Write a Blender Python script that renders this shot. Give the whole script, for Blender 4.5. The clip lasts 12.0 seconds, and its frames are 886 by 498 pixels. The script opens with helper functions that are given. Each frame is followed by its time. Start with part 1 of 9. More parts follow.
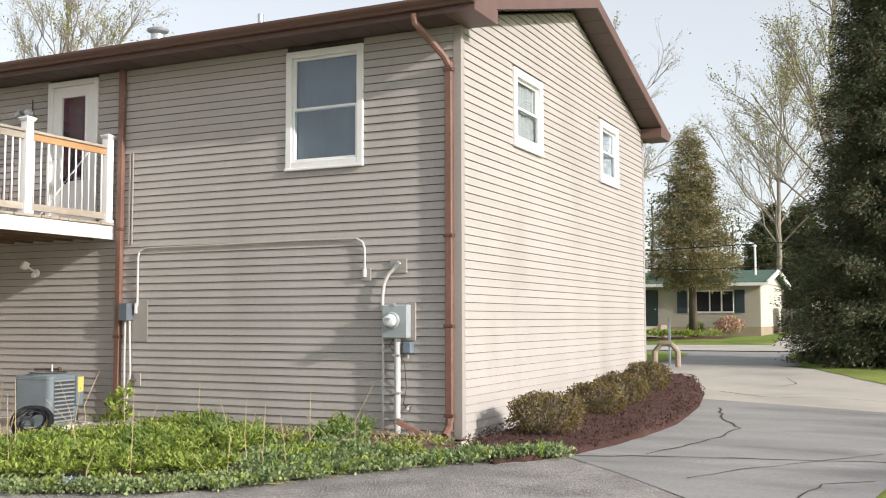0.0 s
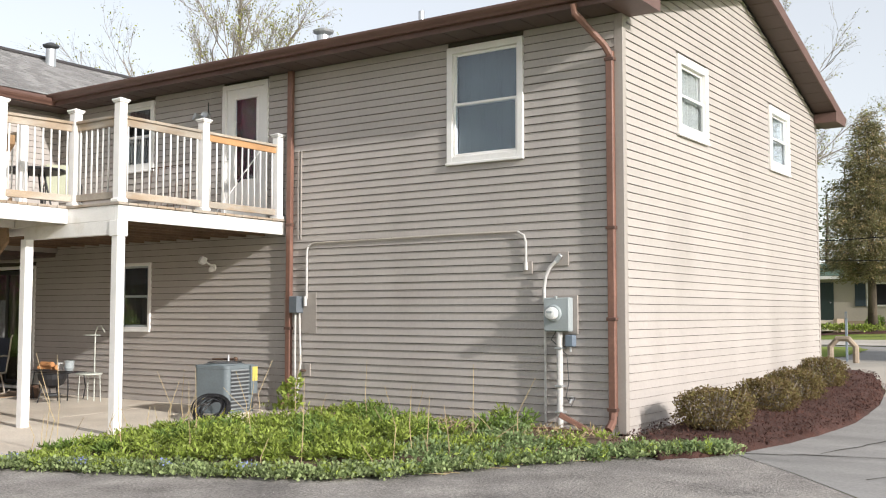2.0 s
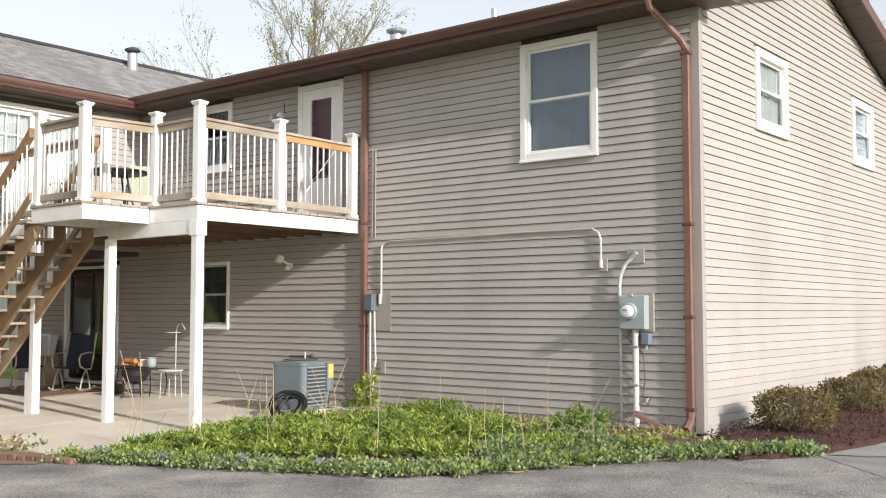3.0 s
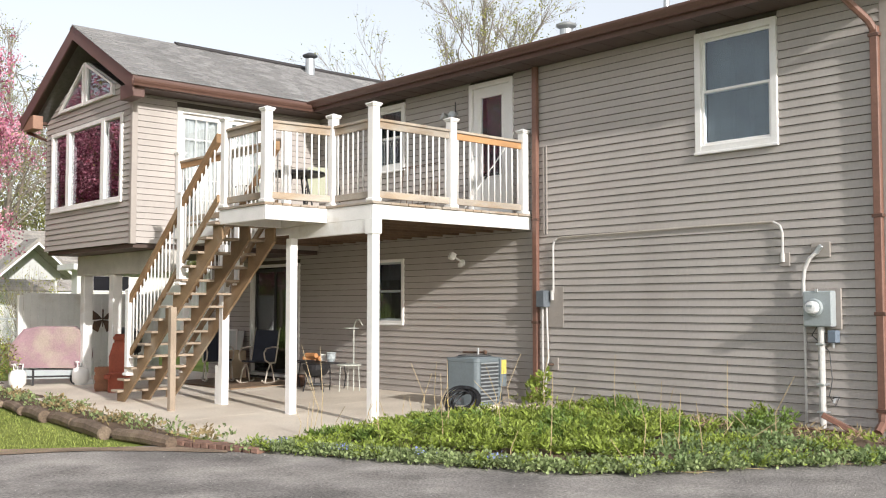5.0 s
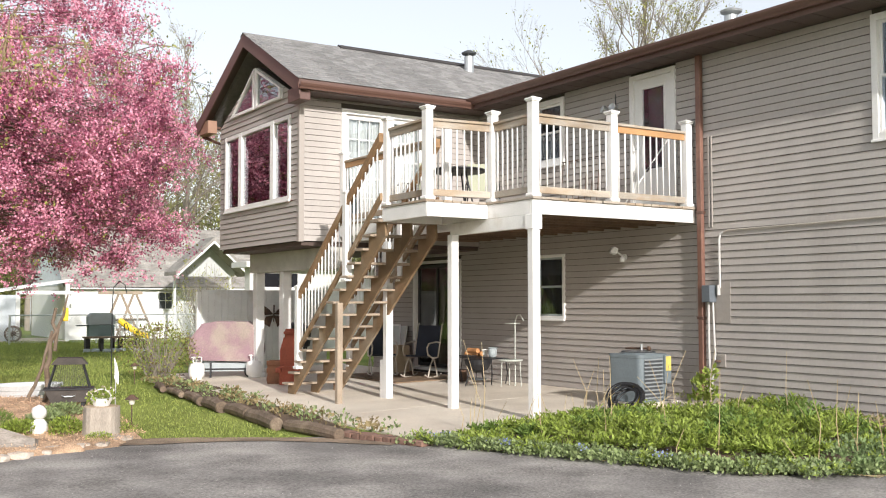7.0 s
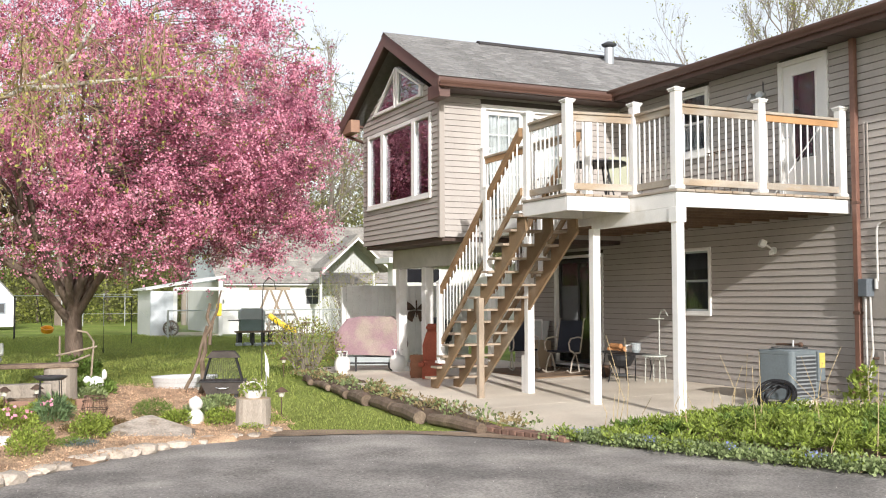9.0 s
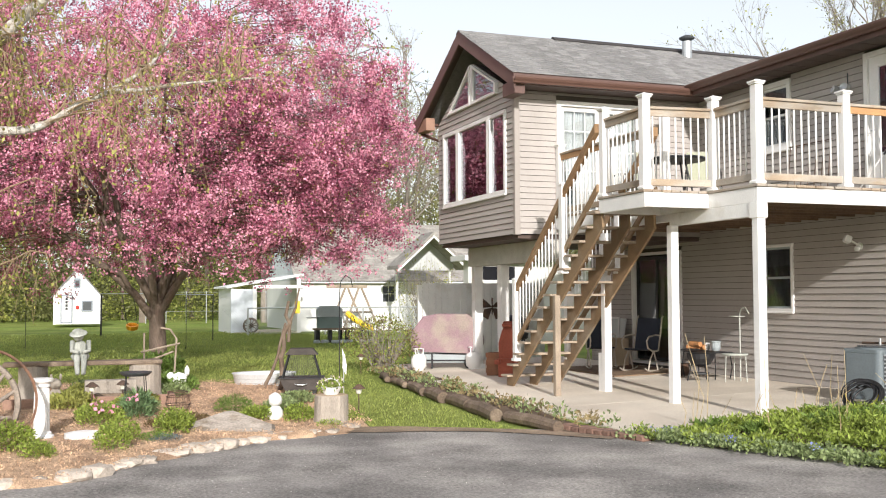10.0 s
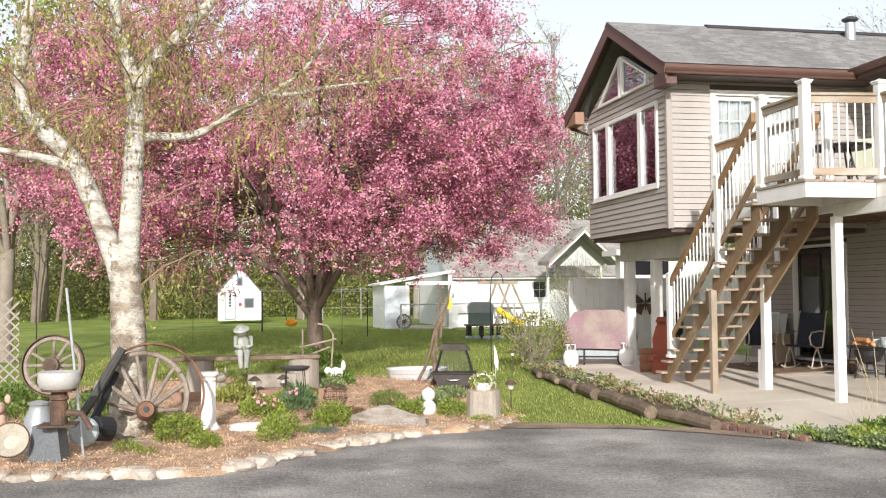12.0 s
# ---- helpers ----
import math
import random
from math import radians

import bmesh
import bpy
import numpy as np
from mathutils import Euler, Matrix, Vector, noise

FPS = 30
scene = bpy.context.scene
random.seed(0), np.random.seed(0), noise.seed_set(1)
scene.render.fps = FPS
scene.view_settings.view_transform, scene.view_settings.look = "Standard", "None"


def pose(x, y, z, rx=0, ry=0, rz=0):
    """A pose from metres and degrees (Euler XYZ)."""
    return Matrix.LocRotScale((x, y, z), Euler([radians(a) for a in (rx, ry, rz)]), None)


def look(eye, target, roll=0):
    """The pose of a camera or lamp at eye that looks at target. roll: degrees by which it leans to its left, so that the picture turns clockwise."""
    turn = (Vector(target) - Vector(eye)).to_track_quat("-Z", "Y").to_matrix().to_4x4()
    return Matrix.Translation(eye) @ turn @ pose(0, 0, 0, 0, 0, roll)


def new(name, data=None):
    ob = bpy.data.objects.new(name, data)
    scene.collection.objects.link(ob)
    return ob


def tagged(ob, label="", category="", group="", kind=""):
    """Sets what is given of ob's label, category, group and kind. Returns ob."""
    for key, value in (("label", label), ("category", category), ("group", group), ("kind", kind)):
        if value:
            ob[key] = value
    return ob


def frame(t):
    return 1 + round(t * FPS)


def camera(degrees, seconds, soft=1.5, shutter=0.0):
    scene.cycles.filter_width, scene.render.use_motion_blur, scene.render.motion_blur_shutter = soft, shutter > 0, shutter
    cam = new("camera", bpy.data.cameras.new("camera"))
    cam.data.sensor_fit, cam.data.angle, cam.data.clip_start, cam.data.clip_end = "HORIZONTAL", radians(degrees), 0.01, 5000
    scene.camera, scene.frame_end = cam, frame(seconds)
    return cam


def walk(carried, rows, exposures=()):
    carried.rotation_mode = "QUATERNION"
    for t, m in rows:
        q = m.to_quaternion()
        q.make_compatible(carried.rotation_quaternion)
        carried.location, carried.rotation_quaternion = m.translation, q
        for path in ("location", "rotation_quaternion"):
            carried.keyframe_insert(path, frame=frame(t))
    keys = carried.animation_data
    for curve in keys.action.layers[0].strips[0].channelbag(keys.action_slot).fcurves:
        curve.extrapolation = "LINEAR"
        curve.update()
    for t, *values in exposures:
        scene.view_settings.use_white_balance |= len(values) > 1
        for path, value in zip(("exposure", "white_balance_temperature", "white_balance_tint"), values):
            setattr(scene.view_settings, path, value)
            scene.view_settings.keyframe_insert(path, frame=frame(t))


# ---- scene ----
# camera: a pan from one spot
cam = camera(47.06, 12.0, soft=1.1)
EYE = (4.98, -10.97, 1.42)
PATH = [
    (0.0, 25.45, 3.99, 0.12),
    (0.5, 27.52, 3.88, 0.06),
    (1.0, 29.93, 3.80, 0.01),
    (1.5, 32.23, 3.70, 0.00),
    (2.0, 34.52, 3.60, -0.02),
    (2.5, 36.71, 3.53, -0.03),
    (3.0, 38.68, 3.48, -0.03),
    (5.0, 48.34, 3.27, -0.01),
    (5.5, 50.79, 3.21, 0.01),
    (6.0, 53.38, 3.16, 0.02),
    (6.5, 55.44, 3.09, 0.05),
    (7.0, 57.37, 3.02, 0.07),
    (9.0, 65.29, 2.76, 0.20),
    (9.5, 67.39, 2.70, 0.20),
    (10.0, 69.55, 2.64, 0.26),
    (10.5, 71.49, 2.60, 0.31),
    (11.0, 73.95, 2.56, 0.40),
    (11.5, 75.98, 2.52, 0.44),
    (12.0, 78.02, 2.47, 0.58),
]
walk(cam, [(t, pose(*EYE, 90 + p, r, yw)) for t, yw, p, r in PATH])

# ---- light ----
SUN = Vector((0.925, -0.175, 0.36)).normalized()
world = bpy.data.worlds.new("world")
scene.world = world
world.use_nodes = True
wn = world.node_tree
sky = wn.nodes.new("ShaderNodeTexSky")
sky.sky_type = "NISHITA"
sky.sun_disc = False
sky.sun_elevation = math.asin(SUN.z)
sky.sun_rotation = math.atan2(SUN.x, SUN.y)
sky.air_density, sky.dust_density, sky.ozone_density = 1.0, 1.2, 1.0
wn.nodes["Background"].inputs["Strength"].default_value = 0.12
haze = wn.nodes.new("ShaderNodeHueSaturation")
haze.inputs["Saturation"].default_value, haze.inputs["Value"].default_value = 0.5, 1.28
wn.links.new(sky.outputs[0], haze.inputs["Color"])
veil = wn.nodes.new("ShaderNodeMix")
veil.data_type = "RGBA"
veil.inputs["Factor"].default_value = 0.5
veil.inputs["B"].default_value = (4.9, 4.95, 5.1, 1)
wn.links.new(haze.outputs[0], veil.inputs["A"])
wn.links.new(veil.outputs["Result"], wn.nodes["Background"].inputs["Color"])
sun = new("sun", bpy.data.lights.new("sun", "SUN"))
sun.data.energy, sun.data.angle, sun.data.color = 3.35, radians(0.6), (1.0, 0.95, 0.91)
sun.matrix_world = look(SUN * 60, (0, 0, 0))
scene.view_settings.exposure = 0.58

# ---- materials ----
MATS = {}


def mat(name, color, rough=0.7, vary=0.12, scale=3.0, fine=60.0, bump=0.15, metal=0.0, rand=0.0, island=0.0, tint=None, tint_at=0.6, stretch=(1, 1, 1), spec=0.4):
    """A surface with broad stains, fine grain and relief. rand, island: how far single pieces differ in tone."""
    if name in MATS:
        return MATS[name]
    m = bpy.data.materials.new(name)
    m.use_nodes = True
    t = m.node_tree
    b = t.nodes["Principled BSDF"]
    geo = t.nodes.new("ShaderNodeNewGeometry")
    mp = t.nodes.new("ShaderNodeMapping")
    mp.inputs["Scale"].default_value = stretch
    t.links.new(geo.outputs["Position"], mp.inputs["Vector"])
    n1, n2 = t.nodes.new("ShaderNodeTexNoise"), t.nodes.new("ShaderNodeTexNoise")
    for n, s, dt in ((n1, scale, 5), (n2, fine, 3)):
        n.inputs["Scale"].default_value, n.inputs["Detail"].default_value = s, dt
        t.links.new(mp.outputs[0], n.inputs["Vector"])
    add = t.nodes.new("ShaderNodeMath")
    add.operation = "ADD"
    t.links.new(n1.outputs["Fac"], add.inputs[0])
    t.links.new(n2.outputs["Fac"], add.inputs[1])
    rng = t.nodes.new("ShaderNodeMapRange")
    rng.inputs["From Min"].default_value, rng.inputs["From Max"].default_value = 0.7, 1.3
    rng.inputs["To Min"].default_value, rng.inputs["To Max"].default_value = 1 - vary, 1 + vary
    t.links.new(add.outputs[0], rng.inputs["Value"])
    val = rng.outputs[0]
    for amount, src in ((rand, "obj"), (island, "isl")):
        if amount:
            o = t.nodes.new("ShaderNodeObjectInfo").outputs["Random"] if src == "obj" else geo.outputs["Random Per Island"]
            r2 = t.nodes.new("ShaderNodeMapRange")
            r2.inputs["To Min"].default_value, r2.inputs["To Max"].default_value = 1 - amount, 1 + amount
            t.links.new(o, r2.inputs["Value"])
            mul = t.nodes.new("ShaderNodeMath")
            mul.operation = "MULTIPLY"
            t.links.new(val, mul.inputs[0])
            t.links.new(r2.outputs[0], mul.inputs[1])
            val = mul.outputs[0]
    base = t.nodes.new("ShaderNodeMix")
    base.data_type = "RGBA"
    base.inputs["A"].default_value = (*color, 1)
    base.inputs["B"].default_value = (*(tint or color), 1)
    edge = t.nodes.new("ShaderNodeMapRange")
    edge.inputs["From Min"].default_value, edge.inputs["From Max"].default_value = tint_at - 0.08, tint_at + 0.08
    n3 = t.nodes.new("ShaderNodeTexNoise")
    n3.inputs["Scale"].default_value, n3.inputs["Detail"].default_value = scale * 0.7, 6
    t.links.new(mp.outputs[0], n3.inputs["Vector"])
    t.links.new(n3.outputs["Fac"], edge.inputs["Value"])
    t.links.new(edge.outputs[0], base.inputs["Factor"])
    sc = t.nodes.new("ShaderNodeVectorMath")
    sc.operation = "SCALE"
    t.links.new(base.outputs["Result"], sc.inputs[0])
    t.links.new(val, sc.inputs["Scale"])
    t.links.new(sc.outputs[0], b.inputs["Base Color"])
    b.inputs["Roughness"].default_value, b.inputs["Metallic"].default_value = rough, metal
    b.inputs["Specular IOR Level"].default_value = spec
    if bump:
        bm_ = t.nodes.new("ShaderNodeBump")
        bm_.inputs["Strength"].default_value, bm_.inputs["Distance"].default_value = bump, 0.02
        t.links.new(add.outputs[0], bm_.inputs["Height"])
        t.links.new(bm_.outputs[0], b.inputs["Normal"])
    MATS[name] = m
    return m


def leafy(name, color, vary=0.35, sheen=0.35):
    """Leaves and petals: each leaf its own tone, light passing through."""
    m = bpy.data.materials.new(name)
    m.use_nodes = True
    t = m.node_tree
    b = t.nodes["Principled BSDF"]
    geo = t.nodes.new("ShaderNodeNewGeometry")
    r = t.nodes.new("ShaderNodeMapRange")
    r.inputs["To Min"].default_value, r.inputs["To Max"].default_value = 1 - vary, 1 + vary
    t.links.new(geo.outputs["Random Per Island"], r.inputs["Value"])
    sc = t.nodes.new("ShaderNodeVectorMath")
    sc.operation = "SCALE"
    sc.inputs[0].default_value = color
    t.links.new(r.outputs[0], sc.inputs["Scale"])
    t.links.new(sc.outputs[0], b.inputs["Base Color"])
    b.inputs["Roughness"].default_value = 0.6
    tr = t.nodes.new("ShaderNodeBsdfTranslucent")
    t.links.new(sc.outputs[0], tr.inputs["Color"])
    mx = t.nodes.new("ShaderNodeMixShader")
    mx.inputs[0].default_value = sheen
    t.links.new(b.outputs[0], mx.inputs[1])
    t.links.new(tr.outputs[0], mx.inputs[2])
    t.links.new(mx.outputs[0], t.nodes["Material Output"].inputs["Surface"])
    MATS[name] = m
    return m


def glass(name, tone=(0.9, 0.95, 1.0), rough=0.02, ior=1.9):
    m = bpy.data.materials.new(name)
    m.use_nodes = True
    t = m.node_tree
    t.nodes.remove(t.nodes["Principled BSDF"])
    tp, gl, mx = t.nodes.new("ShaderNodeBsdfTransparent"), t.nodes.new("ShaderNodeBsdfGlossy"), t.nodes.new("ShaderNodeMixShader")
    tp.inputs["Color"].default_value = (*tone, 1)
    gl.inputs["Roughness"].default_value = rough
    lw, pw, mr = t.nodes.new("ShaderNodeLayerWeight"), t.nodes.new("ShaderNodeMath"), t.nodes.new("ShaderNodeMapRange")
    pw.operation = "POWER"
    pw.inputs[1].default_value = 4.0
    mr.inputs["To Min"].default_value, mr.inputs["To Max"].default_value = ((ior - 1) / (ior + 1)) ** 2 * 0.75, 0.95
    t.links.new(lw.outputs["Facing"], pw.inputs[0])
    t.links.new(pw.outputs[0], mr.inputs["Value"])
    t.links.new(mr.outputs[0], mx.inputs[0])
    t.links.new(tp.outputs[0], mx.inputs[1])
    t.links.new(gl.outputs[0], mx.inputs[2])
    t.links.new(mx.outputs[0], t.nodes["Material Output"].inputs["Surface"])
    return m


SIDING = mat("vinyl siding", (0.42, 0.386, 0.358), 0.55, 0.07, 1.2, 40, 0.04, rand=0.025, stretch=(1, 1, 0.4), tint=(0.38, 0.348, 0.32), tint_at=0.62)
TRIM_TAUPE = mat("taupe trim", (0.36, 0.325, 0.295), 0.5, 0.05, 2, 30, 0.03)
# wall core, coloured near-black so siding gaps read as shadow
SHADOW_SHEATH = mat("sheathing", (0.07, 0.06, 0.05), 0.9, 0.1)
BROWN = mat("brown metal", (0.115, 0.062, 0.047), 0.45, 0.12, 3, 40, 0.04)
COPPER = mat("faded brown downspout", (0.20, 0.105, 0.078), 0.45, 0.15, 3, 30, 0.05, tint=(0.24, 0.13, 0.095))
FASCIA = mat("brown fascia", (0.14, 0.083, 0.071), 0.5, 0.12, 3, 40, 0.05)
SOFFIT = mat("brown soffit", (0.095, 0.066, 0.055), 0.6, 0.12, 3, 30, 0.05)
WHITE = mat("white vinyl", (0.82, 0.81, 0.79), 0.4, 0.04, 3, 40, 0.03, tint=(0.76, 0.74, 0.70), tint_at=0.64)
WHITE_WOOD = mat("white painted wood", (0.78, 0.77, 0.75), 0.55, 0.07, 4, 50, 0.1, tint=(0.66, 0.63, 0.58), tint_at=0.66)
SHINGLE = mat("grey shingle", (0.245, 0.24, 0.235), 0.95, 0.2, 14, 110, 0.5, rand=0.05, island=0.2)
CEDAR = mat("weathered cedar", (0.34, 0.265, 0.19), 0.75, 0.25, 2.5, 60, 0.25, rand=0.12, stretch=(1, 1, 3), tint=(0.38, 0.335, 0.28), tint_at=0.48)
FRESH = mat("new cedar", (0.45, 0.255, 0.12), 0.65, 0.22, 3, 60, 0.2, rand=0.1)
STAIRWOOD = mat("treated stair lumber", (0.23, 0.155, 0.088), 0.8, 0.3, 2.5, 50, 0.3, rand=0.15, tint=(0.30, 0.245, 0.18))
HANDRAIL = mat("brown stair rail", (0.27, 0.165, 0.085), 0.75, 0.3, 2.5, 50, 0.25, tint=(0.33, 0.23, 0.14))
TREADWOOD = mat("weathered tread", (0.33, 0.265, 0.20), 0.8, 0.25, 3, 50, 0.3, rand=0.15)
GALV = mat("galvanised metal", (0.52, 0.54, 0.55), 0.38, 0.1, 6, 60, 0.05, metal=0.7)
GREYMETAL = mat("grey painted metal", (0.36, 0.40, 0.41), 0.45, 0.08, 4, 50, 0.05)
PVC = mat("grey conduit", (0.56, 0.55, 0.53), 0.45, 0.08, 4, 50, 0.04)
DARKGREY = mat("dark plastic", (0.06, 0.065, 0.07), 0.5, 0.15, 6, 60, 0.05)
BLACK = mat("black paint", (0.018, 0.018, 0.02), 0.5, 0.2, 8, 60, 0.08)
IRON = mat("rusty iron", (0.085, 0.055, 0.040), 0.75, 0.4, 8, 70, 0.4, tint=(0.14, 0.08, 0.052), tint_at=0.55)
# near-black that paints the darkness of unlit rooms behind glass
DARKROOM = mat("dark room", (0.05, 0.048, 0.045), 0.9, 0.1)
CURTAIN = mat("grey-blue curtain", (0.125, 0.145, 0.145), 0.9, 0.3, 3.2, 14, 0.2, tint=(0.085, 0.10, 0.105))
LACE = mat("white lace curtain", (0.60, 0.58, 0.52), 0.9, 0.1, 4, 30, 0.2)
PANE = glass("window pane")
PANE_COAT = glass("coated pane", (0.6, 0.62, 0.65), 0.02, 3.4)
PANE_DARK = glass("tinted pane", (0.55, 0.6, 0.62))
CONCRETE = mat("patio concrete", (0.70, 0.63, 0.53), 0.85, 0.16, 0.8, 45, 0.12, tint=(0.62, 0.545, 0.45), tint_at=0.55)
# worn and smeared; its darker grey also paints shade on the near drive
DRIVE_SHADED = mat("worn drive concrete", (0.285, 0.277, 0.265), 0.85, 0.25, 0.9, 60, 0.2, tint=(0.18, 0.175, 0.168), tint_at=0.58, stretch=(0.45, 1.4, 1))
ASPHALT = mat("old asphalt", (0.215, 0.20, 0.186), 0.92, 0.5, 1.3, 42, 0.9, tint=(0.31, 0.288, 0.265), tint_at=0.5)
LAWN = mat("lawn", (0.185, 0.25, 0.055), 0.95, 0.4, 0.5, 60, 0.6, tint=(0.225, 0.265, 0.07), tint_at=0.5, spec=0.1)
SOIL = mat("soil", (0.13, 0.09, 0.06), 0.95, 0.35, 3, 60, 0.6)
CHIPS = mat("wood chip mulch", (0.60, 0.41, 0.27), 0.95, 0.4, 5, 80, 0.8, island=0.5, tint=(0.43, 0.285, 0.185), tint_at=0.52)
REDMULCH = mat("red mulch", (0.085, 0.04, 0.031), 0.95, 0.4, 5, 70, 0.7, island=0.5, tint=(0.06, 0.026, 0.02))
STONE = mat("limestone", (0.52, 0.45, 0.38), 0.9, 0.22, 6, 50, 0.5, rand=0.25, tint=(0.40, 0.34, 0.27))
LOG = mat("weathered log", (0.17, 0.125, 0.09), 0.9, 0.35, 5, 50, 0.6, rand=0.15, tint=(0.24, 0.185, 0.135))
STUMP = mat("grey stump wood", (0.36, 0.315, 0.265), 0.85, 0.25, 5, 60, 0.5, rand=0.1, stretch=(2, 2, 0.5))
BARK = mat("dark bark", (0.10, 0.08, 0.062), 0.9, 0.4, 5, 40, 0.8, stretch=(1, 1, 0.3), tint=(0.15, 0.12, 0.09))
BARE = mat("grey branch bark", (0.27, 0.235, 0.195), 0.9, 0.25, 4, 40, 0.3)
BIRCHBARK = mat("white birch bark", (0.52, 0.49, 0.44), 0.8, 0.32, 6, 30, 0.7, tint=(0.25, 0.20, 0.15), tint_at=0.56, stretch=(1, 1, 2.6))
GREEN = leafy("spring green leaf", (0.26, 0.33, 0.06), 0.55)
DEEP = leafy("deep green leaf", (0.18, 0.27, 0.058), 0.45)
PALE = leafy("pale variegated leaf", (0.27, 0.335, 0.145), 0.5)
OLIVE = leafy("bronze hedge leaf", (0.17, 0.12, 0.05))
BUDS = leafy("yellow green bud", (0.33, 0.34, 0.09))
NEEDLE = leafy("spruce needle", (0.065, 0.085, 0.036), 0.45, 0.1)
NEEDLE2 = leafy("brown spruce needle", (0.14, 0.11, 0.055), 0.45, 0.1)
PINK = leafy("pink blossom", (0.74, 0.325, 0.43), 0.25, 0.15)
ROSE = leafy("rose blossom", (0.36, 0.105, 0.175), 0.3, 0.15)
STRAW = mat("dry straw", (0.42, 0.33, 0.19), 0.9, 0.2)


# ---- mesh helpers ----
def mesh_of(name, bm, material, smooth=False):
    me = bpy.data.meshes.new(name)
    bm.to_mesh(me)
    bm.free()
    me.materials.append(material)
    if smooth:
        for p in me.polygons:
            p.use_smooth = True
    return me


def part(name, bm, material, parent=None, label="", smooth=False):
    """One mesh object from a bmesh, under a thing or a part."""
    ob = new(name, mesh_of(name, bm, material, smooth))
    ob.parent = parent
    if label:
        ob["label"] = label
    return ob


def thing(name, label, category, group="", kind="", at=(0, 0, 0), turn=0):
    ob = new(name)
    ob.empty_display_size = 0.1
    ob.matrix_basis = pose(*at, 0, 0, turn)
    return tagged(ob, label, category, group, kind)


def add_box(bm, x0, x1, y0, y1, z0, z1, bev=0.0, m=None):
    vs = [bm.verts.new(v) for v in ((x0, y0, z0), (x1, y0, z0), (x1, y1, z0), (x0, y1, z0), (x0, y0, z1), (x1, y0, z1), (x1, y1, z1), (x0, y1, z1))]
    fs = [bm.faces.new([vs[i] for i in f]) for f in ((3, 2, 1, 0), (4, 5, 6, 7), (0, 1, 5, 4), (1, 2, 6, 5), (2, 3, 7, 6), (3, 0, 4, 7))]
    if bev:
        es = list({e for f in fs for e in f.edges})
        out = bmesh.ops.bevel(bm, geom=es, offset=bev, segments=1, affect="EDGES")
        vs = list({v for f in out["faces"] for v in f.verts})
    if m is not None:
        bmesh.ops.transform(bm, matrix=m, verts=vs)
    return bm


def box(*a, **k):
    return add_box(bmesh.new(), *a, **k)


def add_tube(bm, pts, radii, sides=8, caps=True):
    """A round bar along points; radii: one number or one each."""
    pts = [Vector(p) for p in pts]
    if not hasattr(radii, "__len__"):
        radii = [radii] * len(pts)
    rings, up = [], None
    for i, p in enumerate(pts):
        d = (pts[min(i + 1, len(pts) - 1)] - pts[max(i - 1, 0)]).normalized()
        if up is None:
            up = Vector((0, 0, 1)) if abs(d.z) < 0.9 else Vector((1, 0, 0))
        a = d.cross(up).normalized()
        up = a.cross(d).normalized()
        rings.append([bm.verts.new(p + (a * math.cos(q) + up * math.sin(q)) * radii[i]) for q in (2 * math.pi * k / sides for k in range(sides))])
    for r, s in zip(rings, rings[1:]):
        for k in range(sides):
            bm.faces.new((r[k], r[(k + 1) % sides], s[(k + 1) % sides], s[k]))
    if caps:
        bm.faces.new(rings[0][::-1])
        bm.faces.new(rings[-1])
    return bm


def tube(*a, **k):
    return add_tube(bmesh.new(), *a, **k)


def add_lathe(bm, profile, sides=20, m=None):
    """profile: (radius, height) from the bottom up; closed at both ends."""
    rings = [[bm.verts.new((r * math.cos(q), r * math.sin(q), z)) for q in (2 * math.pi * k / sides for k in range(sides))] for r, z in profile]
    for r, s in zip(rings, rings[1:]):
        for k in range(sides):
            bm.faces.new((r[k], r[(k + 1) % sides], s[(k + 1) % sides], s[k]))
    bm.faces.new(rings[0][::-1])
    bm.faces.new(rings[-1])
    if m is not None:
        bmesh.ops.transform(bm, matrix=m, verts=[v for r in rings for v in r])
    return bm


def lathe(*a, **k):
    return add_lathe(bmesh.new(), *a, **k)


def add_torus(bm, R, r, m=None, n=32, k=8, a0=0.0, a1=2 * math.pi):
    full = a1 - a0 > 6.28
    pts = [(R * math.cos(a0 + (a1 - a0) * i / n), R * math.sin(a0 + (a1 - a0) * i / n), 0) for i in range(n + (0 if full else 1))]
    rings = []
    for p in pts:
        d = Vector(p).normalized()
        rings.append([bm.verts.new(Vector(p) + (d * math.cos(q) + Vector((0, 0, 1)) * math.sin(q)) * r) for q in (2 * math.pi * j / k for j in range(k))])
    pairs = list(zip(rings, rings[1:])) + ([(rings[-1], rings[0])] if full else [])
    for s, t in pairs:
        for j in range(k):
            bm.faces.new((s[j], t[j], t[(j + 1) % k], s[(j + 1) % k]))
    if m is not None:
        bmesh.ops.transform(bm, matrix=m, verts=[v for s in rings for v in s])
    return bm


def add_poly(bm, pts, depth, m=None):
    """A flat outline in x, z thickened along y by depth."""
    a = [bm.verts.new((x, 0, z)) for x, z in pts]
    b = [bm.verts.new((x, depth, z)) for x, z in pts]
    n = len(pts)
    bm.faces.new(a)
    bm.faces.new(b[::-1])
    for i in range(n):
        bm.faces.new((a[i], b[i], b[(i + 1) % n], a[(i + 1) % n]))
    if m is not None:
        bmesh.ops.transform(bm, matrix=m, verts=a + b)
    return bm


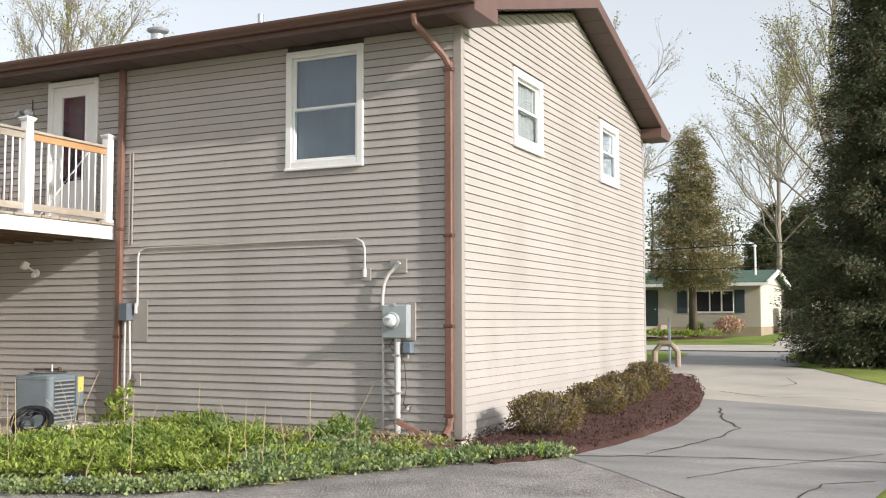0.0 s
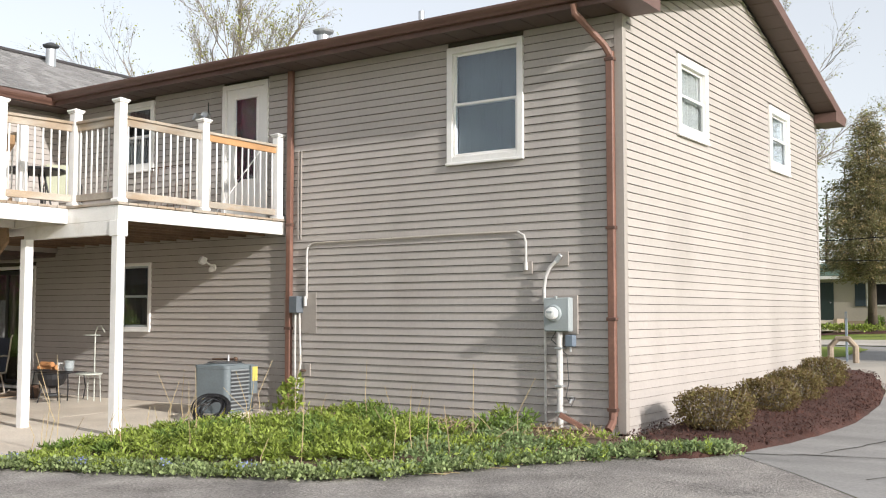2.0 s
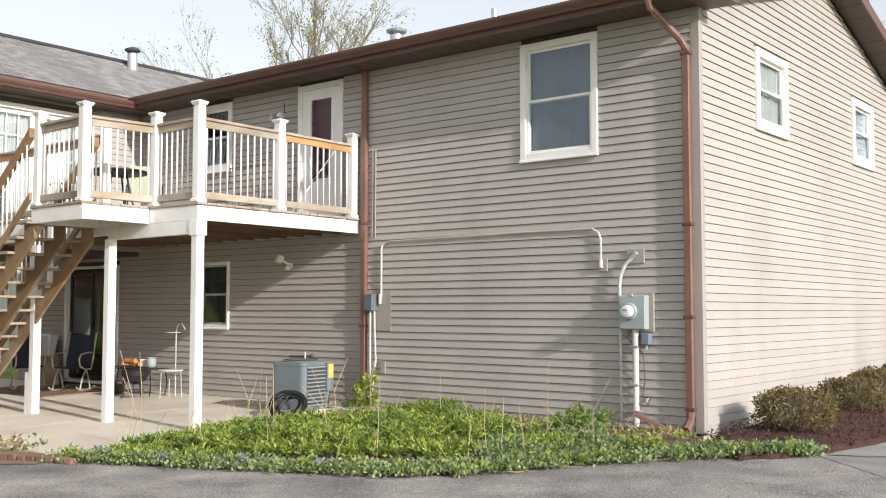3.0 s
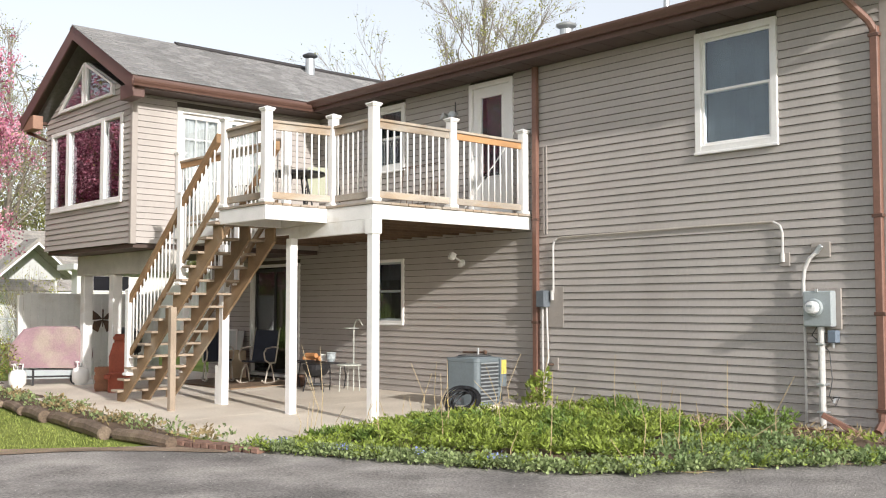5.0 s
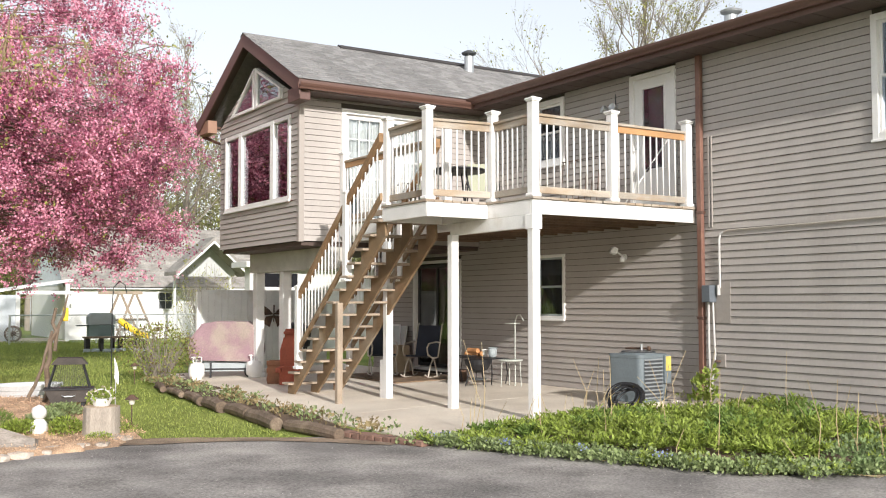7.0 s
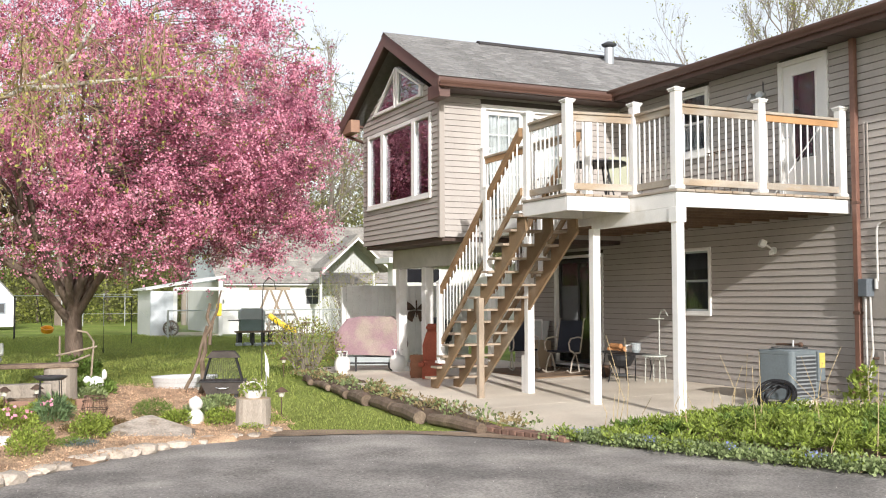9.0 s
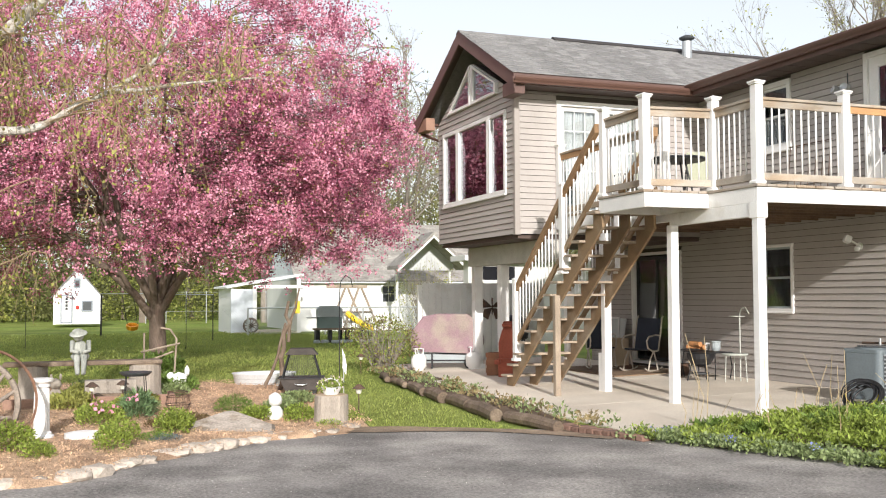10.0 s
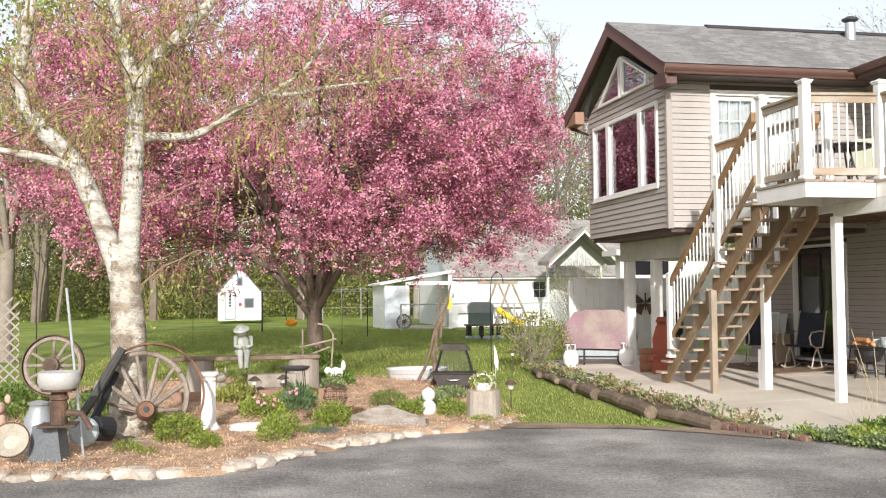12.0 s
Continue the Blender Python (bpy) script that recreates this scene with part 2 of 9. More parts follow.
def blob(bm, center, size, seed=0, sub=2, rough=0.18):
    """A lumpy rounded stone or clump."""
    out = bmesh.ops.create_icosphere(bm, subdivisions=sub, radius=1.0)
    for v in out["verts"]:
        k = 1 + rough * noise.noise(v.co * 1.7 + Vector((seed * 7.3, seed * 3.1, 0)))
        v.co = Vector((v.co.x * size[0] * k, v.co.y * size[1] * k, v.co.z * size[2] * k)) + Vector(center)
    return bm


def step(a, b, x):
    x = min(1, max(0, (x - a) / (b - a)))
    return x * x * (3 - 2 * x)


def gz(x, y):
    """Height of the ground: nearly level, rising past the gable end towards the street."""
    rise = 0.10 * step(-6, 1, y) + 0.36 * step(0, 16, y) + 0.36 * step(14, 55, y)
    return -0.12 + rise * step(-16, -4, x) * step(-8, 2, y) + 0.02 * noise.noise(Vector((x * 0.2, y * 0.2, 0)))


# ---- house shell ----
COURSE = 0.1016


def free_spans(u0, u1, z0, z1, holes):
    """What is left of u0..u1 at heights z0..z1 once holes (a, b, za, zb) are taken out."""
    spans = [(u0, u1)]
    for a, b, za, zb in holes:
        if zb > z0 + 0.01 and za < z1 - 0.01:
            spans = [s for p, q in spans for s in ((p, min(q, a)), (max(p, b), q)) if s[1] - s[0] > 0.004]
    return spans


def wall(name, label, m, u0, u1, z0, z1, holes, peak=None, thick=0.16, siding=SIDING, courses=True, c_from=None, c_u0=None, c_u1=None):
    """A wall with openings through it and lapped siding. peak: (u, slope) of a gable over z1."""
    zs = sorted({z0, z1, *[h for _, _, a, b in holes for h in (a, b) if z0 < h < z1]})
    bm = bmesh.new()
    for a, b in zip(zs, zs[1:]):
        for p, q in free_spans(u0, u1, a, b, holes):
            add_box(bm, p, q, 0, thick, a, b)
    if peak:
        pu, slope = peak
        add_poly(bm, [(u0, z1), (u1, z1), (pu, z1 + slope * (u1 - u0) / 2)], thick)
    body = part(name, bm, SHADOW_SHEATH)
    body.matrix_basis = m
    tagged(body, label, "wall", kind="structure")
    if courses:
        z, top = (z0 if c_from is None else c_from), z1 + (peak[1] * (u1 - u0) / 2 if peak else 0)
        a0, a1 = (u0 if c_u0 is None else c_u0), (u1 if c_u1 is None else c_u1)
        while z < top - 0.03:
            zt = min(z + COURSE, top)
            bm = bmesh.new()

            def ends(h):
                if peak and h > z1:
                    k = (h - z1) / peak[1]
                    return a0 + k, a1 - k
                return a0, a1
            (l0, r0), (l1, r1) = ends(z), ends(zt)
            for p, q in free_spans(l0, r0, z, zt, holes):
                pt, qt = max(p, l1), min(q, r1)
                if qt - pt < 0.003:
                    pt = qt = (p + q) / 2
                # the gap below each course bares the dark core as a painted lap shadow
                v = [bm.verts.new(c) for c in ((p, -0.022, z + 0.0065), (q, -0.022, z + 0.0065), (q, -0.001, z + 0.0065), (p, -0.001, z + 0.0065), (pt, -0.005, zt), (qt, -0.005, zt), (qt, -0.001, zt), (pt, -0.001, zt))]
                for f in ((3, 2, 1, 0), (4, 5, 6, 7), (0, 1, 5, 4), (1, 2, 6, 5), (2, 3, 7, 6), (3, 0, 4, 7)):
                    bm.faces.new([v[i] for i in f])
            part("siding_course", bm, siding, body)
            z += COURSE
    return body


def ring(u0, u1, z0, z1, w, y0, y1, wb=None):
    """Four boards round a rectangle, butted."""
    bm = bmesh.new()
    wb = w if wb is None else wb
    add_box(bm, u0, u0 + w, y0, y1, z0, z1, 0.004)
    add_box(bm, u1 - w, u1, y0, y1, z0, z1, 0.004)
    add_box(bm, u0 + w, u1 - w, y0 + 0.002, y1, z1 - w, z1, 0.004)
    add_box(bm, u0 + w, u1 - w, y0 + 0.002, y1, z0, z0 + wb, 0.004)
    return bm


def curtain_sheet(u0, u1, z0, z1, y, waves, amp=0.02):
    bm = bmesh.new()
    n = waves * 6
    cols = [[bm.verts.new((u0 + (u1 - u0) * i / n, y + amp * math.sin(2 * math.pi * i / 6) + amp * 0.6 * math.sin(i * 0.37), z)) for z in (z0, z1)] for i in range(n + 1)]
    for a, b in zip(cols, cols[1:]):
        bm.faces.new((a[0], b[0], b[1], a[1]))
    return bm


WIN = [0]


def window(m, u0, u1, z0, z1, label, casing=0.085, sashes="hung", curtain=CURTAIN, waves=7, pane=None, drop=0.0, depth=0.13):
    WIN[0] += 1
    w = thing("window_%d" % WIN[0], label, "window", kind="structure")
    w.matrix_basis = m
    fr = part("window_frame", ring(u0, u1, z0, z1, casing, -0.045, 0.10), WHITE, w)
    a, b, c, d = u0 + casing, u1 - casing, z0 + casing, z1 - casing
    part("window_sill", box(u0 - 0.012, u1 + 0.012, -0.062, -0.02, z0 - 0.03, z0 + 0.004, 0.006), WHITE, w)
    pane = pane or PANE
    if sashes == "hung":
        mid = (c + d) / 2
        for lo, hi, y in ((mid - 0.02, d, 0.01), (c, mid + 0.02, -0.018)):
            s = part("sash", ring(a + 0.002, b - 0.002, lo, hi, 0.035, y, y + 0.026), WHITE if casing > 0.07 else GREYMETAL, w)
            g = part("pane", box(a + 0.03, b - 0.03, y + 0.012, y + 0.016, lo + 0.03, hi - 0.03), pane, s)
            g.visible_shadow = False
    else:
        g = part("pane", box(a, b, 0.0, 0.005, c, d), pane, w)
        g.visible_shadow = False
    if curtain:
        part("curtain", curtain_sheet(a, b, c + drop, d, depth, waves), curtain, w)
    return w


SOUTH = pose(0, 0, 0)
EAST = pose(0, 0, 0, 0, 0, 90)
WX, WY = -10.85, -3.73
WING_F = pose(0, WY, 0)
WING_S = pose(WX, 0, 0, 0, 0, 90)
S_HOLES = [(-2.48, -1.33, 3.37, 4.90), (-6.70, -5.73, 2.80, 4.93), (-9.15, -8.30, 3.77, 4.91), (-9.16, -8.32, 1.14, 2.24), (-13.28, -11.47, 0.05, 2.27)]
E_HOLES = [(1.67, 2.80, 3.78, 4.84), (5.66, 6.79, 3.78, 4.84)]
wall("wall_south", "long house wall in beige lapped vinyl siding", SOUTH, -15.0, 0.0, 0.0, 4.97, S_HOLES, c_u1=-0.09)
wall("wall_east", "gable end wall in sunlit cream vinyl siding", EAST, 0.0, 8.62, 0.0, 5.09, E_HOLES, peak=(4.31, 0.285), c_u0=0.075, c_u1=8.545)
wall("wall_north", "plain back wall of the house", pose(0, 8.62, 0, 0, 0, 180), 0.0, 15.0, 0, 4.97, [], courses=False)
wall("wall_west", "plain far end wall of the house", pose(-15.0, 8.62, 0, 0, 0, -90), 0.0, 8.46, 0, 4.97, [], peak=(4.23, 0.285), courses=False)
part("corner_post", box(-0.092, 0.021, -0.021, 0.074, 0.02, 4.97, 0.006), TRIM_TAUPE, None)
tagged(bpy.data.objects["corner_post"], "taupe vinyl corner trim of the house", "trim", kind="structure")
ob = part("corner_post", box(-0.05, 0.021, 8.546, 8.64, 0.02, 4.97, 0.006), TRIM_TAUPE, None)
tagged(ob, "taupe vinyl corner trim at the back corner", "trim", kind="structure")
ob = part("foundation", box(-15.0, -0.01, 0.01, 8.6, -0.5, 0.004), CONCRETE, None)
tagged(ob, "concrete foundation under the siding", "foundation", kind="structure")

window(SOUTH, *S_HOLES[0], "white double-hung window with grey-blue curtain", waves=2)
# no curtain in these two: a dark sheet in its place paints the unlit room
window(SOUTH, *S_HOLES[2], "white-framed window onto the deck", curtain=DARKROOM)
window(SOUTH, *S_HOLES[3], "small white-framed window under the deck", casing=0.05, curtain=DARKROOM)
window(EAST, *E_HOLES[0], "white double-hung gable window with lace curtain", casing=0.11, curtain=LACE, depth=0.075)
window(EAST, *E_HOLES[1], "white double-hung gable window with grey shade", casing=0.12, curtain=mat("pale window shade", (0.62, 0.62, 0.60), 0.9, 0.1, 2), waves=2, depth=0.075)

# back door onto the deck: half-glazed, white
d = thing("door_1", "white half-glazed back door above the deck", "door", kind="structure")
part("door_frame", ring(-6.70, -5.73, 2.80, 4.93, 0.075, -0.04, 0.11), WHITE, d)
bm = bmesh.new()
for u0, u1, z0, z1 in ((-6.62, -6.47, 2.83, 4.85), (-5.96, -5.81, 2.83, 4.85), (-6.47, -5.96, 4.72, 4.85), (-6.47, -5.96, 2.83, 3.42)):
    add_box(bm, u0, u1, 0.0, 0.045, z0, z1)
leaf = part("door_leaf", bm, WHITE, d)
part("glazing_bead", ring(-6.47, -5.96, 3.42, 4.72, 0.03, -0.012, 0.03), WHITE, leaf)
g = part("pane", box(-6.45, -5.98, 0.01, 0.014, 3.44, 4.70), PANE, leaf)
g.visible_shadow = False
part("door_handle", tube([(-6.55, -0.01, 3.78), (-6.55, -0.055, 3.78), (-6.46, -0.06, 3.78)], 0.012), GALV, leaf)
# dark sheet added behind the pane for the unlit room
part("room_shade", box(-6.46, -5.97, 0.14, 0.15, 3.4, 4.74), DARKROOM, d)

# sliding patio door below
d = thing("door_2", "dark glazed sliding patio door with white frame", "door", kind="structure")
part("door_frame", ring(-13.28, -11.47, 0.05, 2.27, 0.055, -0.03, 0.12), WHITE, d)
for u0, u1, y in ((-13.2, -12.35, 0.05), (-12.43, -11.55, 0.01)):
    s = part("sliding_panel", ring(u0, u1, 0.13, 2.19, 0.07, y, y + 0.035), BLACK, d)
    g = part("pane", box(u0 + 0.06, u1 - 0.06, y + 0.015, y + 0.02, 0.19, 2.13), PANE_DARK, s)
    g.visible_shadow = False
# near-black backing stands in for the dim room past the sliding door
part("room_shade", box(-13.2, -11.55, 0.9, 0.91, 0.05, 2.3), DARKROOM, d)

# main roof: two slopes, 3.4 in 12
RS, RZ, RY = 0.285, 6.47, 4.31


def slope_slab(y0, z0, y1, z1, x0, x1, t):
    bm = bmesh.new()
    v = [bm.verts.new(c) for c in ((x0, y0, z0), (x1, y0, z0), (x1, y1, z1), (x0, y1, z1), (x0, y0, z0 + t), (x1, y0, z0 + t), (x1, y1, z1 + t), (x0, y1, z1 + t))]
    for f in ((3, 2, 1, 0), (4, 5, 6, 7), (0, 1, 5, 4), (1, 2, 6, 5), (2, 3, 7, 6), (3, 0, 4, 7)):
        bm.faces.new([v[i] for i in f])
    return bm


roof = thing("roof_main", "low-pitched grey shingled main roof", "roof", kind="structure")
EZ = RZ - RS * (RY + 0.52)
part("roof_slope", slope_slab(-0.52, EZ, RY, RZ, -15.5, 0.42, 0.05), SHINGLE, roof)
part("roof_slope", slope_slab(2 * RY + 0.52, EZ, RY + 0.003, RZ, -15.5, 0.42, 0.05), SHINGLE, roof)
for i in range(30):
    y0 = -0.56 + i * 0.162
    y1 = min(y0 + 0.2, RY)
    part("shingle_course", slope_slab(y0, RZ + 0.062 - RS * (RY - y0), y1, RZ + 0.052 - RS * (RY - y1), -15.5, 0.44, 0.008), SHINGLE, roof)
# eave soffit, fascia and gutter along the long wall
GX = -10.35
part("soffit", box(GX + 0.02, 0.42, -0.50, -0.022, 4.972, 4.99), SOFFIT, roof)
for i in range(28):
    x = -0.02 - i * 0.37
    part("soffit_rib", box(x - 0.006, x + 0.006, -0.50, -0.03, 4.967, 4.972), SOFFIT, roof)
part("fascia", box(GX, 0.42, -0.525, -0.502, 4.965, EZ + 0.06), FASCIA, roof)


def gutter_profile(x0, x1, y, z):
    """K-style gutter along x, its back at y and its rim at z."""
    prof = [(0, 0), (0, -0.115), (-0.075, -0.115), (-0.085, -0.085), (-0.105, -0.06), (-0.118, -0.03), (-0.118, 0), (-0.106, 0), (-0.106, -0.025), (-0.07, -0.105), (-0.012, -0.105), (-0.012, 0)]
    bm = bmesh.new()
    a = [bm.verts.new((x0, y + p, z + q)) for p, q in prof]
    b = [bm.verts.new((x1, y + p, z + q)) for p, q in prof]
    for i in range(len(prof)):
        j = (i + 1) % len(prof)
        bm.faces.new((a[i], a[j], b[j], b[i]))
    bm.faces.new(a[::-1])
    bm.faces.new(b)
    return bm


g = part("gutter", gutter_profile(GX, 0.43, -0.527, EZ + 0.05), BROWN, roof, "brown metal eave gutter")
# gable rakes: sloping soffit, board and the boxed return at the corner
for sgn in (1, -1):
    def yy(d):
        return RY - sgn * d
    L = RY + 0.5
    for x0, x1, za, zb in ((0.024, 0.40, -0.125, -0.105), (0.402, 0.425, -0.14, 0.045)):
        b2 = bmesh.new()
        v = [b2.verts.new(c) for c in ((x0, yy(L), RZ - RS * L + za), (x1, yy(L), RZ - RS * L + za), (x1, yy(0.001), RZ + za), (x0, yy(0.001), RZ + za), (x0, yy(L), RZ - RS * L + zb), (x1, yy(L), RZ - RS * L + zb), (x1, yy(0.001), RZ + zb), (x0, yy(0.001), RZ + zb))]
        for f in ((3, 2, 1, 0), (4, 5, 6, 7), (0, 1, 5, 4), (1, 2, 6, 5), (2, 3, 7, 6), (3, 0, 4, 7)):
            b2.faces.new([v[i] for i in f])
        part("rake_soffit" if x1 < 0.41 else "rake_board", b2, SOFFIT if x1 < 0.41 else FASCIA, roof)
    for k in range(1, 13):
        d = 0.38 * k
        part("soffit_rib", slope_slab(yy(d), RZ - RS * d - 0.1305, yy(d - 0.012), RZ - RS * (d - 0.012) - 0.1305, 0.03, 0.40, 0.006), SOFFIT, roof)
    part("eave_return", add_poly(bmesh.new(), [(-0.545, 4.955), (0.16, 4.955), (0.16, 5.13), (-0.545, 5.1)], 0.40, pose(0.424, 0 if sgn > 0 else 2 * RY, 0, 0, 0, 90) @ Matrix.Diagonal((sgn, 1, 1, 1))), FASCIA, roof)
part("fascia", box(-15, 0.42, 9.10, 9.13, 4.96, EZ + 0.06), FASCIA, roof)
part("gutter", box(-15, 0.43, 9.132, 9.24, EZ - 0.06, EZ + 0.05, 0.01), BROWN, roof)
part("soffit", box(-15, 0.42, 8.62, 9.10, 4.972, 4.99), SOFFIT, roof)

# downspouts
def downspout(x, y_out, z_top, offset):
    d = thing("downspout", "faded copper-brown metal downspout on the siding", "downspout", group="downspouts of the house")
    y = -0.055
    path = [(x - offset, -0.56, z_top), (x - offset, -0.53, z_top - 0.1), (x - offset * 0.15, -0.13, z_top - 0.42), (x, y - 0.01, z_top - 0.52)] if offset else [(x, -0.56, z_top), (x, -0.55, z_top - 0.06), (x, -0.12, z_top - 0.11), (x, y - 0.01, z_top - 0.16)]
    if offset:
        part("elbow", tube(path, 0.043, 8), COPPER, d)
    part("pipe", box(x - 0.045, x + 0.045, y - 0.035, y + 0.033, 0.22, z_top - 0.48 if offset else 4.968, 0.008), COPPER, d)
    for z in (4.42, 2.42, 1.35, 0.3) if offset else (2.7, 1.2):
        part("strap", box(x - 0.062, x + 0.062, y - 0.040, y + 0.034, z - 0.02, z + 0.02, 0.004), BROWN, d)
    part("shoe", tube([(x, y, 0.26), (x, y - 0.02, 0.16), (x, y - 0.14, 0.07)], 0.05, 8), COPPER, d)
    return d


downspout(-0.13, 0, 5.0, 0.22)
downspout(-5.24, 0, 5.0, 0)

# ---- wing with the big windows ----
WL = -14.62
WSL, WRX, WRZ = 0.525, -12.86, 6.42
# triangle of the gable window sits between boards; the wall is closed round a rectangle
W_HOLES = [(-14.31, -11.19, 3.2, 4.69)]
wall("wall_wing_front", "gable wall of the wing in brownish lapped siding", WING_F, WL, WX, 2.47, 4.93, W_HOLES, peak=((WL + WX) / 2, 0.47))
wall("wall_wing_side", "side wall of the wing in pale lapped siding", WING_S, WY + 0.0, -0.02, 2.47, 4.96, [(-2.95, -1.2, 2.80, 4.82)], c_u0=WY + 0.08)
wall("wall_wing_west", "plain far side wall of the wing", pose(WL, 0, 0, 0, 0, -90), 0.02, -WY, 2.47, 4.93, [], courses=False)
ob = part("wing_floor", box(WL + 0.03, WX - 0.03, WY + 0.05, -0.03, 2.40, 2.468), SOFFIT, None)
tagged(ob, "dark boxed underside of the raised wing", "floor", kind="structure")
ob = part("corner_post", box(WX - 0.08, WX + 0.021, WY - 0.021, WY + 0.08, 2.46, 4.93, 0.005), TRIM_TAUPE, None)
tagged(ob, "taupe corner trim of the wing", "trim", kind="structure")
ob = part("wing_beam", box(WL + 0.05, WX - 0.05, -3.12, -2.86, 2.02, 2.398, 0.01), mat("grey white concrete beam", (0.52, 0.50, 0.46), 0.85, 0.2, 3), None)
tagged(ob, "pale weathered beam under the raised wing", "beam", kind="structure")
# three tall windows and the trapezoid ones over them
for a, b in ((-14.31, -13.50), (-13.50, -11.96), (-11.96, -11.19)):
    window(WING_F, a + 0.002, b - 0.002, 3.2, 4.69, "tall white-framed fixed window of the wing", casing=0.075, sashes="fixed", curtain=None, pane=PANE_COAT)
tw = thing("window_9", "white-framed angled transom window in the gable", "window", kind="structure")
tw.matrix_basis = WING_F
for pts in (((-13.98, 5.03), (-12.80, 5.03), (-12.80, 5.80)), ((-12.74, 5.03), (-11.55, 5.03), (-11.55, 5.22), (-12.74, 5.80))):
    cx, cz = sum(p[0] for p in pts) / len(pts), sum(p[1] for p in pts) / len(pts)
    inner = [(cx + (x - cx) * 0.85, cz + (z - cz) * 0.80) for x, z in pts]
    bm = bmesh.new()
    k = len(pts)
    for i in range(k):
        j = (i + 1) % k
        add_poly(bm, [pts[i], pts[j], inner[j], inner[i]], 0.06, pose(0, -0.065, 0))
    part("window_frame", bm, WHITE, tw)
    part("pane", add_poly(bmesh.new(), inner, 0.006, pose(0, -0.028, 0)), PANE_COAT, tw)
# dark sheet added so the wing windows look into an unlit room
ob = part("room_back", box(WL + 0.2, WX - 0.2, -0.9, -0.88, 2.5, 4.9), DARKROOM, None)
tagged(ob, "dim inner wall of the wing room", "wall", kind="structure")
# glazed door and sidelight behind the deck, with sheer curtains
d = thing("door_3", "white glazed patio door with sheer curtains", "door", kind="structure")
d.matrix_basis = WING_S
part("door_frame", ring(-2.95, -1.2, 2.80, 4.82, 0.09, -0.04, 0.12), WHITE, d)
for a, b in ((-2.86, -2.08), (-2.07, -1.29)):
    s = part("door_leaf", ring(a, b, 2.84, 4.73, 0.08, 0.02, 0.06), WHITE, d)
    g = part("pane", box(a + 0.07, b - 0.07, 0.035, 0.04, 2.9, 4.66), PANE, s)
    g.visible_shadow = False
    bm = bmesh.new()
    for i in (1, 2):
        add_box(bm, a + 0.08 + (b - a - 0.16) * i / 3 - 0.008, a + 0.08 + (b - a - 0.16) * i / 3 + 0.008, 0.026, 0.034, 2.92, 4.65)
    for i in range(1, 5):
        add_box(bm, a + 0.08, b - 0.08, 0.027, 0.033, 2.92 + 1.73 * i / 5 - 0.008, 2.92 + 1.73 * i / 5 + 0.008)
    part("grille", bm, WHITE, s)
    part("curtain", curtain_sheet(a, b, 2.86, 4.72, 0.11, 8), LACE, d)

# wing roof: two slopes with courses of shingles
wr = thing("roof_wing", "grey shingled gable roof of the wing", "roof", kind="structure")
WE, WYF, WYB = 2.50, -3.98, 4.6
for sgn in (1, -1):
    def slab(d0, d1, lift0, lift1, t, y0=WYF, y1=WYB):
        bm = bmesh.new()
        X0, X1 = WRX + sgn * d0, WRX + sgn * d1
        Z0, Z1 = WRZ - WSL * d0 + lift0, WRZ - WSL * d1 + lift1
        v = [bm.verts.new(c) for c in ((X0, y0, Z0), (X1, y0, Z1), (X1, y1, Z1), (X0, y1, Z0), (X0, y0, Z0 + t), (X1, y0, Z1 + t), (X1, y1, Z1 + t), (X0, y1, Z0 + t))]
        for f in ((3, 2, 1, 0), (4, 5, 6, 7), (0, 1, 5, 4), (1, 2, 6, 5), (2, 3, 7, 6), (3, 0, 4, 7)):
            bm.faces.new([v[i] for i in f])
        return bm
    part("roof_slope", slab(0.0, WE, 0, 0, 0.04), SHINGLE, wr)
    part("rake_soffit", slab(0.0, WE, -0.06, -0.06, 0.02, WYF + 0.03, WY - 0.022), SOFFIT, wr)
    part("rake_board", slab(0.0, WE + 0.02, -0.22, -0.22, 0.25, WYF - 0.002, WYF + 0.026), FASCIA, wr)
    if sgn > 0:
        rows = 20
        rs = random.Random(5)
        for i in range(rows):
            d1 = WE + 0.03 - i * WE / rows
            d0 = max(0.0, d1 - WE / rows - 0.04)
            bm = bmesh.new()
            y = WYF - 0.03 - rs.random() * 0.3
            while y < 4.0:
                w = rs.uniform(0.16, 0.34)
                a, b = max(y, WYF - 0.03), min(y + w - 0.006, 4.0)
                h = rs.choice((0.006, 0.010, 0.014))
                X0, X1, Z0, Z1 = WRX + d0, WRX + d1, WRZ + 0.042 - WSL * d0, WRZ + 0.050 - WSL * d1
                if b - a > 0.01:
                    v = [bm.verts.new(c) for c in ((X0, a, Z0), (X1, a, Z1), (X1, b, Z1), (X0, b, Z0), (X0, a, Z0 + 0.002), (X1, a, Z1 + h), (X1, b, Z1 + h), (X0, b, Z0 + 0.002))]
                    for f in ((4, 5, 6, 7), (0, 1, 5, 4), (1, 2, 6, 5), (2, 3, 7, 6)):
                        bm.faces.new([v[j] for j in f])
                y += w
            tagged(part("shingle_course", bm, SHINGLE, wr))
part("ridge_cap", add_poly(bmesh.new(), [(-0.14, -0.03), (0, 0.045), (0.14, -0.03), (0.14, -0.01), (0, 0.065), (-0.14, -0.01)], 5.9, pose(WRX, -2.0, WRZ + 0.03)), mat("dark ridge vent", (0.05, 0.045, 0.045), 0.8), wr)
